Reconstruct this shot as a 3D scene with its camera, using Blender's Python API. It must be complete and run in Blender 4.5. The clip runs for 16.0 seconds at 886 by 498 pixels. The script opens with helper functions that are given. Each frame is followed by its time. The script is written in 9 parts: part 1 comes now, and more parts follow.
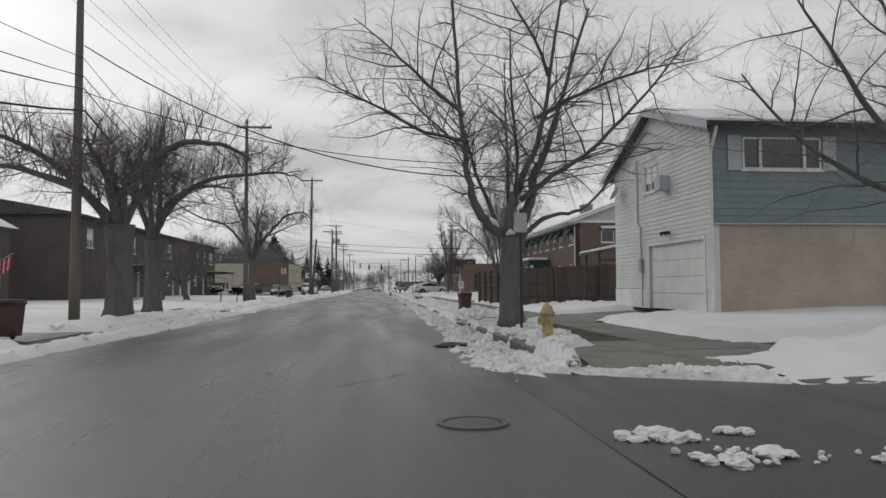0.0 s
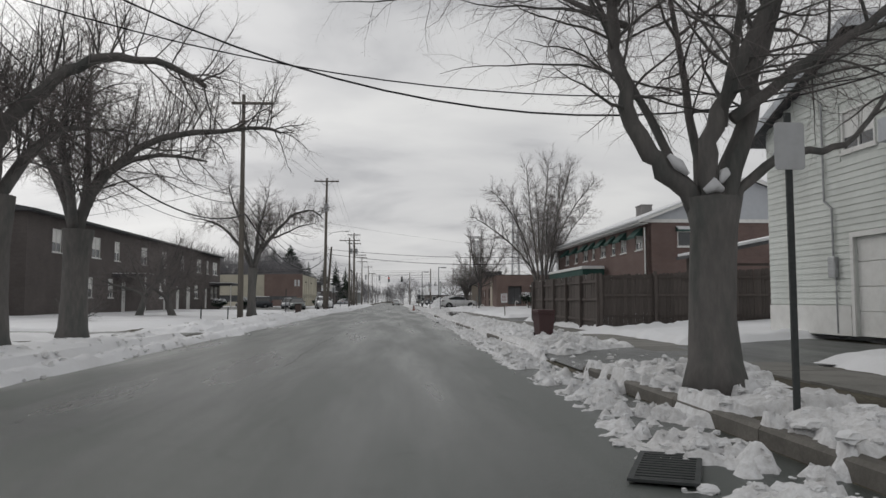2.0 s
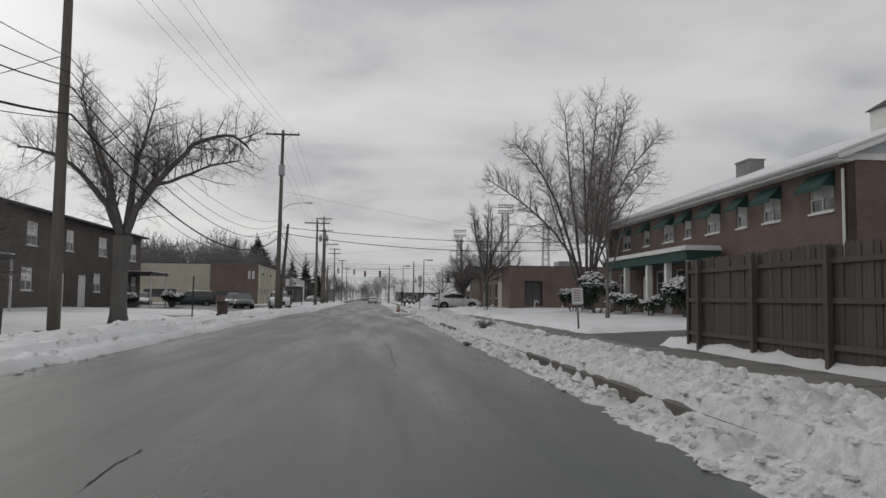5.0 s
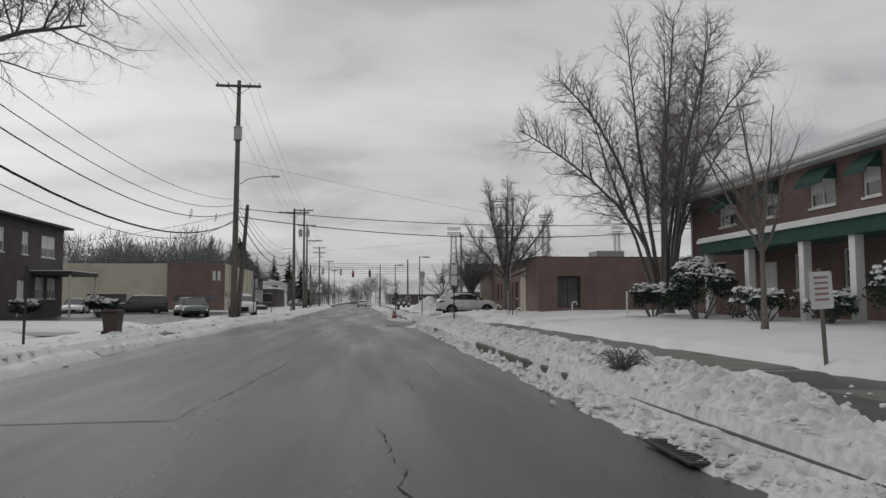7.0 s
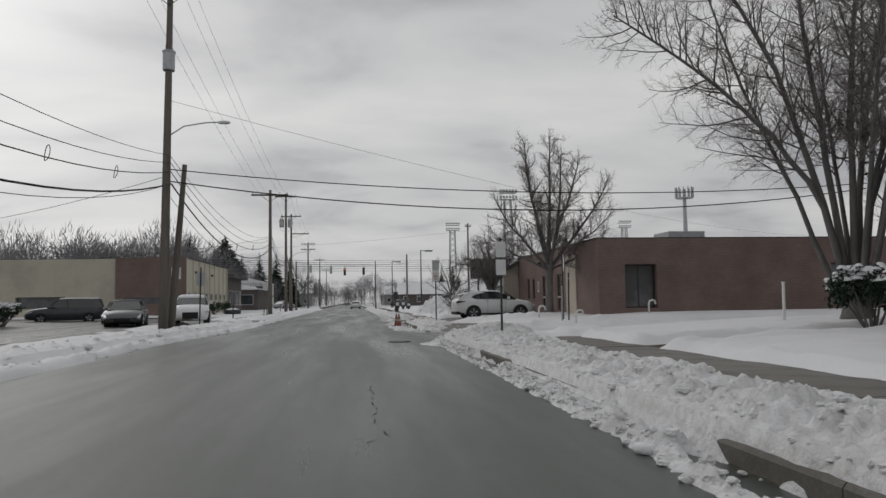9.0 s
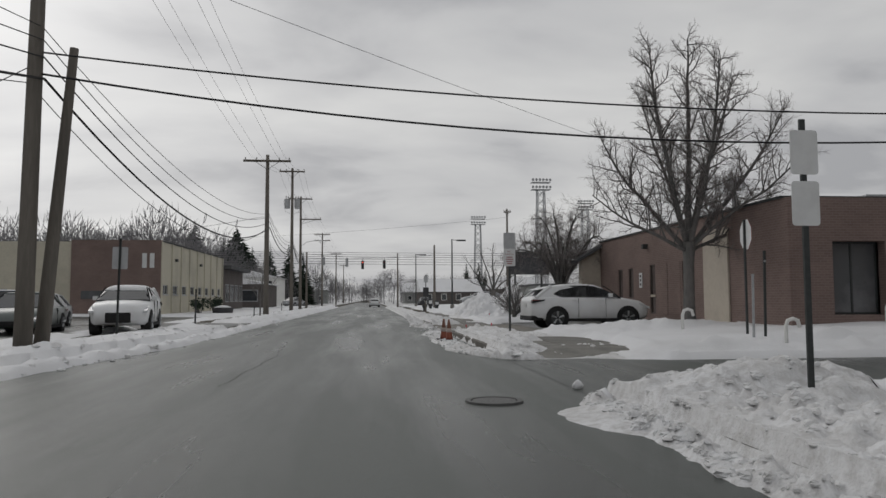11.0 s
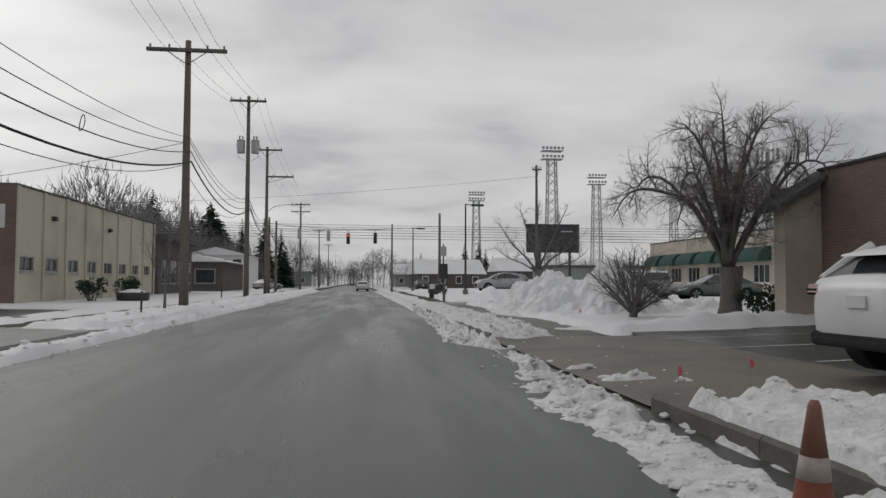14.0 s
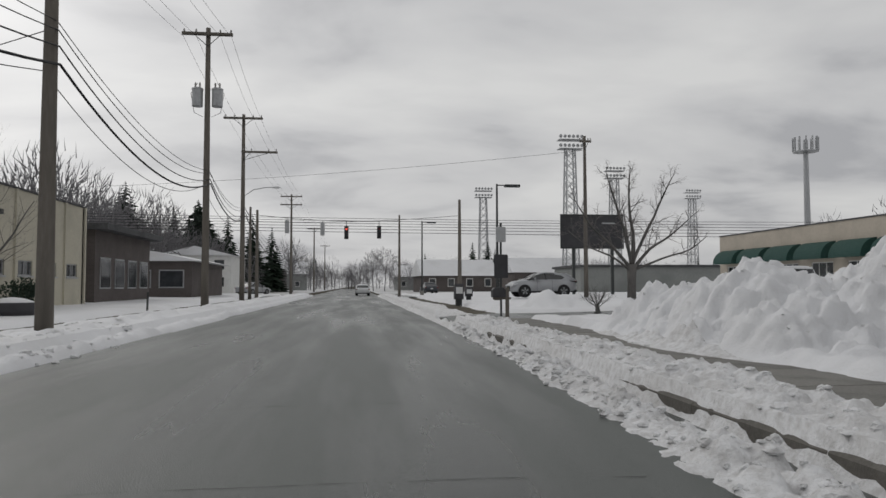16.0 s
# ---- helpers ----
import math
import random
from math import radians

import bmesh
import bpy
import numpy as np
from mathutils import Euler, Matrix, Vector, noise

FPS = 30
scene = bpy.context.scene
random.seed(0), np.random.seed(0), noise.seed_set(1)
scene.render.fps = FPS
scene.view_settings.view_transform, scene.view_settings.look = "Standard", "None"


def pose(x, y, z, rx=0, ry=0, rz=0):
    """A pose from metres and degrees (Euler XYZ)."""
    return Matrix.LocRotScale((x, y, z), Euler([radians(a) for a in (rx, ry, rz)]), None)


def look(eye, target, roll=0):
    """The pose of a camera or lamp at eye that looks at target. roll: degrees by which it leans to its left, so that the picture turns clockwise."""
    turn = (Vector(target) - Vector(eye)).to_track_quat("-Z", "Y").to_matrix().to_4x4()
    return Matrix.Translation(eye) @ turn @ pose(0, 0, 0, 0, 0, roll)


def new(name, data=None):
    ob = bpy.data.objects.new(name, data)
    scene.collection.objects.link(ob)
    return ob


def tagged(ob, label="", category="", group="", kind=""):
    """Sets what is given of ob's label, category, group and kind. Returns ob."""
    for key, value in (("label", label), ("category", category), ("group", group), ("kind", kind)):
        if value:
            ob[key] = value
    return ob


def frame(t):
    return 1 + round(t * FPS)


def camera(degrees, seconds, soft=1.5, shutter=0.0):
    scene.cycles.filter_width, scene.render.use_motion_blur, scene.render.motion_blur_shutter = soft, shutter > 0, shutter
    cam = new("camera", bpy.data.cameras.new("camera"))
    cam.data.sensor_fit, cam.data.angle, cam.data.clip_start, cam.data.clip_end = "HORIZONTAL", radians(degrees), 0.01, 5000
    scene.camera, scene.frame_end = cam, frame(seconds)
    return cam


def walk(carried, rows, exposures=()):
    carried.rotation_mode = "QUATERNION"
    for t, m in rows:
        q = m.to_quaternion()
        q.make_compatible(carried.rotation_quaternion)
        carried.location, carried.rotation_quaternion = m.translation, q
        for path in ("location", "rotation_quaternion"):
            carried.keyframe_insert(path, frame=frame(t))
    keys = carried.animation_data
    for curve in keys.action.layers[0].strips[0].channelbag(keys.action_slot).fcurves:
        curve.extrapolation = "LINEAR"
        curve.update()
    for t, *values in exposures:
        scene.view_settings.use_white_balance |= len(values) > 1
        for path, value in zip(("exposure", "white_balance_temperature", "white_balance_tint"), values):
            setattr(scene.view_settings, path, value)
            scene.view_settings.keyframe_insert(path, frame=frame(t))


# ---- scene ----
# the car's camera: seconds, x, y, z, yaw, pitch, roll
cam = camera(62.0, 16.0, soft=1.5)
PATH = [
    (0, -0.000, -0.000, 1.240, -5.389, 2.925, 0.280),
    (0.5, -0.043, 2.146, 1.235, -5.125, 3.106, 0.511),
    (1, -0.151, 4.554, 1.237, -4.506, 3.329, 0.532),
    (1.5, -0.257, 7.253, 1.258, -4.043, 4.050, 0.106),
    (2, -0.383, 10.216, 1.249, -3.985, 3.990, 0.092),
    (2.5, -0.510, 13.448, 1.242, -3.949, 3.932, 0.337),
    (3, -0.593, 17.017, 1.241, -3.996, 3.832, 0.239),
    (3.5, -0.629, 20.701, 1.254, -4.580, 3.861, -0.437),
    (3.7, -0.628, 22.191, 1.270, -4.883, 3.731, -0.608),
    (5.8, -0.490, 37.550, 1.230, -6.164, 3.947, -0.542),
    (6, -0.475, 39.032, 1.234, -6.235, 3.952, -0.532),
    (6.5, -0.420, 42.727, 1.237, -6.430, 4.015, -0.266),
    (7, -0.350, 46.323, 1.254, -6.665, 4.013, 0.245),
    (7.5, -0.287, 49.842, 1.259, -6.839, 3.907, 0.840),
    (8, -0.206, 53.301, 1.241, -6.989, 3.881, 1.026),
    (8.5, -0.123, 56.850, 1.239, -6.966, 3.756, 1.147),
    (9, -0.062, 60.430, 1.266, -7.085, 4.018, 0.886),
    (9.2, -0.051, 61.873, 1.271, -6.999, 3.792, 1.078),
    (11.3, -0.132, 76.851, 1.261, -5.553, 3.925, 0.269),
    (11.5, -0.149, 78.202, 1.267, -5.590, 3.919, 0.503),
    (12, -0.169, 81.374, 1.278, -5.662, 3.580, 1.091),
    (12.5, -0.176, 84.545, 1.266, -6.023, 3.188, 0.210),
    (13, -0.173, 87.684, 1.265, -6.436, 3.047, -0.670),
    (13.5, -0.136, 90.904, 1.239, -6.585, 2.848, -0.255),
    (14, -0.085, 94.067, 1.248, -6.688, 2.628, -0.154),
    (14.5, -0.086, 97.361, 1.240, -6.743, 2.567, 0.056),
    (15, -0.138, 100.694, 1.230, -6.794, 2.493, 0.692),
    (15.5, -0.217, 104.099, 1.211, -6.856, 2.659, 0.856),
    (16, -0.301, 107.549, 1.229, -6.867, 2.859, 0.132),
]
walk(cam, [(t, pose(x, y, z, 90 + pitch, roll, yaw)) for t, x, y, z, yaw, pitch, roll in PATH],
     exposures=((0, 0.20), (1.5, 0.20), (3.7, 0.04), (11.0, 0.0), (16, 0.06)))

# ---- overcast daylight ----
SUN_EL, SUN_AZ = radians(34), radians(-35)
world = bpy.data.worlds.new("overcast_sky")
scene.world = world
world.use_nodes = True
wn, wl = world.node_tree.nodes, world.node_tree.links
wn.clear()
w_out = wn.new("ShaderNodeOutputWorld")
w_bg = wn.new("ShaderNodeBackground")
w_sky = wn.new("ShaderNodeTexSky")
w_sky.sky_type, w_sky.sun_disc = "NISHITA", False
w_sky.sun_elevation, w_sky.sun_rotation = SUN_EL, SUN_AZ
w_sky.dust_density, w_sky.air_density = 4.0, 1.0
w_hsv = wn.new("ShaderNodeHueSaturation")
w_hsv.inputs["Saturation"].default_value = 0.12
w_hsv.inputs["Value"].default_value = 0.018
wl.new(w_sky.outputs[0], w_hsv.inputs["Color"])
w_co = wn.new("ShaderNodeTexCoord")
w_sep, w_com = wn.new("ShaderNodeSeparateXYZ"), wn.new("ShaderNodeCombineXYZ")
wl.new(w_co.outputs["Generated"], w_sep.inputs[0])
w_up = wn.new("ShaderNodeMath")
w_up.operation = "ABSOLUTE"
wl.new(w_sep.outputs["Z"], w_up.inputs[0])
w_den = wn.new("ShaderNodeMath")
w_den.inputs[1].default_value = 0.22
wl.new(w_up.outputs[0], w_den.inputs[0])
for axis in ("X", "Y"):
    w_div = wn.new("ShaderNodeMath")
    w_div.operation = "DIVIDE"
    wl.new(w_sep.outputs[axis], w_div.inputs[0])
    wl.new(w_den.outputs[0], w_div.inputs[1])
    wl.new(w_div.outputs[0], w_com.inputs[axis])
w_map = wn.new("ShaderNodeMapping")
w_map.inputs["Location"].default_value = (3.1, 1.4, 0.0)
w_map.inputs["Scale"].default_value = (0.8, 1.15, 1.0)
wl.new(w_com.outputs[0], w_map.inputs[0])
w_n1 = wn.new("ShaderNodeTexNoise")
w_n1.inputs["Scale"].default_value, w_n1.inputs["Detail"].default_value = 1.5, 7.0
w_n1.inputs["Roughness"].default_value, w_n1.inputs["Distortion"].default_value = 0.5, 0.25
wl.new(w_map.outputs[0], w_n1.inputs["Vector"])
w_ramp = wn.new("ShaderNodeValToRGB")
w_ramp.color_ramp.elements[0].position, w_ramp.color_ramp.elements[0].color = 0.36, (0.36, 0.364, 0.38, 1)
w_ramp.color_ramp.elements[1].position, w_ramp.color_ramp.elements[1].color = 0.66, (0.63, 0.63, 0.625, 1)
w_mid = w_ramp.color_ramp.elements.new(0.46)
w_mid.color = (0.50, 0.502, 0.51, 1)
wl.new(w_n1.outputs[0], w_ramp.inputs[0])
w_add = wn.new("ShaderNodeMix")
w_add.data_type, w_add.blend_type = "RGBA", "ADD"
w_add.inputs["Factor"].default_value = 1.0
wl.new(w_ramp.outputs[0], w_add.inputs["A"])
wl.new(w_hsv.outputs[0], w_add.inputs["B"])
wl.new(w_add.outputs["Result"], w_bg.inputs["Color"])
w_bg.inputs["Strength"].default_value = 0.84
wl.new(w_bg.outputs[0], w_out.inputs[0])

sun = new("sun", bpy.data.lights.new("sun", "SUN"))
sun.data.energy, sun.data.angle, sun.data.color = 0.35, radians(30), (1.0, 0.97, 0.93)
sun.matrix_world = look((0, 0, 50), (50 * math.sin(SUN_AZ) * -1, -50 * math.cos(SUN_AZ), 50 - 50 * math.tan(SUN_EL)))

# ---- mesh and noise helpers ----
def hash2(ix, iy, seed):
    h = (ix.astype(np.int64) * 374761393 + iy.astype(np.int64) * 668265263 + seed * 1442695041) & 0xFFFFFFFF
    h = ((h ^ (h >> 13)) * 1274126177) & 0xFFFFFFFF
    return ((h ^ (h >> 16)) & 0xFFFF) / 65535.0


def vnoise(x, y, seed=0):
    ix, iy = np.floor(x), np.floor(y)
    fx, fy = x - ix, y - iy
    fx, fy = fx * fx * (3 - 2 * fx), fy * fy * (3 - 2 * fy)
    a, b = hash2(ix, iy, seed), hash2(ix + 1, iy, seed)
    c, d = hash2(ix, iy + 1, seed), hash2(ix + 1, iy + 1, seed)
    return (a * (1 - fx) + b * fx) * (1 - fy) + (c * (1 - fx) + d * fx) * fy


def fnoise(x, y, scale, octaves=4, seed=0, gain=0.5):
    total, amp, norm = 0.0, 1.0, 0.0
    for k in range(octaves):
        f = 2.03 ** k / scale
        total = total + amp * vnoise(x * f + 13.7 * k, y * f - 7.1 * k, seed + k)
        norm += amp
        amp *= gain
    return total / norm


def clods(x, y, cell, seed=0, fill=1.0):
    """Rounded lumps, about one in each cell, as heights in metres."""
    x, y = x / cell, y / cell
    ix, iy = np.floor(x), np.floor(y)
    best = np.zeros_like(x)
    for dx in (-1, 0, 1):
        for dy in (-1, 0, 1):
            cx, cy = ix + dx, iy + dy
            px, py = cx + hash2(cx, cy, seed), cy + hash2(cx, cy, seed + 1)
            r = (0.25 + 0.55 * hash2(cx, cy, seed + 2)) * np.where(hash2(cx, cy, seed + 3) < fill, 1.0, 0.0)
            best = np.maximum(best, np.sqrt(np.maximum(r * r - (x - px) ** 2 - (y - py) ** 2, 0)))
    return best * cell


def ease(a, b, v):
    u = np.clip((v - a) / (b - a), 0, 1)
    return u * u * (3 - 2 * u)


class Mesh:
    """Vertices and faces, gathered piece by piece."""

    def __init__(self):
        self.v, self.f = [], []

    def add(self, verts, faces):
        n = len(self.v)
        self.v.extend(verts)
        self.f.extend([tuple(i + n for i in f) for f in faces])
        return self

    def box(self, x0, x1, y0, y1, z0, z1, rot=0.0, c=(0, 0)):
        p = [(x, y, z) for z in (z0, z1) for x, y in ((x0, y0), (x1, y0), (x1, y1), (x0, y1))]
        if rot:
            s, k = math.sin(rot), math.cos(rot)
            p = [(c[0] + (x - c[0]) * k - (y - c[1]) * s, c[1] + (x - c[0]) * s + (y - c[1]) * k, z) for x, y, z in p]
        return self.add(p, [(3, 2, 1, 0), (4, 5, 6, 7), (0, 1, 5, 4), (1, 2, 6, 5), (2, 3, 7, 6), (3, 0, 4, 7)])

    def prism(self, outline, axis, a, b):
        """A flat outline (two coordinates) pushed along axis from a to b."""
        n = len(outline)
        def at(p, s):
            return {"x": (s, p[0], p[1]), "y": (p[0], s, p[1]), "z": (p[0], p[1], s)}[axis]
        verts = [at(p, a) for p in outline] + [at(p, b) for p in outline]
        faces = [tuple(range(n)), tuple(range(2 * n - 1, n - 1, -1))]
        faces += [(i, i + n, (i + 1) % n + n, (i + 1) % n) for i in range(n)]
        return self.add(verts, faces)

    def tube(self, pts, radii, sides=8, caps=True):
        rings, prev = [], None
        pts = [Vector(p) for p in pts]
        n0 = len(self.v)
        for i, p in enumerate(pts):
            d = (pts[min(i + 1, len(pts) - 1)] - pts[max(i - 1, 0)]).normalized()
            if prev is None:
                prev = d.orthogonal().normalized()
            u = (prev - d * prev.dot(d))
            u = u.normalized() if u.length > 1e-5 else d.orthogonal().normalized()
            w, prev = d.cross(u), u
            r = radii[i] if hasattr(radii, "__len__") else radii
            for k in range(sides):
                a = 2 * math.pi * k / sides
                self.v.append(tuple(p + (u * math.cos(a) + w * math.sin(a)) * r))
        for i in range(len(pts) - 1):
            for k in range(sides):
                a, b = n0 + i * sides + k, n0 + i * sides + (k + 1) % sides
                self.f.append((a, b, b + sides, a + sides))
        if caps:
            self.f.append(tuple(n0 + k for k in range(sides - 1, -1, -1)))
            e = n0 + (len(pts) - 1) * sides
            self.f.append(tuple(e + k for k in range(sides)))
        return self

    def twig(self, pts, r):
        """A slim three-sided shoot that ends in a point."""
        n0, last = len(self.v), len(pts) - 1
        d = (pts[-1] - pts[0]).normalized()
        u = d.orthogonal().normalized()
        w = d.cross(u)
        for i in range(last):
            k = r * (1 - 0.55 * i / last)
            for cu, cw in ((1, 0), (-0.5, 0.866), (-0.5, -0.866)):
                self.v.append(tuple(pts[i] + u * (cu * k) + w * (cw * k)))
        self.v.append(tuple(pts[-1]))
        for i in range(last - 1):
            for k in range(3):
                a, b = n0 + 3 * i + k, n0 + 3 * i + (k + 1) % 3
                self.f.append((a, b, b + 3, a + 3))
        e = n0 + 3 * (last - 1)
        for k in range(3):
            self.f.append((e + k, e + (k + 1) % 3, n0 + 3 * last))
        return self

    def lathe(self, profile, sides=16, c=(0, 0, 0)):
        n0 = len(self.v)
        for r, z in profile:
            for k in range(sides):
                a = 2 * math.pi * k / sides
                self.v.append((c[0] + r * math.cos(a), c[1] + r * math.sin(a), c[2] + z))
        for i in range(len(profile) - 1):
            for k in range(sides):
                a, b = n0 + i * sides + k, n0 + i * sides + (k + 1) % sides
                self.f.append((a, b, b + sides, a + sides))
        self.f.append(tuple(n0 + k for k in range(sides - 1, -1, -1)))
        e = n0 + (len(profile) - 1) * sides
        self.f.append(tuple(e + k for k in range(sides)))
        return self

    def turned(self, m):
        self.v = [tuple(m @ Vector(p)) for p in self.v]
        return self

    def data(self, name, mat=None, smooth=False, bevel=0.0):
        me = bpy.data.meshes.new(name)
        me.from_pydata(self.v, [], self.f)
        if bevel:
            bm = bmesh.new()
            bm.from_mesh(me)
            edges = [e for e in bm.edges if len(e.link_faces) == 2 and e.calc_face_angle(0) > 0.6]
            bmesh.ops.bevel(bm, geom=edges, offset=bevel, segments=2, profile=0.6, affect="EDGES", clamp_overlap=True)
            bm.to_mesh(me)
            bm.free()
        if mat:
            me.materials.append(mat)
        if smooth:
            me.polygons.foreach_set("use_smooth", [True] * len(me.polygons))
        me.update()
        return me


def part(name, m, mat, parent=None, label="", smooth=False, bevel=0.0):
    """One mesh object, a part when it has a parent."""
    ob = new(name, m if isinstance(m, bpy.types.Mesh) else m.data(name, mat, smooth, bevel))
    if parent:
        ob.parent = parent
    return tagged(ob, label)


def thing(name, label, category, m=None, group="", kind=""):
    """An Empty at a thing's base."""
    ob = new(name)
    ob.empty_display_size = 0.3
    if m is not None:
        ob.matrix_basis = m
    return tagged(ob, label, category, group, kind)


def solid(name, m, mat, label, category, group="", kind="", smooth=False, bevel=0.0, at=None):
    ob = part(name, m, mat, None, label, smooth, bevel)
    if at is not None:
        ob.matrix_basis = at
    return tagged(ob, "", category, group, kind)


def grid_mesh(name, xs, ys, z, mat, keep=None, smooth=True):
    """A sheet over the lines xs and ys; z[i, j] at (xs[i], ys[j]); keep marks the corners that count."""
    nx, ny = len(xs), len(ys)
    X, Y = np.meshgrid(xs, ys, indexing="ij")
    co = np.stack([X, Y, z], -1).reshape(-1, 3)
    i, j = np.meshgrid(np.arange(nx - 1), np.arange(ny - 1), indexing="ij")
    a = (i * ny + j).ravel()
    quads = np.stack([a, a + ny, a + ny + 1, a + 1], 1)
    if keep is not None:
        k = keep.ravel()
        quads = quads[k[quads].any(1)]
        used = np.unique(quads)
        remap = np.zeros(len(co), np.int64)
        remap[used] = np.arange(len(used))
        co, quads = co[used], remap[quads]
    me = bpy.data.meshes.new(name)
    me.vertices.add(len(co))
    me.vertices.foreach_set("co", co.ravel())
    me.loops.add(len(quads) * 4)
    me.loops.foreach_set("vertex_index", quads.ravel())
    me.polygons.add(len(quads))
    me.polygons.foreach_set("loop_start", np.arange(len(quads)) * 4)
    me.materials.append(mat)
    me.update(calc_edges=True)
    me.polygons.foreach_set("use_smooth", [smooth] * len(quads))
    return me

# ---- materials ----
def material(name, base, rough=0.8, metal=0.0, spec=0.3, grain=None, grain_scale=30.0, patch=None, patch_scale=1.5,
             bump=0.0, bump_scale=60.0, per_object=0.0, detail=6.0, stretch=(1, 1, 1)):
    """A surface with a fine grain and larger patches, each a second colour and how much of it."""
    m = bpy.data.materials.new(name)
    m.use_nodes = True
    n, l = m.node_tree.nodes, m.node_tree.links
    b = n["Principled BSDF"]
    b.inputs["Roughness"].default_value, b.inputs["Metallic"].default_value = rough, metal
    b.inputs["Specular IOR Level"].default_value = spec
    co = n.new("ShaderNodeTexCoord")
    mp = n.new("ShaderNodeMapping")
    mp.inputs["Scale"].default_value = stretch
    l.new(co.outputs["Object"], mp.inputs[0])
    rgb = n.new("ShaderNodeRGB")
    rgb.outputs[0].default_value = (*base, 1)
    col = rgb.outputs[0]
    for k, (extra, scale) in enumerate(((grain, grain_scale), (patch, patch_scale))):
        if extra:
            t = n.new("ShaderNodeTexNoise")
            t.inputs["Scale"].default_value, t.inputs["Detail"].default_value = scale, detail
            t.inputs["Roughness"].default_value = 0.6
            l.new(mp.outputs[0], t.inputs["Vector"])
            r = n.new("ShaderNodeValToRGB")
            lo = 0.42 if k == 0 else 0.46
            r.color_ramp.elements[0].position, r.color_ramp.elements[1].position = lo, 1.06 - lo + 0.06
            r.color_ramp.elements[0].color, r.color_ramp.elements[1].color = (0, 0, 0, 1), (extra[1],) * 3 + (1,)
            l.new(t.outputs[0], r.inputs[0])
            mix = n.new("ShaderNodeMix")
            mix.data_type = "RGBA"
            l.new(r.outputs[0], mix.inputs["Factor"])
            l.new(col, mix.inputs["A"])
            mix.inputs["B"].default_value = (*extra[0], 1)
            col = mix.outputs["Result"]
    if per_object:
        inf = n.new("ShaderNodeObjectInfo")
        mr = n.new("ShaderNodeMapRange")
        mr.inputs["To Min"].default_value, mr.inputs["To Max"].default_value = 1 - per_object, 1 + per_object
        l.new(inf.outputs["Random"], mr.inputs["Value"])
        hs = n.new("ShaderNodeHueSaturation")
        l.new(mr.outputs[0], hs.inputs["Value"])
        l.new(col, hs.inputs["Color"])
        col = hs.outputs[0]
    l.new(col, b.inputs["Base Color"])
    if bump:
        t = n.new("ShaderNodeTexNoise")
        t.inputs["Scale"].default_value, t.inputs["Detail"].default_value = bump_scale, 5.0
        l.new(mp.outputs[0], t.inputs["Vector"])
        bp = n.new("ShaderNodeBump")
        bp.inputs["Strength"].default_value, bp.inputs["Distance"].default_value = min(1.0, bump), 0.02
        l.new(t.outputs[0], bp.inputs["Height"])
        l.new(bp.outputs[0], b.inputs["Normal"])
    return m


def brick_material(name, c1, c2, mortar, scale=1.0, axis="x"):
    """Courses of bricks on a wall that runs along axis; the bricks are 0.2 x 0.065 m."""
    m = material(name, c1, rough=0.88, spec=0.2)
    n, l = m.node_tree.nodes, m.node_tree.links
    b = n["Principled BSDF"]
    co = n.new("ShaderNodeTexCoord")
    sep, com = n.new("ShaderNodeSeparateXYZ"), n.new("ShaderNodeCombineXYZ")
    add = n.new("ShaderNodeMath")
    l.new(co.outputs["Object"], sep.inputs[0])
    l.new(sep.outputs["X"], add.inputs[0])
    l.new(sep.outputs["Y"], add.inputs[1])
    l.new(add.outputs[0], com.inputs["X"])
    l.new(sep.outputs["Z"], com.inputs["Y"])
    br = n.new("ShaderNodeTexBrick")
    br.inputs["Scale"].default_value = 1.0
    br.inputs["Brick Width"].default_value, br.inputs["Row Height"].default_value = 0.21 * scale, 0.075 * scale
    br.inputs["Mortar Size"].default_value, br.inputs["Bias"].default_value = 0.008 * scale, 0.1
    br.inputs["Color1"].default_value, br.inputs["Color2"].default_value = (*c1, 1), (*c2, 1)
    br.inputs["Mortar"].default_value = (*mortar, 1)
    l.new(com.outputs[0], br.inputs["Vector"])
    t = n.new("ShaderNodeTexNoise")
    t.inputs["Scale"].default_value, t.inputs["Detail"].default_value = 0.7, 7.0
    l.new(co.outputs["Object"], t.inputs["Vector"])
    mr = n.new("ShaderNodeMapRange")
    mr.inputs["To Min"].default_value, mr.inputs["To Max"].default_value = 0.65, 1.3
    l.new(t.outputs[0], mr.inputs["Value"])
    hs = n.new("ShaderNodeHueSaturation")
    l.new(mr.outputs[0], hs.inputs["Value"])
    l.new(br.outputs["Color"], hs.inputs["Color"])
    l.new(hs.outputs[0], b.inputs["Base Color"])
    bp = n.new("ShaderNodeBump")
    bp.inputs["Strength"].default_value, bp.inputs["Distance"].default_value = 0.6, 0.01
    bp.invert = True
    l.new(br.outputs["Fac"], bp.inputs["Height"])
    l.new(bp.outputs[0], b.inputs["Normal"])
    return m


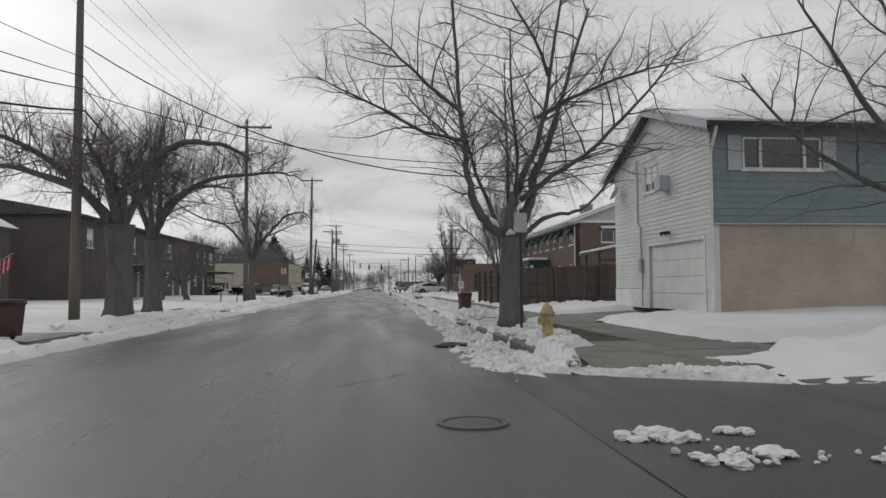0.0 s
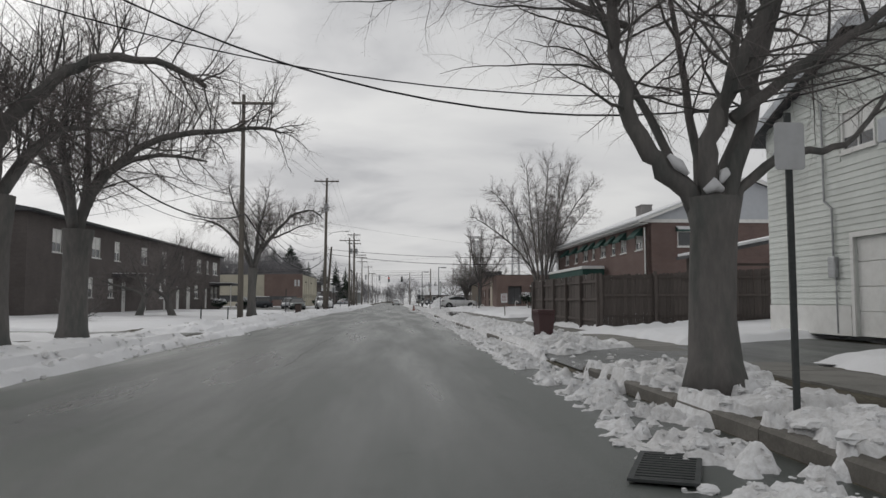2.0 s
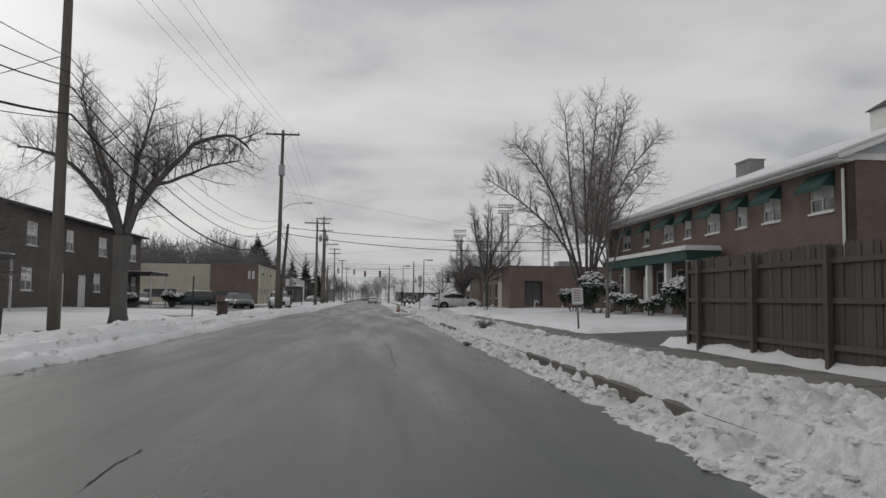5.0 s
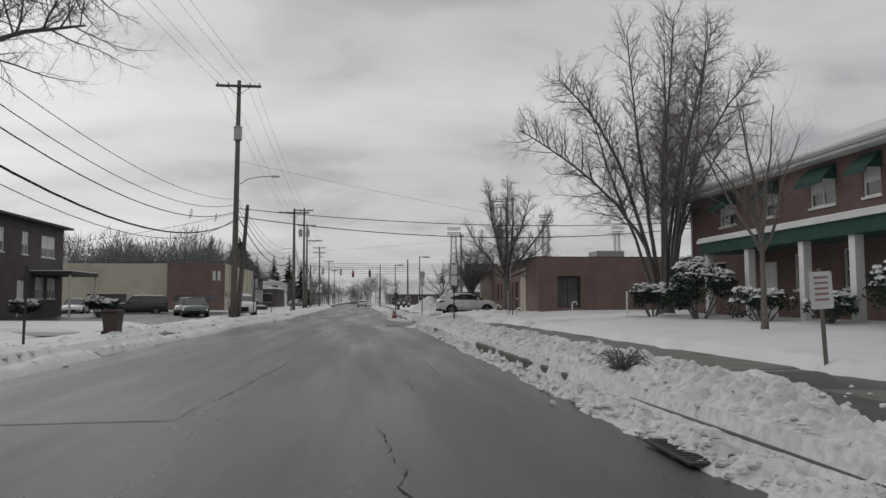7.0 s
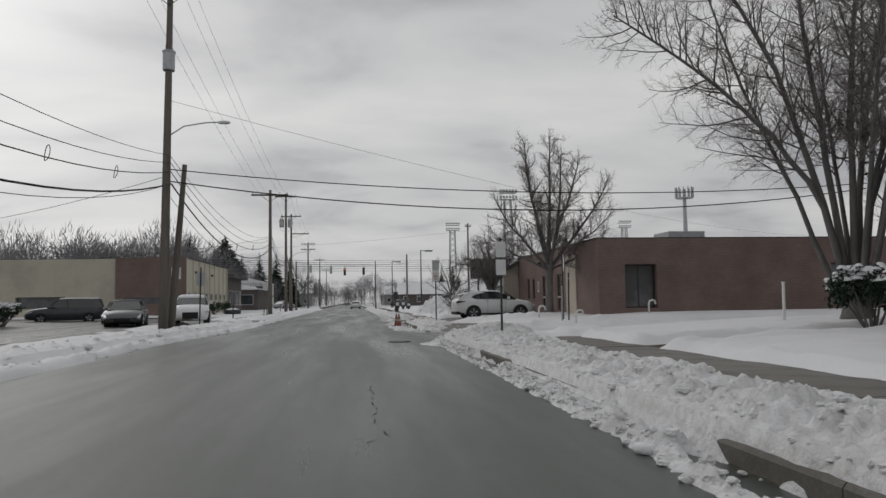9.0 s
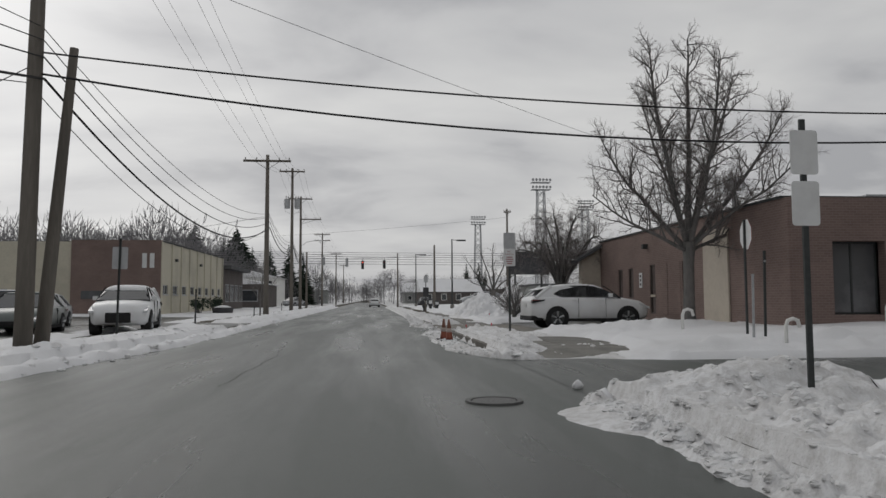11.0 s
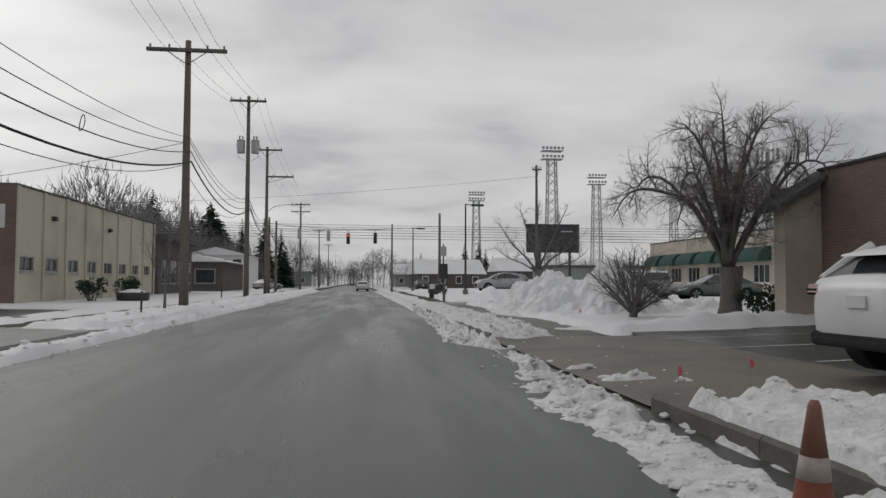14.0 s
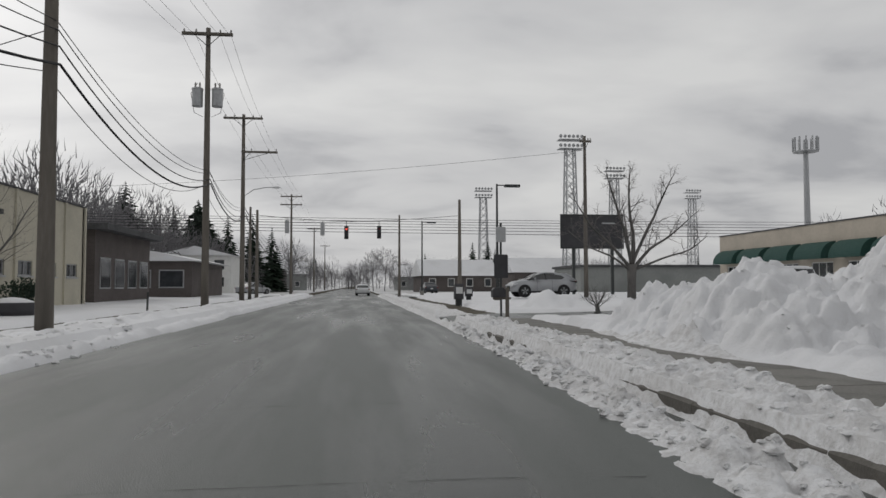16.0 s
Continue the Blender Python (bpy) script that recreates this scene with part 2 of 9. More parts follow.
def asphalt_material(name, base, wet, crack):
    """Worn asphalt: fine stone, long wheel tracks, damp patches and thin cracks."""
    m = material(name, base, rough=0.6, spec=0.5, grain=((base[0] * 1.5, base[1] * 1.5, base[2] * 1.5), 0.7), grain_scale=45.0,
                 bump=0.35, bump_scale=90.0)
    n, l = m.node_tree.nodes, m.node_tree.links
    b = n["Principled BSDF"]
    prev = b.inputs["Base Color"].links[0].from_socket
    co = n.new("ShaderNodeTexCoord")
    mp = n.new("ShaderNodeMapping")
    mp.inputs["Scale"].default_value = (0.75, 0.07, 1)
    l.new(co.outputs["Object"], mp.inputs[0])
    t = n.new("ShaderNodeTexNoise")
    t.inputs["Scale"].default_value, t.inputs["Detail"].default_value = 1.0, 8.0
    t.inputs["Roughness"].default_value = 0.55
    l.new(mp.outputs[0], t.inputs["Vector"])
    r = n.new("ShaderNodeValToRGB")
    r.color_ramp.elements[0].position, r.color_ramp.elements[1].position = 0.40, 0.62
    l.new(t.outputs[0], r.inputs[0])
    mix = n.new("ShaderNodeMix")
    mix.data_type, mix.blend_type = "RGBA", "MULTIPLY"
    l.new(r.outputs[0], mix.inputs["Factor"])
    l.new(prev, mix.inputs["A"])
    mix.inputs["B"].default_value = (wet, wet, wet, 1)
    rr = n.new("ShaderNodeMapRange")
    rr.inputs["To Min"].default_value, rr.inputs["To Max"].default_value = 0.46, 0.26
    l.new(r.outputs[0], rr.inputs["Value"])
    l.new(rr.outputs[0], b.inputs["Roughness"])
    # cracks along the edges of large uneven cells
    wob = n.new("ShaderNodeTexNoise")
    wob.inputs["Scale"].default_value, wob.inputs["Detail"].default_value = 1.3, 5.0
    l.new(co.outputs["Object"], wob.inputs["Vector"])
    vm = n.new("ShaderNodeVectorMath")
    vm.operation = "MULTIPLY_ADD"
    vm.inputs[1].default_value = (0.9, 0.9, 0.0)
    l.new(wob.outputs["Color"], vm.inputs[0])
    l.new(co.outputs["Object"], vm.inputs[2])
    vo = n.new("ShaderNodeTexVoronoi")
    vo.feature = "DISTANCE_TO_EDGE"
    vo.inputs["Scale"].default_value = 0.19
    l.new(vm.outputs[0], vo.inputs["Vector"])
    cr = n.new("ShaderNodeMapRange")
    cr.inputs["From Min"].default_value, cr.inputs["From Max"].default_value = 0.0015, 0.004
    cr.inputs["To Min"].default_value, cr.inputs["To Max"].default_value = crack, 1.0
    l.new(vo.outputs["Distance"], cr.inputs["Value"])
    mix2 = n.new("ShaderNodeMix")
    mix2.data_type, mix2.blend_type = "RGBA", "MULTIPLY"
    mix2.inputs["Factor"].default_value = 1.0
    l.new(mix.outputs["Result"], mix2.inputs["A"])
    l.new(cr.outputs[0], mix2.inputs["B"])
    l.new(mix2.outputs["Result"], b.inputs["Base Color"])
    return m


def glass_material(name, tint, rough=0.05):
    m = material(name, tint, rough=rough, spec=0.8, patch=((tint[0] * 2 + 0.02, tint[1] * 2 + 0.02, tint[2] * 2 + 0.025), 0.5), patch_scale=0.8)
    return m


ASPHALT = asphalt_material("worn_asphalt", (0.066, 0.075, 0.068), 0.66, 0.8)
ASPHALT_DARK = asphalt_material("dark_wet_asphalt", (0.046, 0.050, 0.047), 0.70, 0.7)
CONCRETE = material("wet_concrete", (0.17, 0.165, 0.15), 0.7, grain=((0.26, 0.25, 0.23), 0.6), grain_scale=25, patch=((0.09, 0.088, 0.08), 0.7), patch_scale=1.2, bump=0.2, per_object=0.12)
APRON = material("stained_concrete", (0.15, 0.137, 0.117), 0.6, grain=((0.24, 0.212, 0.178), 0.6), grain_scale=25, patch=((0.095, 0.092, 0.082), 0.7), patch_scale=0.5, bump=0.2)
KERB = material("kerb_concrete", (0.135, 0.126, 0.112), 0.7, grain=((0.2, 0.19, 0.17), 0.6), grain_scale=25, patch=((0.075, 0.07, 0.062), 0.7), patch_scale=1.5, bump=0.25, per_object=0.15)
DIRT = material("winter_lawn", (0.085, 0.077, 0.062), 0.95, spec=0.1, grain=((0.17, 0.155, 0.115), 0.8), grain_scale=20, patch=((0.055, 0.05, 0.04), 0.7), patch_scale=0.9, bump=0.6, bump_scale=35)
SNOW = material("snow", (0.74, 0.745, 0.76), 0.62, spec=0.25, grain=((0.78, 0.79, 0.81), 0.5), grain_scale=14, patch=((0.62, 0.62, 0.62), 0.5), patch_scale=0.35, bump=0.5, bump_scale=22)
SNOW_DIRTY = material("ploughed_snow", (0.76, 0.765, 0.775), 0.6, spec=0.25, grain=((0.36, 0.345, 0.33), 0.6), grain_scale=9.0, patch=((0.55, 0.54, 0.53), 0.55), patch_scale=0.7, bump=1.0, bump_scale=34)
CLOD_SNOW = material("crumbled_snow", (0.77, 0.775, 0.785), 0.6, spec=0.25, grain=((0.62, 0.61, 0.60), 0.5), grain_scale=11, patch=((0.64, 0.63, 0.62), 0.5), patch_scale=1.1, bump=0.8, bump_scale=40)
FIELD = material("snowy_ground", (0.72, 0.73, 0.745), 0.8, spec=0.15, grain=((0.35, 0.33, 0.29), 0.6), grain_scale=0.5, patch=((0.25, 0.24, 0.22), 0.6), patch_scale=0.03, bump=0.3, bump_scale=4)
BARK = material("grey_bark", (0.150, 0.143, 0.138), 0.95, spec=0.1, grain=((0.19, 0.18, 0.17), 0.8), grain_scale=14, patch=((0.085, 0.095, 0.09), 0.7), patch_scale=3, bump=1.0, bump_scale=18, stretch=(1, 1, 0.3))
BARK_PALE = material("pale_bark", (0.17, 0.155, 0.14), 0.95, spec=0.1, grain=((0.26, 0.24, 0.22), 0.8), grain_scale=14, patch=((0.09, 0.085, 0.08), 0.7), patch_scale=3, bump=0.8, bump_scale=18, stretch=(1, 1, 0.3))
TWIG = material("twigs", (0.215, 0.195, 0.19), 0.95, spec=0.05, patch=((0.23, 0.20, 0.19), 0.6), patch_scale=2)
POLE_WOOD = material("weathered_pole_wood", (0.15, 0.137, 0.12), 0.9, spec=0.15, grain=((0.20, 0.18, 0.16), 0.7), grain_scale=18, patch=((0.055, 0.05, 0.045), 0.6), patch_scale=1.2, bump=0.5, stretch=(1, 1, 0.12), per_object=0.15)
WIRE = material("black_cable", (0.022, 0.022, 0.024), 0.7)
STEEL = material("galvanised_steel", (0.42, 0.43, 0.44), 0.5, 0.7, patch=((0.28, 0.28, 0.29), 0.6), patch_scale=6)
DARK_STEEL = material("dark_painted_steel", (0.045, 0.05, 0.05), 0.6, 0.2, grain=((0.09, 0.09, 0.09), 0.4), grain_scale=12)
CERAMIC = material("porcelain", (0.32, 0.31, 0.30), 0.3, spec=0.5)
SIDING = material("pale_green_siding", (0.64, 0.665, 0.635), 0.7, grain=((0.56, 0.585, 0.555), 0.5), grain_scale=5, patch=((0.50, 0.52, 0.49), 0.5), patch_scale=0.6, per_object=0.05)
BLUE_PANEL = material("slate_blue_panel", (0.225, 0.265, 0.278), 0.75, grain=((0.15, 0.20, 0.225), 0.5), grain_scale=3, patch=((0.16, 0.22, 0.25), 0.6), patch_scale=0.8, per_object=0.05)
GREY_BRICK = brick_material("grey_brick", (0.30, 0.29, 0.285), (0.26, 0.25, 0.245), (0.33, 0.32, 0.31))
TAN_BRICK = brick_material("tan_brick", (0.46, 0.395, 0.325), (0.41, 0.35, 0.285), (0.44, 0.40, 0.35))
RED_BRICK = brick_material("red_brick", (0.175, 0.118, 0.105), (0.148, 0.100, 0.090), (0.185, 0.16, 0.15))
BROWN_BRICK = brick_material("brown_brick", (0.215, 0.155, 0.138), (0.185, 0.134, 0.120), (0.24, 0.19, 0.17))
DARK_BRICK = brick_material("dark_brick", (0.125, 0.108, 0.102), (0.105, 0.092, 0.088), (0.14, 0.128, 0.124))
WHITE = material("white_paint", (0.74, 0.74, 0.72), 0.6, grain=((0.62, 0.62, 0.60), 0.5), grain_scale=6, patch=((0.55, 0.54, 0.52), 0.4), patch_scale=1.2)
GREY_SIDING = material("light_grey_siding", (0.50, 0.52, 0.55), 0.75, grain=((0.44, 0.46, 0.49), 0.5), grain_scale=5, patch=((0.38, 0.40, 0.43), 0.4), patch_scale=0.5)
CREAM = material("cream_panel", (0.52, 0.49, 0.40), 0.85, grain=((0.44, 0.41, 0.34), 0.6), grain_scale=8, patch=((0.36, 0.34, 0.28), 0.6), patch_scale=0.4, bump=0.2, per_object=0.04)
SHINGLE = material("dark_shingles", (0.075, 0.077, 0.08), 0.9, grain=((0.14, 0.14, 0.145), 0.7), grain_scale=9, patch=((0.05, 0.05, 0.052), 0.6), patch_scale=0.8, bump=0.5)
GREEN_CLOTH = material("dark_green_awning", (0.026, 0.068, 0.058), 0.8, grain=((0.04, 0.09, 0.08), 0.5), grain_scale=6, patch=((0.014, 0.06, 0.05), 0.5), patch_scale=0.8)
GLASS = glass_material("window_glass", (0.03, 0.034, 0.038), 0.06)
GLASS_BROWN = glass_material("brown_tinted_glass", (0.105, 0.085, 0.08), 0.22)
GLASS_DULL = glass_material("dim_glass", (0.10, 0.105, 0.11), 0.2)
FENCE_WOOD = material("brown_fence_wood", (0.088, 0.076, 0.070), 0.85, grain=((0.125, 0.105, 0.095), 0.7), grain_scale=16, patch=((0.08, 0.062, 0.055), 0.6), patch_scale=1.0, bump=0.4, stretch=(1, 1, 0.12), per_object=0.15)
RED_PLASTIC = material("dark_red_plastic", (0.075, 0.044, 0.044), 0.65, grain=((0.09, 0.05, 0.05), 0.5), grain_scale=8, patch=((0.06, 0.018, 0.02), 0.5), patch_scale=2.5)
BROWN_PLASTIC = material("brown_plastic", (0.075, 0.055, 0.048), 0.6, grain=((0.11, 0.085, 0.075), 0.5), grain_scale=8)
YELLOW = material("hydrant_yellow", (0.43, 0.37, 0.20), 0.6, grain=((0.40, 0.29, 0.10), 0.6), grain_scale=14, patch=((0.24, 0.15, 0.05), 0.5), patch_scale=6, bump=0.2)
# duller than cone orange: windscreen glare is put into this colour
ORANGE = material("traffic_orange", (0.25, 0.09, 0.06), 0.55, grain=((0.32, 0.07, 0.035), 0.5), grain_scale=12, patch=((0.25, 0.06, 0.035), 0.5), patch_scale=5)
PINK = material("marker_pink", (0.75, 0.12, 0.16), 0.6)
RUBBER = material("black_rubber", (0.018, 0.018, 0.019), 0.85, grain=((0.04, 0.04, 0.04), 0.5), grain_scale=20)
CAR_WHITE = material("white_car_paint", (0.70, 0.71, 0.72), 0.28, spec=0.5, patch=((0.55, 0.55, 0.54), 0.4), patch_scale=1.4)
CAR_SILVER = material("silver_car_paint", (0.36, 0.37, 0.385), 0.32, 0.35, patch=((0.27, 0.27, 0.28), 0.5), patch_scale=1.4)
CAR_DARK = material("dark_car_paint", (0.035, 0.042, 0.05), 0.3, spec=0.5, patch=((0.07, 0.07, 0.075), 0.5), patch_scale=1.4)
CAR_GREEN = material("grey_green_car_paint", (0.10, 0.12, 0.115), 0.3, spec=0.5, patch=((0.14, 0.15, 0.145), 0.5), patch_scale=1.4)
CAR_GLASS = glass_material("car_glass", (0.018, 0.02, 0.022), 0.06)
RIM = material("alloy_rim", (0.40, 0.41, 0.42), 0.35, 0.8, patch=((0.2, 0.2, 0.2), 0.5), patch_scale=8)
LAMP_RED = material("tail_lamp_red", (0.14, 0.02, 0.02), 0.2, spec=0.6)
LAMP_CLEAR = material("lamp_lens", (0.55, 0.56, 0.58), 0.15, spec=0.7)
SIGN_WHITE = material("sign_white", (0.66, 0.67, 0.67), 0.5, patch=((0.52, 0.52, 0.52), 0.4), patch_scale=4)
SIGN_BACK = material("sign_aluminium", (0.45, 0.46, 0.47), 0.5, 0.5, patch=((0.35, 0.35, 0.36), 0.5), patch_scale=4)
SIGN_RED = material("sign_red", (0.45, 0.03, 0.035), 0.5)
DARK_BOARD = material("dark_board", (0.05, 0.05, 0.055), 0.6, grain=((0.08, 0.08, 0.085), 0.5), grain_scale=3, patch=((0.03, 0.03, 0.033), 0.5), patch_scale=0.6)
CONIFER = material("conifer_needles", (0.030, 0.045, 0.032), 0.9, spec=0.1, patch=((0.055, 0.07, 0.055), 0.6), patch_scale=1.2)
SHRUB = material("evergreen_leaves", (0.030, 0.048, 0.035), 0.8, spec=0.2, patch=((0.06, 0.075, 0.05), 0.6), patch_scale=3)
# pale grey carries the haze of distance in the colour itself
FAR_WOOD = material("hazed_far_trees", (0.20, 0.196, 0.202), 1.0, spec=0.0, patch=((0.26, 0.255, 0.26), 0.6), patch_scale=0.15)
DULL_WALL = material("dull_grey_wall", (0.27, 0.28, 0.27), 0.85, grain=((0.22, 0.23, 0.225), 0.6), grain_scale=4, patch=((0.19, 0.20, 0.195), 0.6), patch_scale=0.3)
BEIGE_STONE = material("beige_render", (0.50, 0.45, 0.38), 0.85, grain=((0.42, 0.37, 0.31), 0.5), grain_scale=6, patch=((0.36, 0.32, 0.27), 0.5), patch_scale=0.6)

# ---- the lie of the land ----
KERB_R = 2.85


def kerb_left(y):
    return -6.75 + 0.95 * ease(84, 98, np.asarray(y, float))


def street_gap(y):
    """1 on the two side streets of the right-hand side, 0 elsewhere."""
    y = np.asarray(y, float)
    a = ease(-3.0, -2.0, y) * (1 - ease(10.1, 11.3, y))
    b = ease(83.6, 84.8, y) * (1 - ease(90.1, 91.9, y))
    return np.maximum(a, b)


def lay(x, y):
    """Height of the bare ground beside and under the road."""
    x, y = np.asarray(x, float), np.asarray(y, float)
    right = 0.13 + 0.045 * np.clip(x - 6.8, 0, 7.0) * (1 - 0.5 * ease(98, 112, y))
    dip = np.maximum.reduce([ease(a - 0.6, a, y) * (1 - ease(b, b + 0.6, y)) for a, b in ((22.8, 26.6), (100.8, 110.0), (131.2, 136.2))])
    right = right - dip * 0.135 * (1 - ease(KERB_R, 4.6, x))
    lot = ease(100.2, 100.8, y) * (1 - ease(110.6, 111.6, y))
    right = right - lot * (0.025 + 0.075 * ease(KERB_R, 4.6, x)) * (1 - ease(8.0, 14.0, x))
    right = np.where(x > KERB_R, right * (1 - street_gap(y)) - 0.06 * street_gap(y), -0.06)
    kl = kerb_left(y)
    left = 0.13 + 0.012 * np.clip(-8.5 - x, 0, 12)
    return np.where(x > KERB_R, right, np.where(x < kl, left, -0.06))


def edge(x, y, seed, amp=0.35, scale=0.9):
    return amp * (fnoise(x, y, scale, 3, seed) - 0.5) * 2


def paved_right(x, y):
    """How far inside a cleared strip a place lies, in metres; below nought on the lawn."""
    mid = 6.0 - 0.7 * ease(84, 90, y) - 0.55 * ease(109, 113, y)
    walk_ = 0.78 - np.abs(x - mid)
    drive1 = np.minimum(np.minimum(y - 22.7, 26.0 + 0.6 * np.clip(x - 3.2, 0, 3.3) - y), np.minimum(x - 2.6, 10.6 - x))
    front = np.minimum(np.minimum(y - 10.3, 23.0 - y), np.minimum(x - 3.35 - 1.0 * ease(12.2, 14.4, y), 7.0 - x - 1.9 * ease(14.0, 10.5, y)))
    corner = np.minimum(np.minimum(y - 12.4, 13.7 - y), np.minimum(x - 4.2, 40 - x))
    drive2 = np.minimum(np.minimum(y - 50.2 + 0.25 * np.clip(x - 6, 0, 4), 55.6 - y), np.minimum(x - 4.1, 15 - x))
    lot = np.minimum(np.minimum(y - 100.4, 110.2 + 1.0 * ease(5.4, 6.6, x) - y), np.minimum(x - 2.2, 13.4 - x))
    drive3 = np.minimum(np.minimum(y - 131.0, 136.5 - y), np.minimum(x - 2.6, 40 - x))
    path = np.minimum(np.minimum(y - 76.2, 77.6 - y), np.minimum(x - 5.5, 14 - x))
    street = np.where(street_gap(y) > 0.5, 1.0, -1.0) * np.where(x > 2.5, 1.0, 0.0)
    ramp = np.minimum(np.minimum(y - 90.0, 94.5 - y), np.minimum(x - 3.5 - 0.55 * ease(91.5, 93.5, y), 6.1 - x))
    s1 = np.minimum(np.minimum(y + 2.6, 9.4 - y), x - 2.4)
    s2 = np.minimum(np.minimum(y - 84.6, 89.2 - y), x - 2.4)
    back = np.minimum(np.minimum(y - 88.0, 200 - y), x - 40)
    best = walk_
    sw1 = np.minimum(np.minimum(y - 9.2, 10.0 - y), np.minimum(x - 5.2, 60 - x))
    for p in (drive1, front, corner, sw1, drive2, lot, drive3, path, ramp, s1, s2):
        best = np.maximum(best, p)
    return best


# bare pavement round the street corner and along the blue house's lawn
CORNER_WALK = ((3.25, 12.7), (3.0, 11.4), (2.97, 10.5), (3.24, 10.22), (4.0, 10.3), (4.98, 10.7), (5.66, 12.3), (6.4, 13.0), (6.8, 13.5), (6.0, 14.2), (6.4, 16.5), (6.25, 18.7), (6.55, 23.7), (5.2, 23.7), (4.7, 18.1), (4.0, 15.0), (4.15, 13.4))


def within(x, y, outline):
    hit = np.zeros(np.shape(x), bool)
    for (ax, ay), (bx, by) in zip(outline, outline[1:] + outline[:1]):
        hit ^= ((ay > y) != (by > y)) & (x < (bx - ax) * (y - ay) / (by - ay + 1e-9) + ax)
    return hit


def gutter_width(y):
    """Width of the slush that lies on the road along the right-hand kerb."""
    wide = np.interp(y, (12, 18, 21, 27, 38, 42, 66, 82, 91, 93, 99, 102, 109, 111, 114, 119, 134), (1.15, 1.10, 0.90, 0.78, 0.74, 0.52, 0.47, 0.30, 0.55, 0.88, 0.95, 0.85, 0.85, 0.80, 0.70, 0.45, 0.30))
    return wide * (0.82 + 0.36 * fnoise(y * 0, y, 2.5, 2, 31) + 0.22 * (fnoise(y * 0, y, 0.4, 2, 32) - 0.5))


def snow_right(x, y):
    """Depth of snow on the right-hand side; below nought where the ground is bare."""
    lawn = 0.085 + 0.05 * (fnoise(x, y, 3.0, 3, 3) - 0.4)
    clear = paved_right(x, y) + edge(x, y, 11, 0.30, 1.1)
    d = np.where(clear > 0, -0.25 * np.minimum(clear, 0.3), np.minimum(lawn + 0.03, -clear * 0.55))
    rim = np.exp(-((clear + 0.25) / 0.22) ** 2) * 0.10 * (fnoise(x, y, 0.5, 3, 19) ** 1.5) * 2
    d = d + np.where(clear < 0, rim, 0)
    # verge: thrown-up lumps behind the kerb
    wob = 0.12 * (fnoise(x, y, 0.35, 3, 24) - 0.5)
    big = fnoise(x, y, 3.0, 2, 29)
    past = ease(109, 112, y)
    calm = ease(90.6, 92.5, y) * (1 - ease(99.8, 101, y)) * 0.7
    lump = 0.03 * fnoise(x, y, 0.3, 3, 22) + (1 - calm) * (0.28 * clods(x + wob, y - wob, 0.46, 23, 0.55) + 0.85 * clods(x - wob, y + wob, 0.20, 26, 0.8) + 1.0 * clods(x + wob, y + wob, 0.115, 28, 0.8) - 0.05)
    lump = lump + (1 - 0.5 * calm) * (0.055 * (fnoise(x, y, 0.15, 2, 45) - 0.4) + 0.5 * clods(x - wob, y - wob, 0.085, 46, 0.6))
    wear = 1 - 0.5 * ease(9, 11, y) * (1 - ease(19, 22, y))
    verge = np.exp(-((x - 3.95 + 0.42 * past) / (0.86 - 0.25 * past)) ** 4) * (0.03 + 0.08 * big + 0.02 * calm + lump * (0.6 + 0.5 * big) * (1 - 0.4 * past)) * wear
    gap = np.clip(clear, -0.4, 0.4)
    verge = verge * np.clip(0.7 - 3.0 * (gap + 0.05), 0, 1)
    zone = ease(KERB_R + 0.06, KERB_R + 0.30, x) * (1 - ease(4.9, 5.4, x)) * (x > KERB_R)
    d = np.where(x > KERB_R, d * (1 - 0.75 * zone) + verge * np.maximum(zone, 0.25) - 0.02 * zone, d)
    # gutter: slush ridge on the road's edge
    wide = gutter_width(y)
    wide = wide * (1 - 0.8 * street_gap(y)) * (1 - 0.66 * ease(102.5, 106.5, y) * (1 - ease(108, 110, y)))
    u = (KERB_R - 0.02 - x) / wide
    ridge = np.where((u > 0) & (u < 1.25), np.sin(np.clip(u, 0, 1) * math.pi) ** 0.7, 0)
    low = fnoise(x, y, 0.4, 4, 37, 0.65)
    slush = ease(90.5, 92.5, y) * (1 - ease(99.5, 101.5, y))
    tall = (1.0 - 0.62 * slush) * (1 - 0.35 * ease(101.5, 103, y) * (1 - ease(107.5, 109.5, y)))
    rough = 0.55 * clods(x + wob, y - wob, 0.26, 33, 0.7) + 0.6 * clods(x - wob, y + wob, 0.12, 35, 0.75) + 0.05 * low
    gutter = tall * (rough * (0.4 + 0.8 * ridge) + 0.10 * ridge * (low - 0.35)) - 0.035 - 0.06 * np.clip(u - 0.75, 0, 1) + 0.03 * slush
    gutter = np.where(u > 1.15, -0.05, gutter) + np.where(x < KERB_R, 0.01, 0)
    d = np.where(x < KERB_R, np.where((u > 0) & (u < 1.15), gutter, -0.05), d)
    # the kerb's top lies bare for long stretches
    run = np.maximum.reduce([ease(p, p + 1.2, y) * (1 - ease(q - 1.2, q, y)) for p, q in ((12.5, 15.5), (22, 27), (31, 36), (38.5, 48), (56.5, 67), (73, 78), (92.5, 103), (109, 117), (120, 126))])
    half = (0.22 - 0.05 * ease(100, 110, y)) * run * (0.75 + 0.5 * fnoise(x * 0, y, 1.6, 2, 44)) + 0.20 * (fnoise(x, y, 0.35, 3, 43) - 0.5) - 0.05 * (1 - run)
    bare = np.clip((half - np.abs(x - KERB_R + 0.15)) / 0.09, 0, 1) * ease(12, 14, y) * (1 - ease(128, 129, y))
    d = d * (1 - bare) - 0.045 * bare
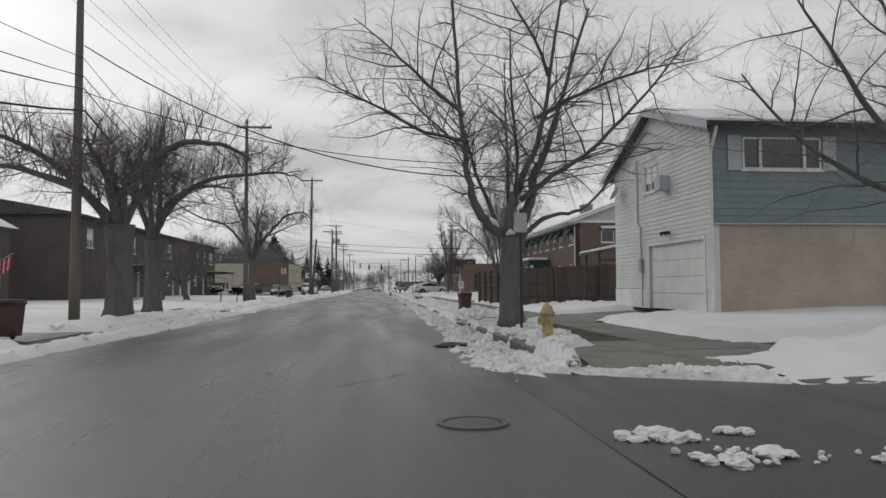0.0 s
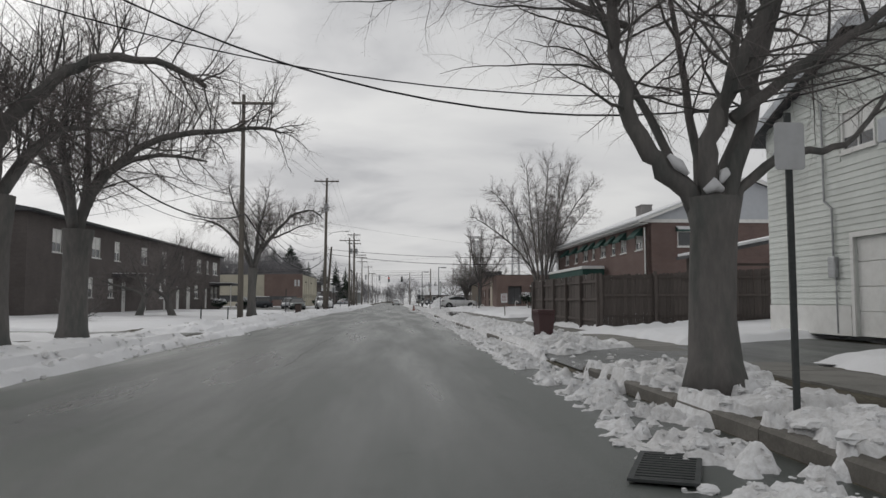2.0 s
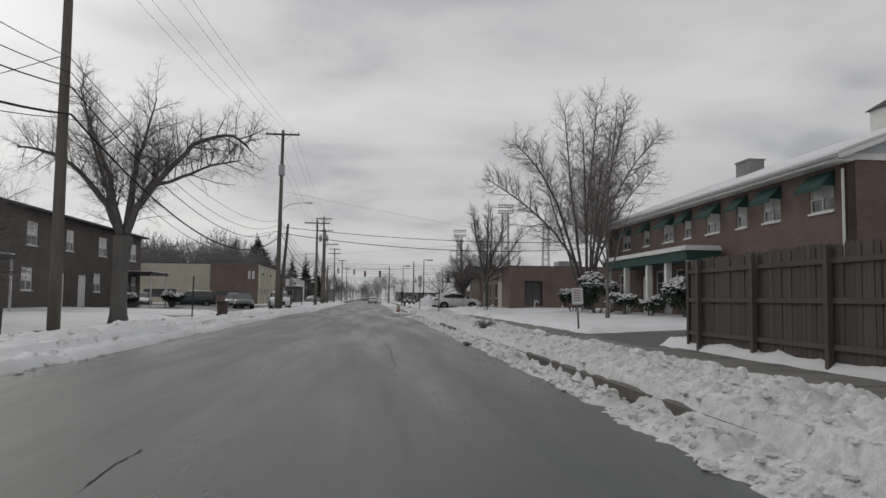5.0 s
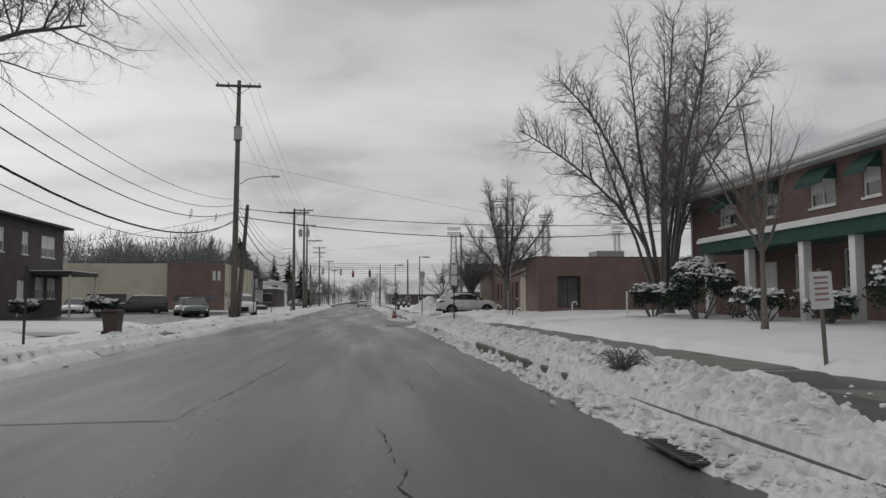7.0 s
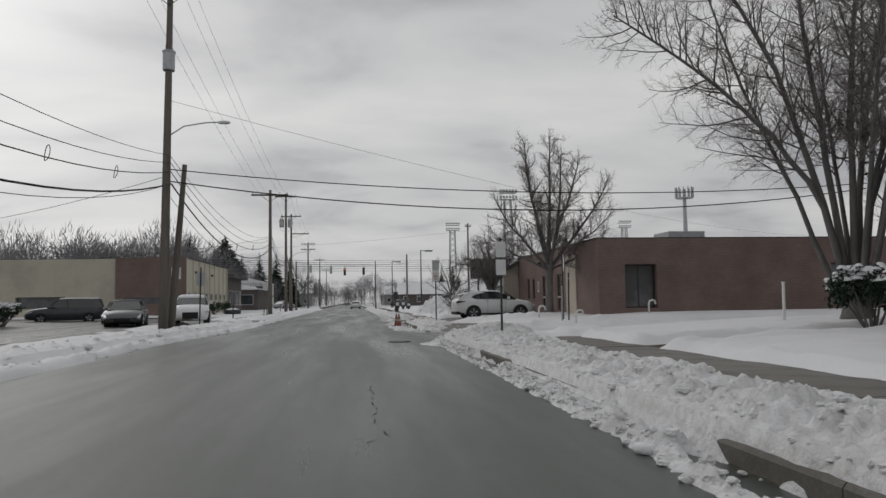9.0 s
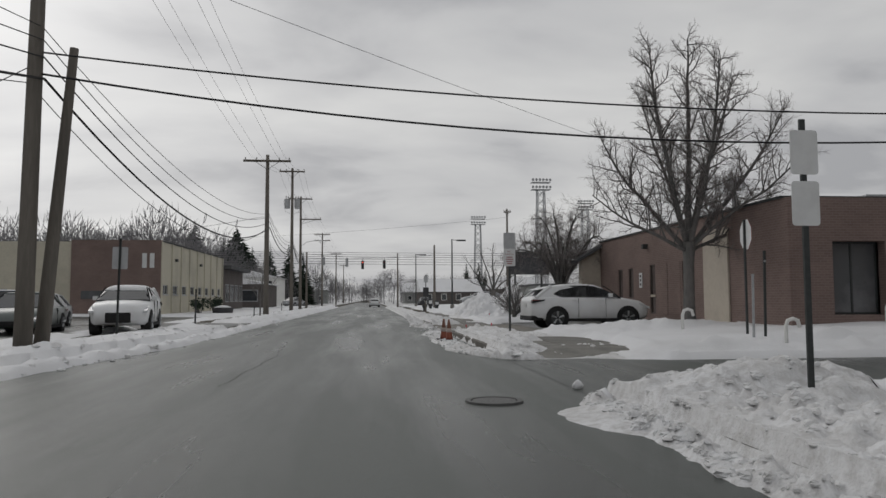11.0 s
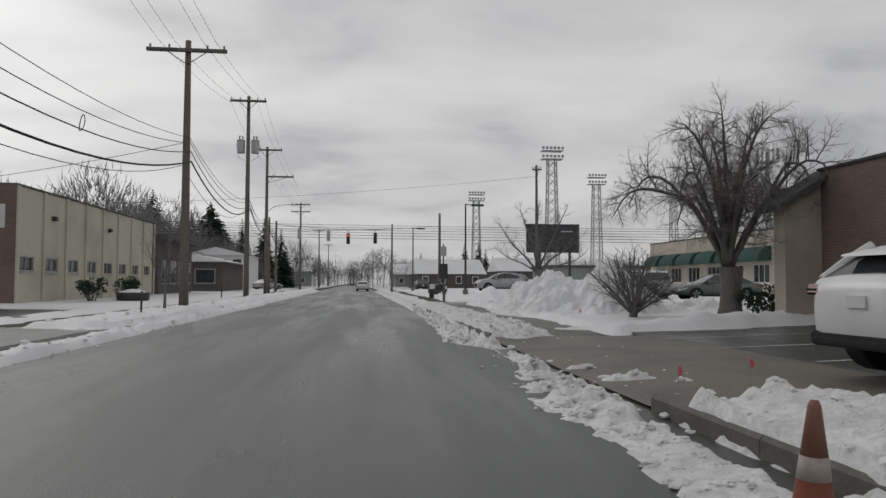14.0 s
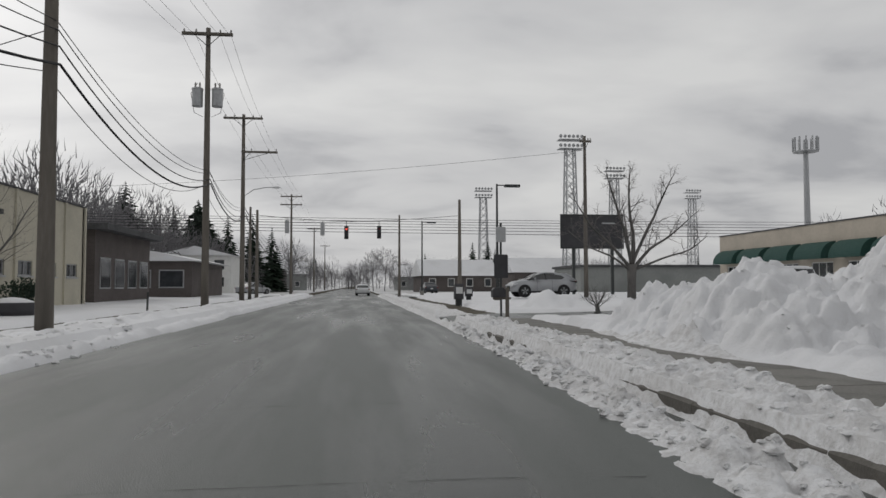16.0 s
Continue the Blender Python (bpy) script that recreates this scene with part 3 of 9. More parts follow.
    # heaps at the street corners and before the brick house's drive
    for cx, cy, rx, ry, h, seed in ((4.4, 9.75, 1.6, 0.25, 0.12, 50), (8.3, 11.0, 1.7, 0.6, 0.42, 51), (13, 10.9, 5, 0.7, 0.36, 52), (2.9, 11.4, 0.7, 1.2, 0.16, 53),
                                    (4.2, 82.6, 1.3, 0.9, 0.5, 54), (6.9, 82.9, 1.2, 0.6, 0.30, 55), (10.8, 90.9, 1.6, 0.9, 0.42, 56),
                                    (3.35, 92.0, 0.5, 0.8, 0.22, 57), (7.8, 90.6, 2.0, 0.6, 0.42, 58), (12.0, 90.6, 3.0, 0.6, 0.40, 58), (4.9, 20.9, 0.7, 0.9, 0.24, 59), (4.3, 47.6, 0.6, 1.6, 0.20, 60),
                                    (8.6, 97.3, 2.8, 1.3, 0.42, 61), (7.0, 98.7, 1.6, 0.8, 0.30, 62), (9.2, 34.8, 2.6, 1.1, 0.30, 63), (4.5, 31.0, 0.5, 0.6, 0.22, 64), (3.5, 110.9, 0.5, 0.8, 0.30, 65), (3.45, 103.3, 0.32, 0.14, 0.14, 66), (3.2, 104.6, 0.25, 0.06, 0.10, 67), (3.95, 102.9, 0.2, 0.06, 0.10, 68),
                                    (9.4, 111.7, 3.0, 0.36, 0.40, 69)):
        q = ((x - cx) / rx) ** 2 + ((y - cy) / ry) ** 2
        heap = h * np.exp(-q) * (0.55 + 0.6 * fnoise(x, y, 0.5, 4, seed, 0.6)) - 0.05
        heap = heap + np.where(heap > -0.02, 0.4 * clods(x + wob, y - wob, 0.34, seed, 0.7) + 0.4 * clods(x - wob, y, 0.15, seed + 3, 0.7), 0) * np.clip(heap * 8 + 0.4, 0, 1)
        d = np.maximum(d, heap)
    # the great ploughed mound
    for cx, cy, rx, ry, h, seed in ((6.9, 120.2, 1.35, 2.8, 1.40, 70), (6.8, 123.4, 1.1, 1.8, 1.0, 75), (8.3, 118.4, 1.3, 2.2, 1.60, 71), (11.6, 117.2, 2.6, 1.6, 0.35, 72), (8.2, 124.6, 1.7, 2.6, 0.85, 73), (8.8, 140.5, 1.6, 2.0, 0.7, 74)):
        q = ((x - cx) / rx) ** 2 + ((y - cy) / ry) ** 2
        heap = h * np.exp(-q ** 1.3) * (0.72 + 0.5 * fnoise(x, y, 1.1, 4, seed, 0.62)) - 0.05
        heap = heap + np.clip(heap * 4, 0, 1) * (0.42 * clods(x + wob, y - wob, 0.75, seed, 0.8) + 0.55 * clods(x - wob, y + wob, 0.36, seed + 2, 0.85) + 0.75 * clods(x, y + wob, 0.2, seed + 4, 0.8) + 0.8 * clods(x + wob, y, 0.13, seed + 6, 0.8) - 0.15)
        d = np.maximum(d, heap)
    # the side streets are cleared to their kerb lines, and the corner's pavement
    wig = 0.16 * (fnoise(x, y, 0.35, 3, 77) - 0.5)
    low = 0.05 + 0.10 * fnoise(x, y, 0.3, 3, 78)
    d = np.where((y < 10.75) & (x < 5.0), np.minimum(d, low), d)
    d = np.where(within(x + 2 * wig, y - 2 * wig, CORNER_WALK), -0.06, d)
    line1 = 10.4 - 0.62 * np.clip(x - 2.8, -0.8, 2.6) + 0.7 * wig
    line2 = 90.4 - 0.7 * ease(4.6, 5.6, x) + 1.7 * np.clip(3.2 - x, 0, 3) ** 1.9 + wig
    f1 = ease(0.0, 0.3, y - line1)
    d = np.where((y < line1 + 0.3) & (x > 2.4), (np.maximum(d, 0.04 + 0.10 * low) + 0.13) * f1 - 0.13, d)
    d = np.where((y > 83.9 + wig) & (y < line2), -0.06, d)
    worn = fnoise(x, y, 0.55, 4, 79, 0.6) - 0.53 + 0.03 * ease(4.3, 2.6, x) - 0.5 * ease(24, 36, y) * (1 - ease(101, 102.5, y) * (1 - ease(108.5, 109.8, y)) * (x < KERB_R))
    hole = np.clip(worn / 0.05, 0, 1) * (x < 5.3) * ease(11.5, 13.5, y)
    d = np.where(d > -0.02, d * (1 - hole) - 0.04 * hole, d)
    return d


def paved_left(x, y):
    walk_ = 0.7 - np.abs(x + 10.0 - 1.3 * ease(84, 98, y))
    d1 = np.minimum(np.minimum(y - 15.0, 19.5 - y), np.minimum(-5.5 - x, x + 24))
    d2 = np.minimum(np.minimum(y - 33.5, 36.8 - y), np.minimum(-5.5 - x, x + 24))
    d3 = np.minimum(np.minimum(y - 71.8, 74.6 - y), np.minimum(-6.5 - x, x + 20))
    lot = np.minimum(np.minimum(y - 84.0, 124.0 - y), np.minimum(-10.2 - x, x + 34))
    d4 = np.minimum(np.minimum(y - 105.2, 112.5 - y), -5.3 - x)
    best = walk_
    for p in (d1, d2, d3, lot, d4):
        best = np.maximum(best, p)
    return best


def snow_left(x, y):
    k = kerb_left(y)
    clear = paved_left(x, y) + edge(x, y, 81, 0.32, 1.2)
    lawn = 0.10 + 0.05 * (fnoise(x, y, 3.0, 3, 83) - 0.4)
    d = np.where(clear > 0, -0.25 * np.minimum(clear, 0.3), np.minimum(lawn + 0.03, -clear * 0.55))
    wob = 0.12 * (fnoise(x, y, 0.4, 3, 84) - 0.5)
    lump = 0.2 + 1.0 * clods(x + wob, y - wob, 0.5, 87, 0.75) + 1.0 * clods(x - wob, y + wob, 0.26, 88, 0.75)
    big = fnoise(x, y, 4.0, 2, 89)
    s = k - x
    verge = np.exp(-((s - 0.75) / 0.75) ** 4) * (0.05 + 0.36 * lump * (0.45 + big))
    verge = verge * np.where(clear > 0.05, np.clip(1 - np.minimum(clear, 0.4) * 4, 0, 1), 1)
    d = np.where((s > 0) & (s < 2.2), np.maximum(d, verge - 0.03), d)
    u = -s / (0.35 + 0.35 * fnoise(x * 0, y, 5.0, 2, 91))
    low = fnoise(x, y, 0.45, 4, 93, 0.65)
    gutter = np.sin(np.clip(u, 0, 1) * math.pi) ** 0.7 * 0.18 * (low * 1.7 - 0.35)
    d = np.where(s <= 0, np.where((u > 0) & (u < 1.0), gutter + 0.06, -0.05), d)
    for cx, cy, rx, ry, h, seed in ((-7.6, 21.5, 0.9, 1.6, 0.35, 95), (-7.8, 25.5, 1.0, 2.2, 0.30, 96), (-7.4, 38.4, 0.9, 1.4, 0.36, 97), (-6.6, 101.5, 0.9, 2.4, 0.34, 98), (-6.4, 113.8, 0.6, 1.6, 0.28, 99)):
        q = ((x - cx) / rx) ** 2 + ((y - cy) / ry) ** 2
        d = np.maximum(d, h * np.exp(-q) * (0.55 + 0.9 * fnoise(x, y, 0.5, 4, seed, 0.6)) - 0.05)
    return d


# ground: one sheet out to the horizon
gx = np.unique(np.concatenate([np.linspace(-1500, -60, 14), np.arange(-60, -10, 2.0), np.arange(-10, -4.5, 0.25), np.arange(-4.5, 2.8, 1.2), [2.84, 2.86], np.arange(3, 16, 0.5), np.arange(16, 60, 2.0), np.linspace(60, 1500, 14)]))
gy = np.unique(np.concatenate([np.linspace(-400, -10, 6), np.arange(-10, 180, 0.75), np.arange(180, 300, 10), np.linspace(300, 2500, 12)]))
GX, GY = np.meshgrid(gx, gy, indexing="ij")
gz = lay(GX, GY) - 0.012 - 0.05 * ease(60, 300, np.abs(GX))
ground = new("ground", grid_mesh("ground", gx, gy, gz, DIRT))
tagged(ground, "flat dormant winter ground under the snow", "ground", kind="structure")

rx, ry = np.linspace(-6.76, 2.86, 26), np.arange(-40, 420, 2.0)
RX, RY = np.meshgrid(rx, ry, indexing="ij")
road = new("road", grid_mesh("road", rx, ry, 0.0 - 0.0016 * (RX + 1.9) ** 2 + 0.012 * (fnoise(RX, RY, 5, 2, 5) - 0.5), ASPHALT))
tagged(road, "worn grey asphalt road, damp, with cracks", "road", kind="structure")
for label, x0, y0, y1 in (("dark wet asphalt side street", 1.85, -2.8, 10.5), ("wet asphalt side street with slush", 2.84, 83.6, 91.0)):
    sx, sy = np.concatenate([np.arange(x0, 4, 0.25), np.arange(4, 121, 2.0)]), np.linspace(y0, y1, 20)
    SX, SY = np.meshgrid(sx, sy, indexing="ij")
    SX[0] += 0.5 * (fnoise(SX[0], SY[0], 1.5, 3, 8) - 0.5)
    level = -0.0016 * (np.minimum(SX, 2.86) + 1.9) ** 2 + 0.012 * (fnoise(SX, SY, 5, 2, 5) - 0.5) + 0.005
    level = level * (1 - ease(2.8, 5, SX)) + (0.004 - 0.004 * np.abs(SY - (y0 + y1) / 2)) * ease(2.8, 5, SX)
    side = new("road", grid_mesh("road", sx, sy, level, ASPHALT if y0 > 50 else ASPHALT_DARK))
    tagged(side, label, "road", kind="structure")
for x0, x1 in ((-300, -6.8), (2.9, 300)):
    cx, cy = np.linspace(x0, x1, 30), np.linspace(176, 190, 8)
    CX, CY = np.meshgrid(cx, cy, indexing="ij")
    tagged(new("road", grid_mesh("road", cx, cy, lay(CX, CY) + 0.045, ASPHALT)), "grey asphalt cross street at the traffic lights", "road", kind="structure")


def slab(name, label, x0, x1, y0, y1, mat, step=1.0, up=0.02):
    sx, sy = np.arange(x0, x1 + step * 0.5, step), np.arange(y0, y1 + step * 0.5, step)
    SX, SY = np.meshgrid(sx, sy, indexing="ij")
    ob = new(name, grid_mesh(name, sx, sy, lay(SX, SY) + up, mat, smooth=False))
    return tagged(ob, label, name.replace("_", " "), kind="structure")


slab("driveway", "wet asphalt driveway before a garage", 2.95, 10.05, 22.2, 28.2, ASPHALT_DARK)
slab("pavement", "wet brownish concrete pavement ramp", 3.2, 6.6, 90.35, 94.35, CONCRETE, 0.5, 0.014)
slab("pavement", "wet concrete pavement at the street corner", 3.2, 7.2, 9.9, 14.4, CONCRETE, 0.5, 0.010)
slab("driveway", "wet asphalt driveway beside a brick building", 4.0, 15.0, 49.0, 56.8, ASPHALT_DARK)
slab("parking_lot", "dark wet asphalt parking lot", 6.4, 34.0, 99.6, 111.6, ASPHALT_DARK)
slab("apron", "rust-stained wet concrete driveway apron", 2.9, 6.9, 100.4, 110.4, APRON, up=0.024)
slab("driveway", "wet asphalt driveway of a car park", 2.95, 40.0, 131.0, 136.5, ASPHALT)
slab("driveway", "wet asphalt driveway between trees", -24.0, -6.9, 14.6, 20.0, ASPHALT_DARK)
slab("driveway", "wet asphalt driveway with slush", -24.0, -6.9, 33.2, 37.2, ASPHALT_DARK)
slab("driveway", "narrow wet asphalt driveway", -20.0, -6.9, 71.6, 74.8, ASPHALT_DARK)
slab("parking_lot", "asphalt parking lot before a factory", -36.0, -10.0, 84.0, 124.0, ASPHALT_DARK)
slab("driveway", "asphalt entrance of a parking lot", -10.0, -5.95, 105.0, 112.6, ASPHALT_DARK)

# snow cover as height sheets
sx = np.unique(np.round(np.concatenate([np.arange(1.0, 5.6, 0.05), np.arange(5.6, 15, 0.2), np.arange(15, 60.1, 1.2)]), 3))
sy = np.concatenate([np.arange(8.4, 76, 0.055), np.arange(76, 128, 0.065), np.arange(128, 200, 0.5)])
X, Y = np.meshgrid(sx, sy, indexing="ij")
D = snow_right(X, Y)
base = np.where(X > KERB_R, np.maximum(lay(X, Y), 0.0) + 0.02, 0.0)
base = np.where((X > KERB_R) & (street_gap(Y) > 0.5), 0.02, base)
Z = base + D
keep = D > -0.043
near = int(np.searchsorted(sx, 5.3))
verge_r = new("snow_verge_right", grid_mesh("snow_verge_right", sx[:near + 1], sy, Z[:near + 1], SNOW_DIRTY, keep[:near + 1]))
tagged(verge_r, "lumpy grey-white ploughed snow along the kerb", "snow", kind="stuff")


def snow_sheet(name, label, xs, ys, mat, inside=None):
    SX, SY = np.meshgrid(xs, ys, indexing="ij")
    depth = snow_right(SX, SY)
    foot = np.where(street_gap(SY) > 0.5, 0.02, np.maximum(lay(SX, SY), 0.0) + 0.02)
    k = depth > -0.043
    if inside is not None:
        k &= inside(SX, SY)
    return tagged(new(name, grid_mesh(name, xs, ys, foot + depth, mat, k)), label, "snow", kind="stuff")


def heaped(x, y):
    return (y > 113.6) & (y < 127.9) & (x < 15.3)


snow_sheet("snow_lawn_right", "smooth white snow on the lawns", sx[near:], np.concatenate([np.arange(8.4, 128, 0.18), np.arange(128, 200, 0.5)]), SNOW, lambda x, y: ~heaped(x, y))
snow_sheet("snow_mound", "large ploughed mound of lumpy snow", np.arange(5.3, 15.5, 0.065), np.arange(113.45, 128.1, 0.065), SNOW, lambda x, y: (x > 5.2))
sx = np.unique(np.round(np.concatenate([np.arange(-9.2, -5.0, 0.12), np.arange(-30, -9.2, 0.6), np.arange(-90, -30, 3.0)]), 3))
sy = np.concatenate([np.arange(-5, 150, 0.16), np.arange(150, 200, 0.6)])
X, Y = np.meshgrid(sx, sy, indexing="ij")
D = snow_left(X, Y)
Z = np.where(X < kerb_left(Y), lay(X, Y) + 0.02, 0.0) + D
verge_l = new("snow_verge_left", grid_mesh("snow_verge_left", sx, sy, Z, SNOW, D > -0.043))
tagged(verge_l, "white snow on the verge and lawns, lumpy at the kerb", "snow", kind="stuff")
for x0, x1, y0, y1 in ((-1400, -90, -300, 2400), (60, 1400, 12, 2400), (-90, -6.9, 200, 2400), (3.0, 60, 200, 2400)):
    fx, fy = np.linspace(x0, x1, 24), np.linspace(y0, y1, 40)
    FX, FY = np.meshgrid(fx, fy, indexing="ij")
    far = new("snow_field", grid_mesh("snow_field", fx, fy, lay(FX, FY) + 0.03, FIELD))
    tagged(far, "distant patchy snow on open ground", "snow", kind="stuff")

# ---- buildings ----
def frame_at(x, y, z, heading):
    """A wall's own axes: x along the wall, y out of it; heading: degrees that x is turned from the world's x."""
    return pose(x, y, z, 0, 0, heading)


def wall_mesh(m, length, height, holes=(), t=0.25, top=None):
    """A wall with openings (x0, x1, z0, z1); its face lies at y = 0 and the thickness goes behind."""
    w = Mesh()
    xs = sorted({0, length, *[h[0] for h in holes], *[h[1] for h in holes]})
    zs = sorted({0, height, *[h[2] for h in holes], *[h[3] for h in holes]})
    nx, nz = len(xs), len(zs)
    w.v = [(x, y, z) for y in (0, -t) for x in xs for z in zs]
    at = lambda i, j, k: k * nx * nz + i * nz + j
    def full(i, j):
        if not (0 <= i < nx - 1 and 0 <= j < nz - 1):
            return False
        cx, cz = (xs[i] + xs[i + 1]) / 2, (zs[j] + zs[j + 1]) / 2
        return not any(h[0] < cx < h[1] and h[2] < cz < h[3] for h in holes)
    for i in range(nx - 1):
        for j in range(nz - 1):
            if not full(i, j):
                continue
            w.f.append((at(i, j, 0), at(i, j + 1, 0), at(i + 1, j + 1, 0), at(i + 1, j, 0)))
            w.f.append((at(i, j, 1), at(i + 1, j, 1), at(i + 1, j + 1, 1), at(i, j + 1, 1)))
            for di, dj, p, q in ((-1, 0, (i, j), (i, j + 1)), (1, 0, (i + 1, j + 1), (i + 1, j)), (0, -1, (i + 1, j), (i, j)), (0, 1, (i, j + 1), (i + 1, j + 1))):
                if not full(i + di, j + dj):
                    w.f.append((at(*p, 0), at(*p, 1), at(*q, 1), at(*q, 0)))
    return w.turned(m)


def window(parent, m, x0, x1, z0, z1, frame=None, glass=None, bars=(1, 0), sill=True, depth=0.10, name="window", w=0.055, blind=0.0):
    """A framed window in an opening of a wall with the axes m."""
    frame, glass = frame or WHITE, glass or GLASS
    f = Mesh()
    f.box(x0, x1, -depth, -depth + 0.09, z0, z0 + w).box(x0, x1, -depth, -depth + 0.09, z1 - w, z1)
    f.box(x0, x0 + w, -depth, -depth + 0.09, z0 + w, z1 - w).box(x1 - w, x1, -depth, -depth + 0.09, z0 + w, z1 - w)
    for i in range(bars[0]):
        c = x0 + (x1 - x0) * (i + 1) / (bars[0] + 1)
        f.box(c - w * 0.4, c + w * 0.4, -depth, -depth + 0.07, z0 + w, z1 - w)
    for i in range(bars[1]):
        c = z0 + (z1 - z0) * (i + 1) / (bars[1] + 1)
        f.box(x0 + w, x1 - w, -depth + 0.01, -depth + 0.066, c - w * 0.4, c + w * 0.4)
    win = part(name, f.turned(m), frame, parent)
    part("pane", Mesh().box(x0 + w * 0.5, x1 - w * 0.5, -depth + 0.025, -depth + 0.035, z0 + w * 0.5, z1 - w * 0.5).turned(m), glass, win)
    if blind:
        part("blind", Mesh().box(x0 + w, x1 - w, -depth + 0.037, -depth + 0.042, z1 - w - (z1 - z0) * blind, z1 - w).turned(m), WHITE, win)
    if sill:
        part("sill", Mesh().box(x0 - 0.06, x1 + 0.06, -depth, 0.06, z0 - 0.07, z0).turned(m), frame, win)
    return win


def awning(parent, m, x0, x1, z, drop=0.75, out=0.75):
    a = Mesh().prism([(0.003, z), (out, z - drop), (out, z - drop - 0.14), (out - 0.03, z - drop - 0.14), (out - 0.03, z - drop + 0.02), (0.003, z - 0.05)], "x", x0, x1)
    for x in (x0, x1 - 0.02):
        a.prism([(0.003, z), (out, z - drop), (0.003, z - drop)], "x", x, x + 0.02)
    part("awning", a.turned(m), GREEN_CLOTH, parent, "dark green fabric awning")


# -- the split-level house with the garage --
HX, HY0, HY1, HZ = 10.12, 21.2, 30.0, 0.42
house = thing("house", "two-storey house with pale siding, tan brick and slate-blue front", "house", pose(HX, HY0, HZ))
west = Matrix(((0, -1, 0, 0), (1, 0, 0, 0), (0, 0, 1, 0), (0, 0, 0, 1)))       # x along +y, out of the wall towards -x
south = Matrix(((-1, 0, 0, 0), (0, -1, 0, 0), (0, 0, 1, 0), (0, 0, 0, 1)))     # x along -x, out towards -y
LW, APEX, EAVE = HY1 - HY0, 7.05, 5.55
gar = (0.55, 5.05, 0.0, 2.25)
win_w = (4.15, 5.35, 4.25, 5.22)
ac_w = (3.05, 3.55, 4.1, 4.6)
part("wall", wall_mesh(west, LW, EAVE, (gar, win_w), 0.22), SIDING, house)
part("gable", Mesh().prism([(0, EAVE), (LW, EAVE - 0.12), (LW * 0.53, APEX)], "x", 0.0, 0.22), SIDING, house)
# lapped boards, one above the other
zb, row = 0.72, 0
boards = []
while zb < APEX - 0.2:
    h = 0.152
    lo, hi = 0.0, LW
    if zb + h > EAVE:
        f = (zb + h - EAVE) / (APEX - EAVE)
        lo, hi = max(0, LW * 0.53 * f), min(LW, LW - LW * 0.47 * f)
    spans = [(lo, hi)]
    for hx0, hx1, hz0, hz1 in ((gar[0] - 0.12, gar[1] + 0.12, 0, gar[3] + 0.12), (win_w[0] - 0.08, win_w[1] + 0.08, win_w[2] - 0.08, win_w[3] + 0.08)):
        if zb + h > hz0 and zb < hz1:
            spans = [s for a, b in spans for s in ((a, min(b, hx0)), (max(a, hx1), b)) if s[1] - s[0] > 0.05]
    for a, b in spans:
        boards.append((a, b, zb))
    zb += h
for a, b, z0 in boards:
    part("board", Mesh().prism([(0.003, z0 + 0.152), (0.012, z0 + 0.152), (0.030, z0), (0.003, z0)], "x", a + 0.003, b - 0.003).turned(west), SIDING, house)
part("skirting", Mesh().box(gar[1] + 0.14, LW, 0.003, 0.05, 0.0, 0.7).turned(west), WHITE, house, "whitewashed brick base of the wall")
garage = part("garage_door", Mesh().box(gar[0], gar[1], -0.12, -0.103, 0.0, gar[3]).turned(west), WHITE, house, "plain white closed garage door")
for i in range(4):
    part("door_panel", Mesh().box(gar[0], gar[1], -0.10, -0.06, gar[3] * i / 4 + 0.006, gar[3] * (i + 1) / 4 - 0.006).turned(west), WHITE, garage, bevel=0.008)
tr = Mesh().box(gar[0] - 0.12, gar[0], 0.004, 0.045, 0, gar[3] + 0.12).box(gar[1], gar[1] + 0.12, 0.004, 0.045, 0, gar[3] + 0.12).box(gar[0], gar[1], 0.004, 0.045, gar[3], gar[3] + 0.12)
part("door_trim", tr.turned(west), WHITE, house)
window(house, west, *win_w, bars=(1, 0), depth=0.06, blind=0.6)
part("air_conditioner", Mesh().box(ac_w[0], ac_w[1], 0.002, 0.38, ac_w[2], ac_w[3]).turned(west), GREY_SIDING, house, "grey window air conditioner", bevel=0.02)
lm = Mesh().tube([(3.15, 0.03, 2.62), (3.15, 0.12, 2.62)], 0.05, 8)
lm.tube([(3.0, 0.14, 2.66), (2.92, 0.26, 2.58)], [0.035, 0.075], 10).tube([(3.3, 0.14, 2.66), (3.38, 0.26, 2.58)], [0.035, 0.075], 10).tube([(3.0, 0.13, 2.66), (3.3, 0.13, 2.66)], 0.022, 6)
part("flood_light", lm.turned(west), DARK_STEEL, house, "twin-headed dark flood light over the door")
em = Mesh().box(5.62, 5.9, 0.03, 0.14, 1.35, 1.85)
part("electric_meter", em.turned(west), STEEL, house, "grey electric meter box", bevel=0.02)
cd = Mesh().tube([(5.76, 0.07, 1.85), (5.76, 0.07, 3.0), (6.05, 0.07, 3.2), (6.05, 0.07, 5.6)], 0.028, 6).tube([(5.7, 0.06, 1.35), (5.7, 0.06, 0.05)], 0.02, 6)
part("conduit", cd.turned(west), STEEL, house)
dish = Mesh().lathe([(0.02, 0), (0.20, 0.03), (0.30, 0.085)], 16).turned(pose(7.9, 0.28, 4.55, 60, 0, 150))
part("satellite_dish", dish.turned(west), GREY_SIDING, house, "grey satellite dish")
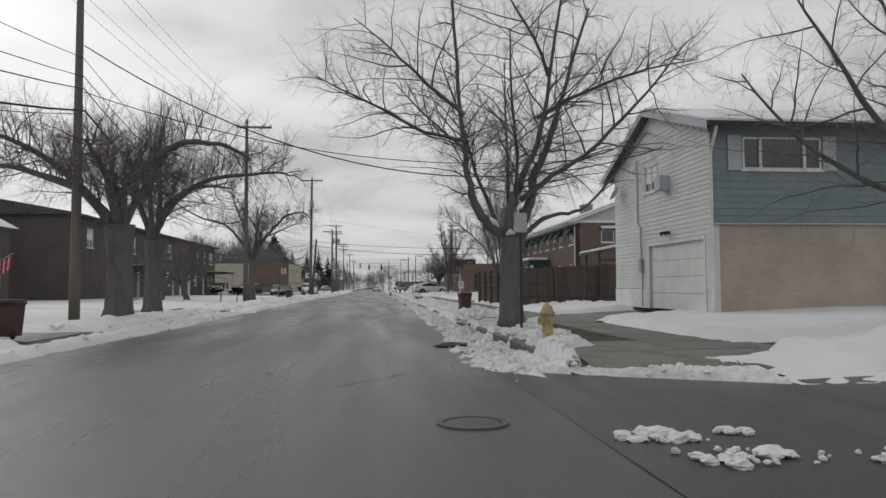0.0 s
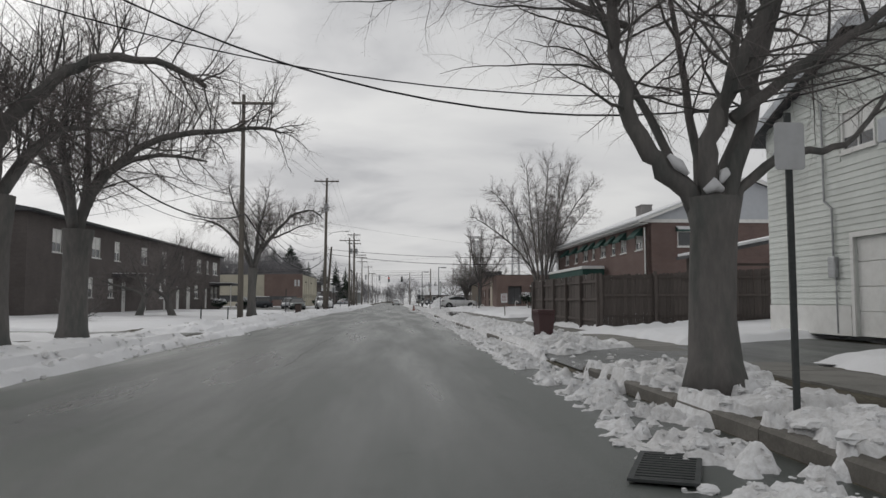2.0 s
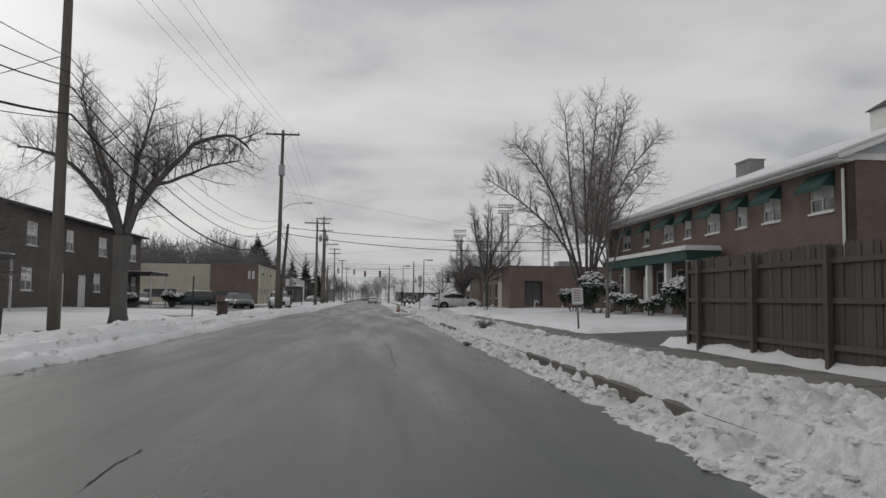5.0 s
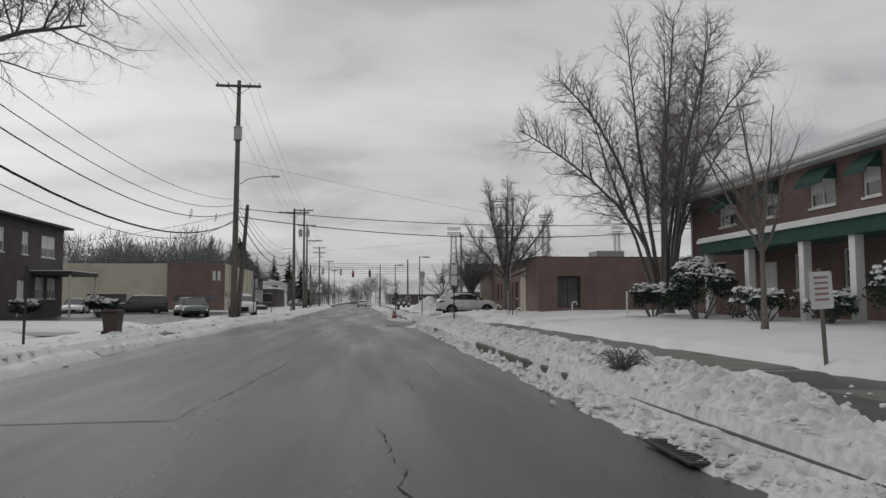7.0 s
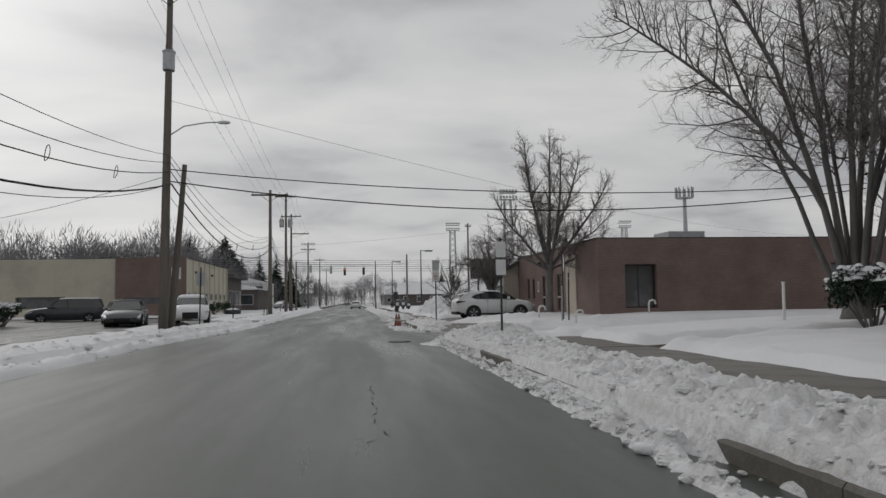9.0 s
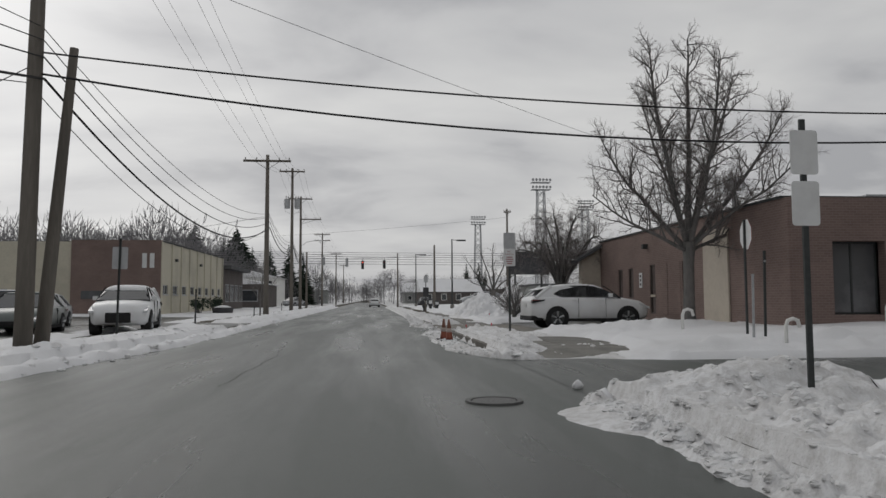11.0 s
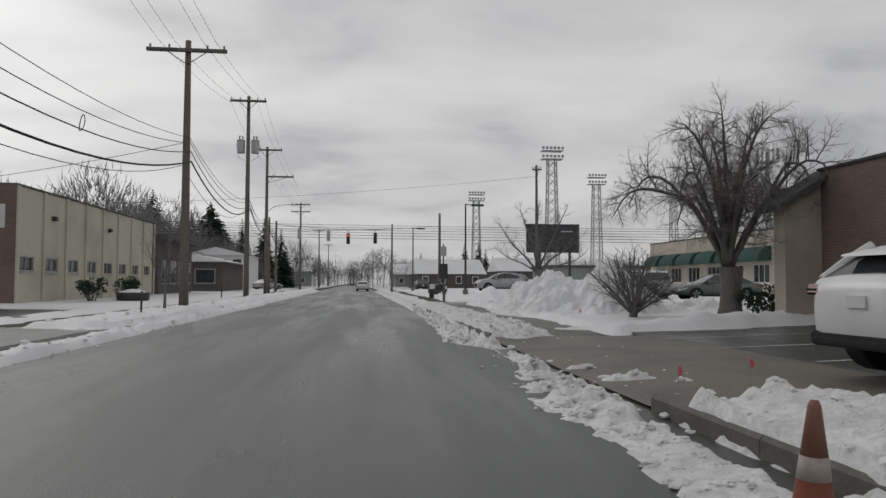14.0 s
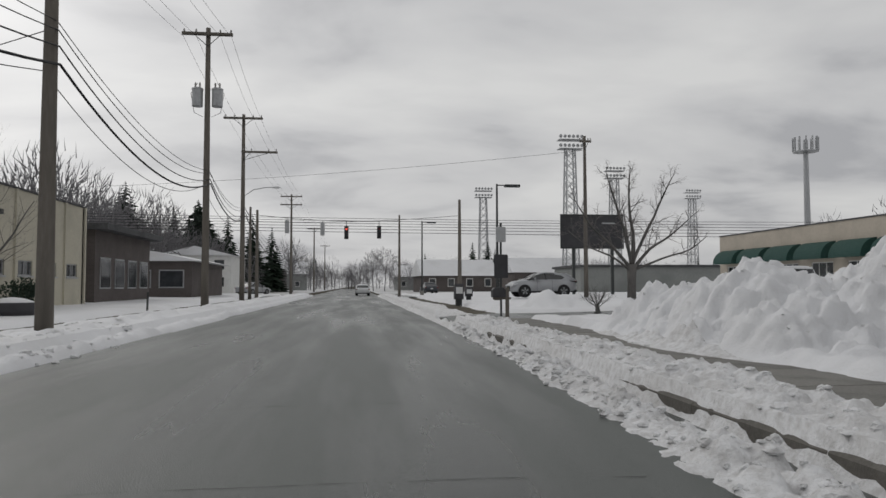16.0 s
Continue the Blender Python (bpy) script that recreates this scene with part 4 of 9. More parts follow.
# front: tan brick below, blue panels above, leaning out a little
FL = 13.0
part("front_brick", Mesh().box(0.22, FL, 0.003, 0.25, -0.4, 2.68), TAN_BRICK, house, "tan brick lower wall")
fr = wall_mesh(Matrix.Identity(4), FL, 2.95, ((0.98, 3.48, 1.64, 2.62),), 0.2)
fr.turned(Matrix(((1, 0, 0, 0), (0, -1, 0, -0.06), (0, 0, 1, 2.68), (0, 0, 0, 1))))
fr.f = [tuple(reversed(f)) for f in fr.f]
part("front_panel", fr, BLUE_PANEL, house, "slate-blue lapped boards")
fm = Matrix(((1, 0, 0, 0), (0, -1, 0, -0.06), (0, 0, 1, 2.68), (0, 0, 0, 1)))
for k in range(14):
    z = 0.03 + k * 0.205
    for x0, x1 in (((0.02, FL),) if not 1.40 < z < 2.7 else ((0.02, 0.46), (3.98, FL))):
        part("board", Mesh().prism([(0.003, z + 0.203), (0.008, z + 0.203), (0.022, z), (0.003, z)], "x", x0, x1).turned(fm), BLUE_PANEL, house)
wn3 = window(house, fm, 0.98, 3.48, 1.64, 2.62, bars=(0, 0), depth=0.08)
for box in ((1.5, 1.58, -0.08, 0.02, 1.69, 2.57), (2.9, 2.98, -0.08, 0.02, 1.69, 2.57)):
    part("mullion", Mesh().box(*box).turned(fm), WHITE, wn3)
for a in (0.5, 3.52):
    sh = Mesh().box(a, a + 0.42, 0.022, 0.05, 1.6, 2.66)
    leaf = part("shutter", sh.turned(fm), GREY_SIDING, house, "light grey louvred shutter")
    for k in range(14):
        part("slat", Mesh().box(a + 0.05, a + 0.37, 0.051, 0.062, 1.68 + k * 0.068, 1.715 + k * 0.068).turned(fm), GREY_SIDING, leaf)
part("ledge", Mesh().box(0.0, FL, 0.0, 0.05, -0.03, 0.008).turned(fm), GREY_SIDING, house)
# roof with snow, gutter and downpipe
def roof_sheet(y0, z0, y1, z1, x0, x1, t):
    return Mesh().prism([(y0, z0), (y1, z1), (y1, z1 + t), (y0, z0 + t)], "x", x0, x1)
part("roof", roof_sheet(-0.55, EAVE - 0.02, LW * 0.53, APEX + 0.05, -0.35, FL, 0.14), SHINGLE, house)
part("roof", roof_sheet(LW * 0.53, APEX + 0.05, LW + 0.75, EAVE - 0.33, -0.35, FL, 0.14), SHINGLE, house)
part("roof_snow", roof_sheet(-0.35, EAVE + 0.18, LW * 0.53, APEX + 0.2, -0.25, FL - 0.1, 0.07), SNOW, house, "snow lying on the roof")
part("roof_snow", roof_sheet(LW * 0.53, APEX + 0.2, LW + 0.55, EAVE - 0.12, -0.25, FL - 0.1, 0.07), SNOW, house, "snow lying on the roof")
part("rake_board", Mesh().prism([(-0.55, EAVE - 0.12), (LW * 0.53, APEX - 0.05), (LW * 0.53, APEX + 0.19), (-0.55, EAVE + 0.12)], "x", -0.37, -0.352), GREY_SIDING, house)
part("rake_board", Mesh().prism([(LW * 0.53, APEX - 0.05), (LW + 0.75, EAVE - 0.43), (LW + 0.75, EAVE - 0.19), (LW * 0.53, APEX + 0.19)], "x", -0.37, -0.352), GREY_SIDING, house)
part("gutter", Mesh().prism([(-0.68, EAVE + 0.10), (-0.56, EAVE + 0.10), (-0.56, EAVE - 0.04), (-0.64, EAVE - 0.04)], "x", -0.35, FL), DARK_STEEL, house, "dark metal gutter")
part("downpipe", Mesh().tube([(-0.08, -0.58, EAVE - 0.02), (-0.08, -0.5, EAVE - 0.2), (-0.07, -0.14, EAVE - 0.75), (-0.07, -0.14, 0.1)], 0.05, 8), WHITE, house, "white downpipe at the corner")
for box in ((0.22, FL, LW - 0.2, LW, 0, EAVE - 0.1), (FL - 0.2, FL, 0.25, LW - 0.2, 0, EAVE)):
    part("wall", Mesh().box(*box), SIDING, house)

# -- lean-to with a snowy roof behind the house --
shed = thing("lean_to", "small open lean-to with a snow-covered sloping roof", "shed", pose(11.35, 36.6, 0.42))
for x, y in ((0.1, 0.1), (0.1, 2.4), (3.6, 0.1), (3.6, 2.4)):
    part("post", Mesh().box(x, x + 0.1, y, y + 0.1, 0, 2.5 + x * 0.18), FENCE_WOOD, shed)
part("roof", Mesh().prism([(-0.2, 2.45), (4.0, 3.25), (4.0, 3.37), (-0.2, 2.57)], "y", -0.2, 2.8), SHINGLE, shed)
part("roof_snow", Mesh().prism([(-0.15, 2.59), (3.95, 3.38), (3.95, 3.5), (-0.15, 2.68)], "y", -0.15, 2.75), SNOW, shed, "white snow on the roof")
for k in range(3):
    part("rail", Mesh().box(0.2, 3.6, 0.12, 0.17, 0.3 + 0.9 * k, 0.39 + 0.9 * k), FENCE_WOOD, shed)

# -- board fence --
fence = thing("fence", "tall dark brown wooden board fence around a yard", "fence", pose(0, 0, 0))
frng = random.Random(8)
def fence_run(x0, y0, x1, y1, height):
    n = round(math.hypot(x1 - x0, y1 - y0) / 0.145)
    a = math.degrees(math.atan2(y1 - y0, x1 - x0))
    for i in range(n):
        u = (i + 0.5) / n
        x, y = x0 + (x1 - x0) * u, y0 + (y1 - y0) * u
        z = float(lay(x, y)) + 0.03
        h = height + frng.uniform(-0.025, 0.025)
        ob = part("board", BOARDS[i % 4], None, fence)
        ob.matrix_basis = pose(x, y, z, frng.uniform(-0.6, 0.6), 0, a + frng.uniform(-1.5, 1.5)) @ Matrix.Diagonal((1, 1, h / 2.0, 1))
    for i in range(round(n / 16) + 1):
        u = min(1, i * 16 / n)
        x, y = x0 + (x1 - x0) * u, y0 + (y1 - y0) * u
        ob = part("post", POST_DATA, None, fence)
        ob.matrix_basis = pose(x, y, float(lay(x, y)), 0, 0, a) @ pose(0, 0.09, 0)
    for z in (0.35, 1.1, 1.75):
        ln = math.hypot(x1 - x0, y1 - y0)
        ob = part("rail", Mesh().box(0, ln, 0.02, 0.06, z, z + 0.09), FENCE_WOOD, fence)
        ob.matrix_basis = pose(x0, y0, float(lay((x0 + x1) / 2, (y0 + y1) / 2)), 0, 0, a)
BOARDS = [Mesh().prism([(-w, 0), (w, 0), (w, 1.94), (w - 0.03, 2.0), (-w + 0.03, 2.0), (-w, 1.94)], "y", -0.012, 0.012).data("board", FENCE_WOOD) for w in (0.068, 0.066, 0.07, 0.064)]
POST_DATA = Mesh().box(-0.05, 0.05, -0.05, 0.05, 0, 2.05).data("post", FENCE_WOOD)
fence_run(13.6, 36.2, 7.0, 36.0, 1.95)
fence_run(7.0, 36.0, 6.95, 48.2, 2.05)
fence_run(6.95, 48.2, 16.0, 48.9, 1.95)

# -- long brick apartment building --
BA, BB = Vector((15.28, 54.53)), Vector((15.65, 79.98))
ang = math.degrees(math.atan2(BB.y - BA.y, BB.x - BA.x))
apart = thing("apartment_building", "two-storey red brick apartment building, white gable, green awnings", "building", pose(BA.x, BA.y, 0.35, 0, 0, ang))
BL, BD, BH, BTOP = (BB - BA).length, 13.0, 5.80, 8.36
fw = Matrix.Identity(4)                                                      # x along the street front, y out of it
up = [(0.75, 2.15), (4.1, 5.4), (6.7, 7.6), (9.2, 10.6), (12.3, 13.1), (14.5, 15.9), (18.0, 18.9), (21.2, 22.6)]
dn = [(1.2, 2.2), (4.9, 5.8), (7.1, 7.9), (13.2, 14.2), (16.0, 17.0), (22.2, 23.3)]
holes = [(a, b, 4.08, 5.05) for a, b in up] + [(a, b, 1.25, 2.55) for a, b in dn] + [(10.2, 11.3, 0.15, 2.35), (18.2, 19.3, 0.15, 2.35)]
part("wall", wall_mesh(fw, BL, BH, holes, 0.3), RED_BRICK, apart)
for a, b in up:
    window(apart, fw, a, b, 4.08, 5.05, bars=(1 if b - a > 0.9 else 0, 1), depth=0.12, blind=0.4)
    awning(apart, fw, a - 0.10, b + 0.10, 5.45, 0.55, 0.55)
for a, b in dn:
    window(apart, fw, a, b, 1.25, 2.55, bars=(0, 1), depth=0.12)
for a, b in ((10.2, 11.3), (18.2, 19.3)):
    part("door", Mesh().box(a, b, -0.14, -0.08, 0.15, 2.35), WHITE, apart, "white entrance door")
# the near end wall: runs back from the street front
ew = wall_mesh(Matrix.Identity(4), BD, BH, ((1.95, 2.95, 4.2, 5.15), (9.4, 10.4, 4.2, 5.15)), 0.3)
ew.v = [(-y, -x, z) for x, y, z in ew.v]
part("end_wall", ew, RED_BRICK, apart)
for a, b in ((1.95, 2.95), (9.4, 10.4)):
    wf = Mesh().box(0.02, 0.10, -b, -b + 0.06, 4.2, 5.15).box(0.02, 0.10, -a - 0.06, -a, 4.2, 5.15).box(0.02, 0.10, -b + 0.06, -a - 0.06, 4.2, 4.26).box(0.02, 0.10, -b + 0.06, -a - 0.06, 5.09, 5.15)
    ww = part("window", wf, WHITE, apart)
    part("pane", Mesh().box(0.05, 0.06, -b + 0.03, -a - 0.03, 4.23, 5.12), GLASS, ww)
    part("sill", Mesh().box(-0.05, 0.08, -b - 0.05, -a + 0.05, 4.13, 4.2), WHITE, ww)
    part("awning", Mesh().prism([(-0.003, 5.42), (-0.45, 5.22), (-0.45, 5.14), (-0.003, 5.14)], "y", -b - 0.1, -a + 0.1), GREEN_CLOTH, apart, "dark green fabric awning")
    part("awning_snow", Mesh().prism([(-0.003, 5.47), (-0.43, 5.28), (-0.43, 5.23), (-0.003, 5.424)], "y", -b - 0.08, -a + 0.08), SNOW, apart, "thin snow on the awning")
part("gable", Mesh().prism([(0.2, BH), (-BD - 0.2, BH), (-BD / 2, BTOP)], "x", -0.02, 0.28), GREY_SIDING, apart, "pale grey siding in the gable")
part("gable_trim", Mesh().box(-0.06, -0.022, -BD - 0.2, 0.25, BH - 0.12, BH + 0.1), WHITE, apart)
for k in range(20):
    z = BH + 0.14 + k * 0.15
    f = (z - BH) / (BTOP - BH)
    if f < 0.96:
        part("board", Mesh().box(-0.034, -0.021, -BD * (1 - f / 2) + 0.1, -BD * f / 2 - 0.1, z, z + 0.155), GREY_SIDING, apart)
part("gable_vent", Mesh().box(-0.06, -0.035, -BD / 2 - 0.3, -BD / 2 + 0.3, BTOP - 1.1, BTOP - 0.45), GREY_SIDING, apart)
for box in ((BL - 0.3, BL, -BD, -0.3, 0, BH), (0.3, BL - 0.3, -BD, -BD + 0.3, 0, BH)):
    part("wall", Mesh().box(*box), RED_BRICK, apart)
part("gable", Mesh().prism([(0.2, BH), (-BD - 0.2, BH), (-BD / 2, BTOP)], "x", BL - 0.28, BL + 0.02), GREY_SIDING, apart)
def slope(y0, z0, y1, z1, x0, x1, t):
    return Mesh().prism([(y0, z0), (y1, z1), (y1, z1 + t), (y0, z0 + t)], "x", x0, x1)
part("roof", slope(0.55, BH - 0.15, -BD / 2, BTOP, -0.4, BL + 0.4, 0.16), SHINGLE, apart)
part("roof", slope(-BD / 2, BTOP, -BD - 0.55, BH - 0.15, -0.4, BL + 0.4, 0.16), SHINGLE, apart)
part("roof_snow", slope(0.5, BH + 0.035, -BD / 2, BTOP + 0.165, -0.35, BL + 0.35, 0.09), SNOW, apart, "even snow on the roof")
part("roof_snow", slope(-BD / 2, BTOP + 0.165, -BD - 0.5, BH + 0.035, -0.35, BL + 0.35, 0.09), SNOW, apart, "even snow on the roof")
part("fascia", Mesh().box(-0.4, BL + 0.4, 0.552, 0.58, BH - 0.22, BH - 0.03), WHITE, apart, "white eaves board")
part("gutter", Mesh().prism([(0.582, BH - 0.02), (0.70, BH - 0.02), (0.68, BH - 0.12), (0.60, BH - 0.13)], "x", -0.4, BL + 0.4), SIGN_BACK, apart, "grey metal gutter")
part("soffit", Mesh().box(-0.38, BL + 0.38, 0.003, 0.55, BH - 0.22, BH - 0.19), WHITE, apart)
part("rake_board", Mesh().prism([(0.56, BH - 0.18), (-BD / 2, BTOP - 0.03), (-BD / 2, BTOP + 0.15), (0.56, BH + 0.0)], "x", -0.44, -0.405), WHITE, apart)
part("rake_board", Mesh().prism([(-BD - 0.56, BH - 0.18), (-BD / 2, BTOP - 0.03), (-BD / 2, BTOP + 0.15), (-BD - 0.56, BH + 0.0)], "x", -0.44, -0.405), WHITE, apart)
part("downpipe", Mesh().tube([(0.12, 0.07, BH - 0.4), (0.12, 0.07, 0.2)], 0.05, 8), WHITE, apart)
part("downpipe", Mesh().tube([(BL - 0.12, 0.07, BH - 0.4), (BL - 0.12, 0.07, 0.2)], 0.05, 8), WHITE, apart)
cup = part("cupola", Mesh().box(5.9, 7.1, -BD / 2 - 0.6, -BD / 2 + 0.6, BTOP - 0.3, BTOP + 0.95), WHITE, apart, "white roof cupola with a weathervane")
part("cupola_roof", Mesh().add([(5.75, -BD / 2 - 0.75, BTOP + 0.95), (7.25, -BD / 2 - 0.75, BTOP + 0.95), (7.25, -BD / 2 + 0.75, BTOP + 0.95), (5.75, -BD / 2 + 0.75, BTOP + 0.95), (6.5, -BD / 2, BTOP + 1.5)], [(3, 2, 1, 0), (0, 1, 4), (1, 2, 4), (2, 3, 4), (3, 0, 4)]), SHINGLE, cup)
part("weathervane", Mesh().tube([(6.5, -BD / 2, BTOP + 1.45), (6.5, -BD / 2, BTOP + 2.1)], 0.025, 6).box(6.2, 6.8, -BD / 2 - 0.01, -BD / 2 + 0.01, BTOP + 1.8, BTOP + 1.95), DARK_STEEL, cup)
part("chimney", Mesh().box(16.2, 17.7, -6.0, -5.1, BTOP - 1.4, BTOP + 0.50).box(16.14, 17.76, -6.06, -5.04, BTOP + 0.50, BTOP + 0.58), GREY_BRICK, apart, "grey brick chimney")
# entrance canopy on white columns
cz = 2.68
part("canopy", Mesh().box(8.5, 20.6, 0.31, 1.9, cz + 0.06, cz + 0.5), GREEN_CLOTH, apart, "dark green entrance canopy")
part("canopy_trim", Mesh().box(8.4, 20.7, 0.31, 2.0, cz + 0.504, cz + 0.64), WHITE, apart)
part("canopy_snow", Mesh().box(8.45, 20.65, 0.32, 1.95, cz + 0.643, cz + 0.72), SNOW, apart, "thin snow on the canopy", bevel=0.03)
for x in (8.6, 11.1, 13.6, 17.0, 20.2):
    col = part("column", Mesh().box(x, x + 0.28, 1.5, 1.78, 0.05, cz + 0.06), WHITE, apart, "square white column", bevel=0.015)
part("porch", Mesh().box(8.4, 20.7, 0.003, 2.0, -0.2, 0.06), CONCRETE, apart)

# -- flat-roofed brown brick building --
flat = thing("office_building", "single-storey brown brick office building with tall narrow windows", "building", pose(11.7, 94.8, 0.38))
fl_w = Matrix(((0, -1, 0, 0), (1, 0, 0, 0), (0, 0, 1, 0), (0, 0, 0, 1)))
FLL, FLH = 16.8, 3.75
wn_f = [(12.1, 12.7), (13.5, 14.1), (9.55, 10.15), (7.6, 8.2)]
fh = [(a, b, 0.9, 2.25) for a, b in wn_f[:2]] + [(a, b, 0.25, 2.3) for a, b in wn_f[2:]] + [(5.9, 6.9, 0.25, 2.3)]
part("wall", wall_mesh(fl_w, FLL, FLH, fh, 0.3), BROWN_BRICK, flat)
for a, b, c, d in fh:
    window(flat, fl_w, a, b, c, d, frame=FENCE_WOOD, glass=GLASS_BROWN, bars=(0, 1 if c < 0.5 else 0), sill=False, depth=0.12)
    if c < 0.5:
        part("ledge", Mesh().box(a + 0.06, b - 0.06, -0.10, 0.004, 0.95, 1.05).turned(fl_w), BEIGE_STONE, flat, "pale ledge across the window")
for a in (8.25, 7.0):
    part("recess_panel", Mesh().box(a + 0.05, a + 1.2 - 0.05, 0.003, 0.02, 0.25, 2.3).turned(fl_w), BROWN_BRICK, flat)
part("pier", Mesh().box(3.2, 5.0, 0.003, 0.06, -0.2, FLH - 0.5).turned(fl_w), BEIGE_STONE, flat, "beige rendered pier")
sth = [(1.3, 2.9, 0.4, 2.5), (12.0, 14.8, 0.4, 2.5)]
part("wall", wall_mesh(Matrix(((1, 0, 0, 0), (0, -1, 0, 0), (0, 0, 1, 0), (0, 0, 0, 1))), 22.0, FLH, sth, -0.3), BROWN_BRICK, flat)
for a, b, c, d in sth:
    gl = part("window", Mesh().box(a, b, 0.08, 0.14, c, c + 0.06).box(a, b, 0.08, 0.14, d - 0.06, d).box(a, a + 0.06, 0.08, 0.14, c + 0.06, d - 0.06).box(b - 0.06, b, 0.08, 0.14, c + 0.06, d - 0.06).box((a + b) / 2 - 0.03, (a + b) / 2 + 0.03, 0.08, 0.14, c + 0.06, d - 0.06), DARK_STEEL, flat)
    part("pane", Mesh().box(a + 0.03, b - 0.03, 0.10, 0.11, c + 0.03, d - 0.03), GLASS_DULL, gl)
for box in ((0.3, 22, FLL - 0.3, FLL, 0, FLH), (21.7, 22, 0.3, FLL - 0.3, 0, FLH)):
    part("wall", Mesh().box(*box), BROWN_BRICK, flat)
part("roof", Mesh().box(0.3, 21.7, 0.3, FLL - 0.3, FLH - 0.4, FLH - 0.2), SHINGLE, flat)
part("parapet_cap", Mesh().box(-0.06, 22.06, -0.06, 0.36, FLH, FLH + 0.07).box(-0.06, 0.36, 0.36, FLL + 0.06, FLH, FLH + 0.07), DARK_STEEL, flat, "dark metal parapet capping")
part("roof_unit", Mesh().box(5.5, 7.6, 4.0, 6.0, FLH - 0.2, FLH + 0.75), STEEL, flat, "grey rooftop ventilation unit", bevel=0.03)
part("wing", Mesh().prism([(-1.0, FLH - 0.85), (0.3, FLH - 0.05), (5, FLH - 0.05), (5, -0.2), (-1.0, -0.2)], "y", FLL + 0.003, FLL + 0.5), BEIGE_STONE, flat, "beige side wall with a sloping top")
part("wing_roof", Mesh().prism([(-1.35, FLH - 1.07), (0.35, FLH - 0.045), (0.35, FLH + 0.10), (-1.35, FLH - 0.9)], "y", FLL - 0.3, FLL + 0.8), SHINGLE, flat)
part("wall_lamp", Mesh().box(10.3, 10.5, 0.003, 0.22, 3.0, 3.2).turned(fl_w), DARK_STEEL, flat, bevel=0.02)
sg = part("wall_sign", Mesh().box(11.0, 11.32, 0.003, 0.03, 1.35, 2.0).turned(fl_w), SIGN_WHITE, flat, "small white wall sign with dark bars")
for k in range(3):
    part("bar", Mesh().box(11.08, 11.24, 0.033, 0.037, 1.45 + k * 0.18, 1.55 + k * 0.18).turned(fl_w), DARK_BOARD, sg)
sp = part("wall_sign", Mesh().box(4.6, 5.1, -0.03, -0.003, 1.7, 1.95), SIGN_WHITE, flat)
part("vent_stack", Mesh().tube([(3.2, -0.08, 2.3), (3.2, -0.08, 3.7)], 0.06, 8), WHITE, flat, "slim white pipe on the wall")
sp2 = part("wall_sign", Mesh().box(0.9, 1.15, -0.03, -0.003, 1.9, 2.45), SIGN_WHITE, flat)

# -- left: dark brick apartment row --
row_b = thing("apartment_building", "two-storey dark brick apartment row with white windows", "building", pose(-21.3, 54.0, 0.3))
le = Matrix(((0, 1, 0, 0), (1, 0, 0, 0), (0, 0, 1, 0), (0, 0, 0, 1)))           # x along +y, out towards +x
def flipped(m):
    m.f = [tuple(reversed(f)) for f in m.f]
    return m
RL, RH = 48.0, 6.35
rw_up = [(3.2, 4.5), (9.3, 10.8), (13.5, 14.6), (19.5, 21.0), (25.0, 26.5), (31.0, 32.3), (37.2, 39.0), (41.4, 42.3), (44.3, 46.5)]
rw_dn = [(8.2, 9.6), (12.4, 13.4), (24.5, 26), (36.4, 37.8), (43.5, 44.8), (45.4, 46.8)]
rdoors = [(15.2, 16.2), (29.8, 31.0), (33.4, 35.0), (40.9, 42.0)]
rholes = [(a, b, 4.0, 5.45) for a, b in rw_up] + [(a, b, 1.2, 2.6) for a, b in rw_dn] + [(a, b, 0.1, 2.4) for a, b in rdoors]
part("wall", flipped(wall_mesh(le, RL, RH, rholes, 0.3)), DARK_BRICK, row_b)
for a, b, c, d in rholes[:15]:
    w = window(row_b, le, a, b, c, d, bars=(1, 0), depth=0.12, glass=GLASS_DULL, sill=True, blind=0.55)
for a, b in rdoors:
    part("door", Mesh().box(a, b, -0.14, -0.08, 0.1, 2.4).turned(le), WHITE, row_b, "white entrance door")
for box in ((-14, -0.3, 0, 0.3, 0, RH), (-14, -0.3, RL - 0.3, RL, 0, RH), (-14.3, -14, 0, RL, 0, RH)):
    part("wall", Mesh().box(*box), DARK_BRICK, row_b)
part("roof", Mesh().prism([(0.45, RH - 0.05), (-7, RH + 1.3), (-14.7, RH - 0.05), (-14.7, RH - 0.2), (0.45, RH - 0.2)], "y", -0.4, RL + 0.4), SHINGLE, row_b)
part("gutter", Mesh().box(0.452, 0.55, -0.4, RL + 0.4, RH - 0.2, RH - 0.06), DARK_STEEL, row_b)
for y0, y1 in ((42.6, 47.6), (13.0, 18.0)):
    cn = part("porch_canopy", Mesh().box(0.003, 2.6, y0, y1, 2.75, 2.98), DARK_BOARD, row_b, "flat dark porch canopy")
    part("canopy_snow", Mesh().box(0.05, 2.55, y0 + 0.05, y1 - 0.05, 2.983, 3.05), SNOW, cn)
    for y in (y0 + 0.1, y1 - 0.2):
        part("post", Mesh().box(2.4, 2.5, y, y + 0.1, 0, 2.75), WHITE, cn)

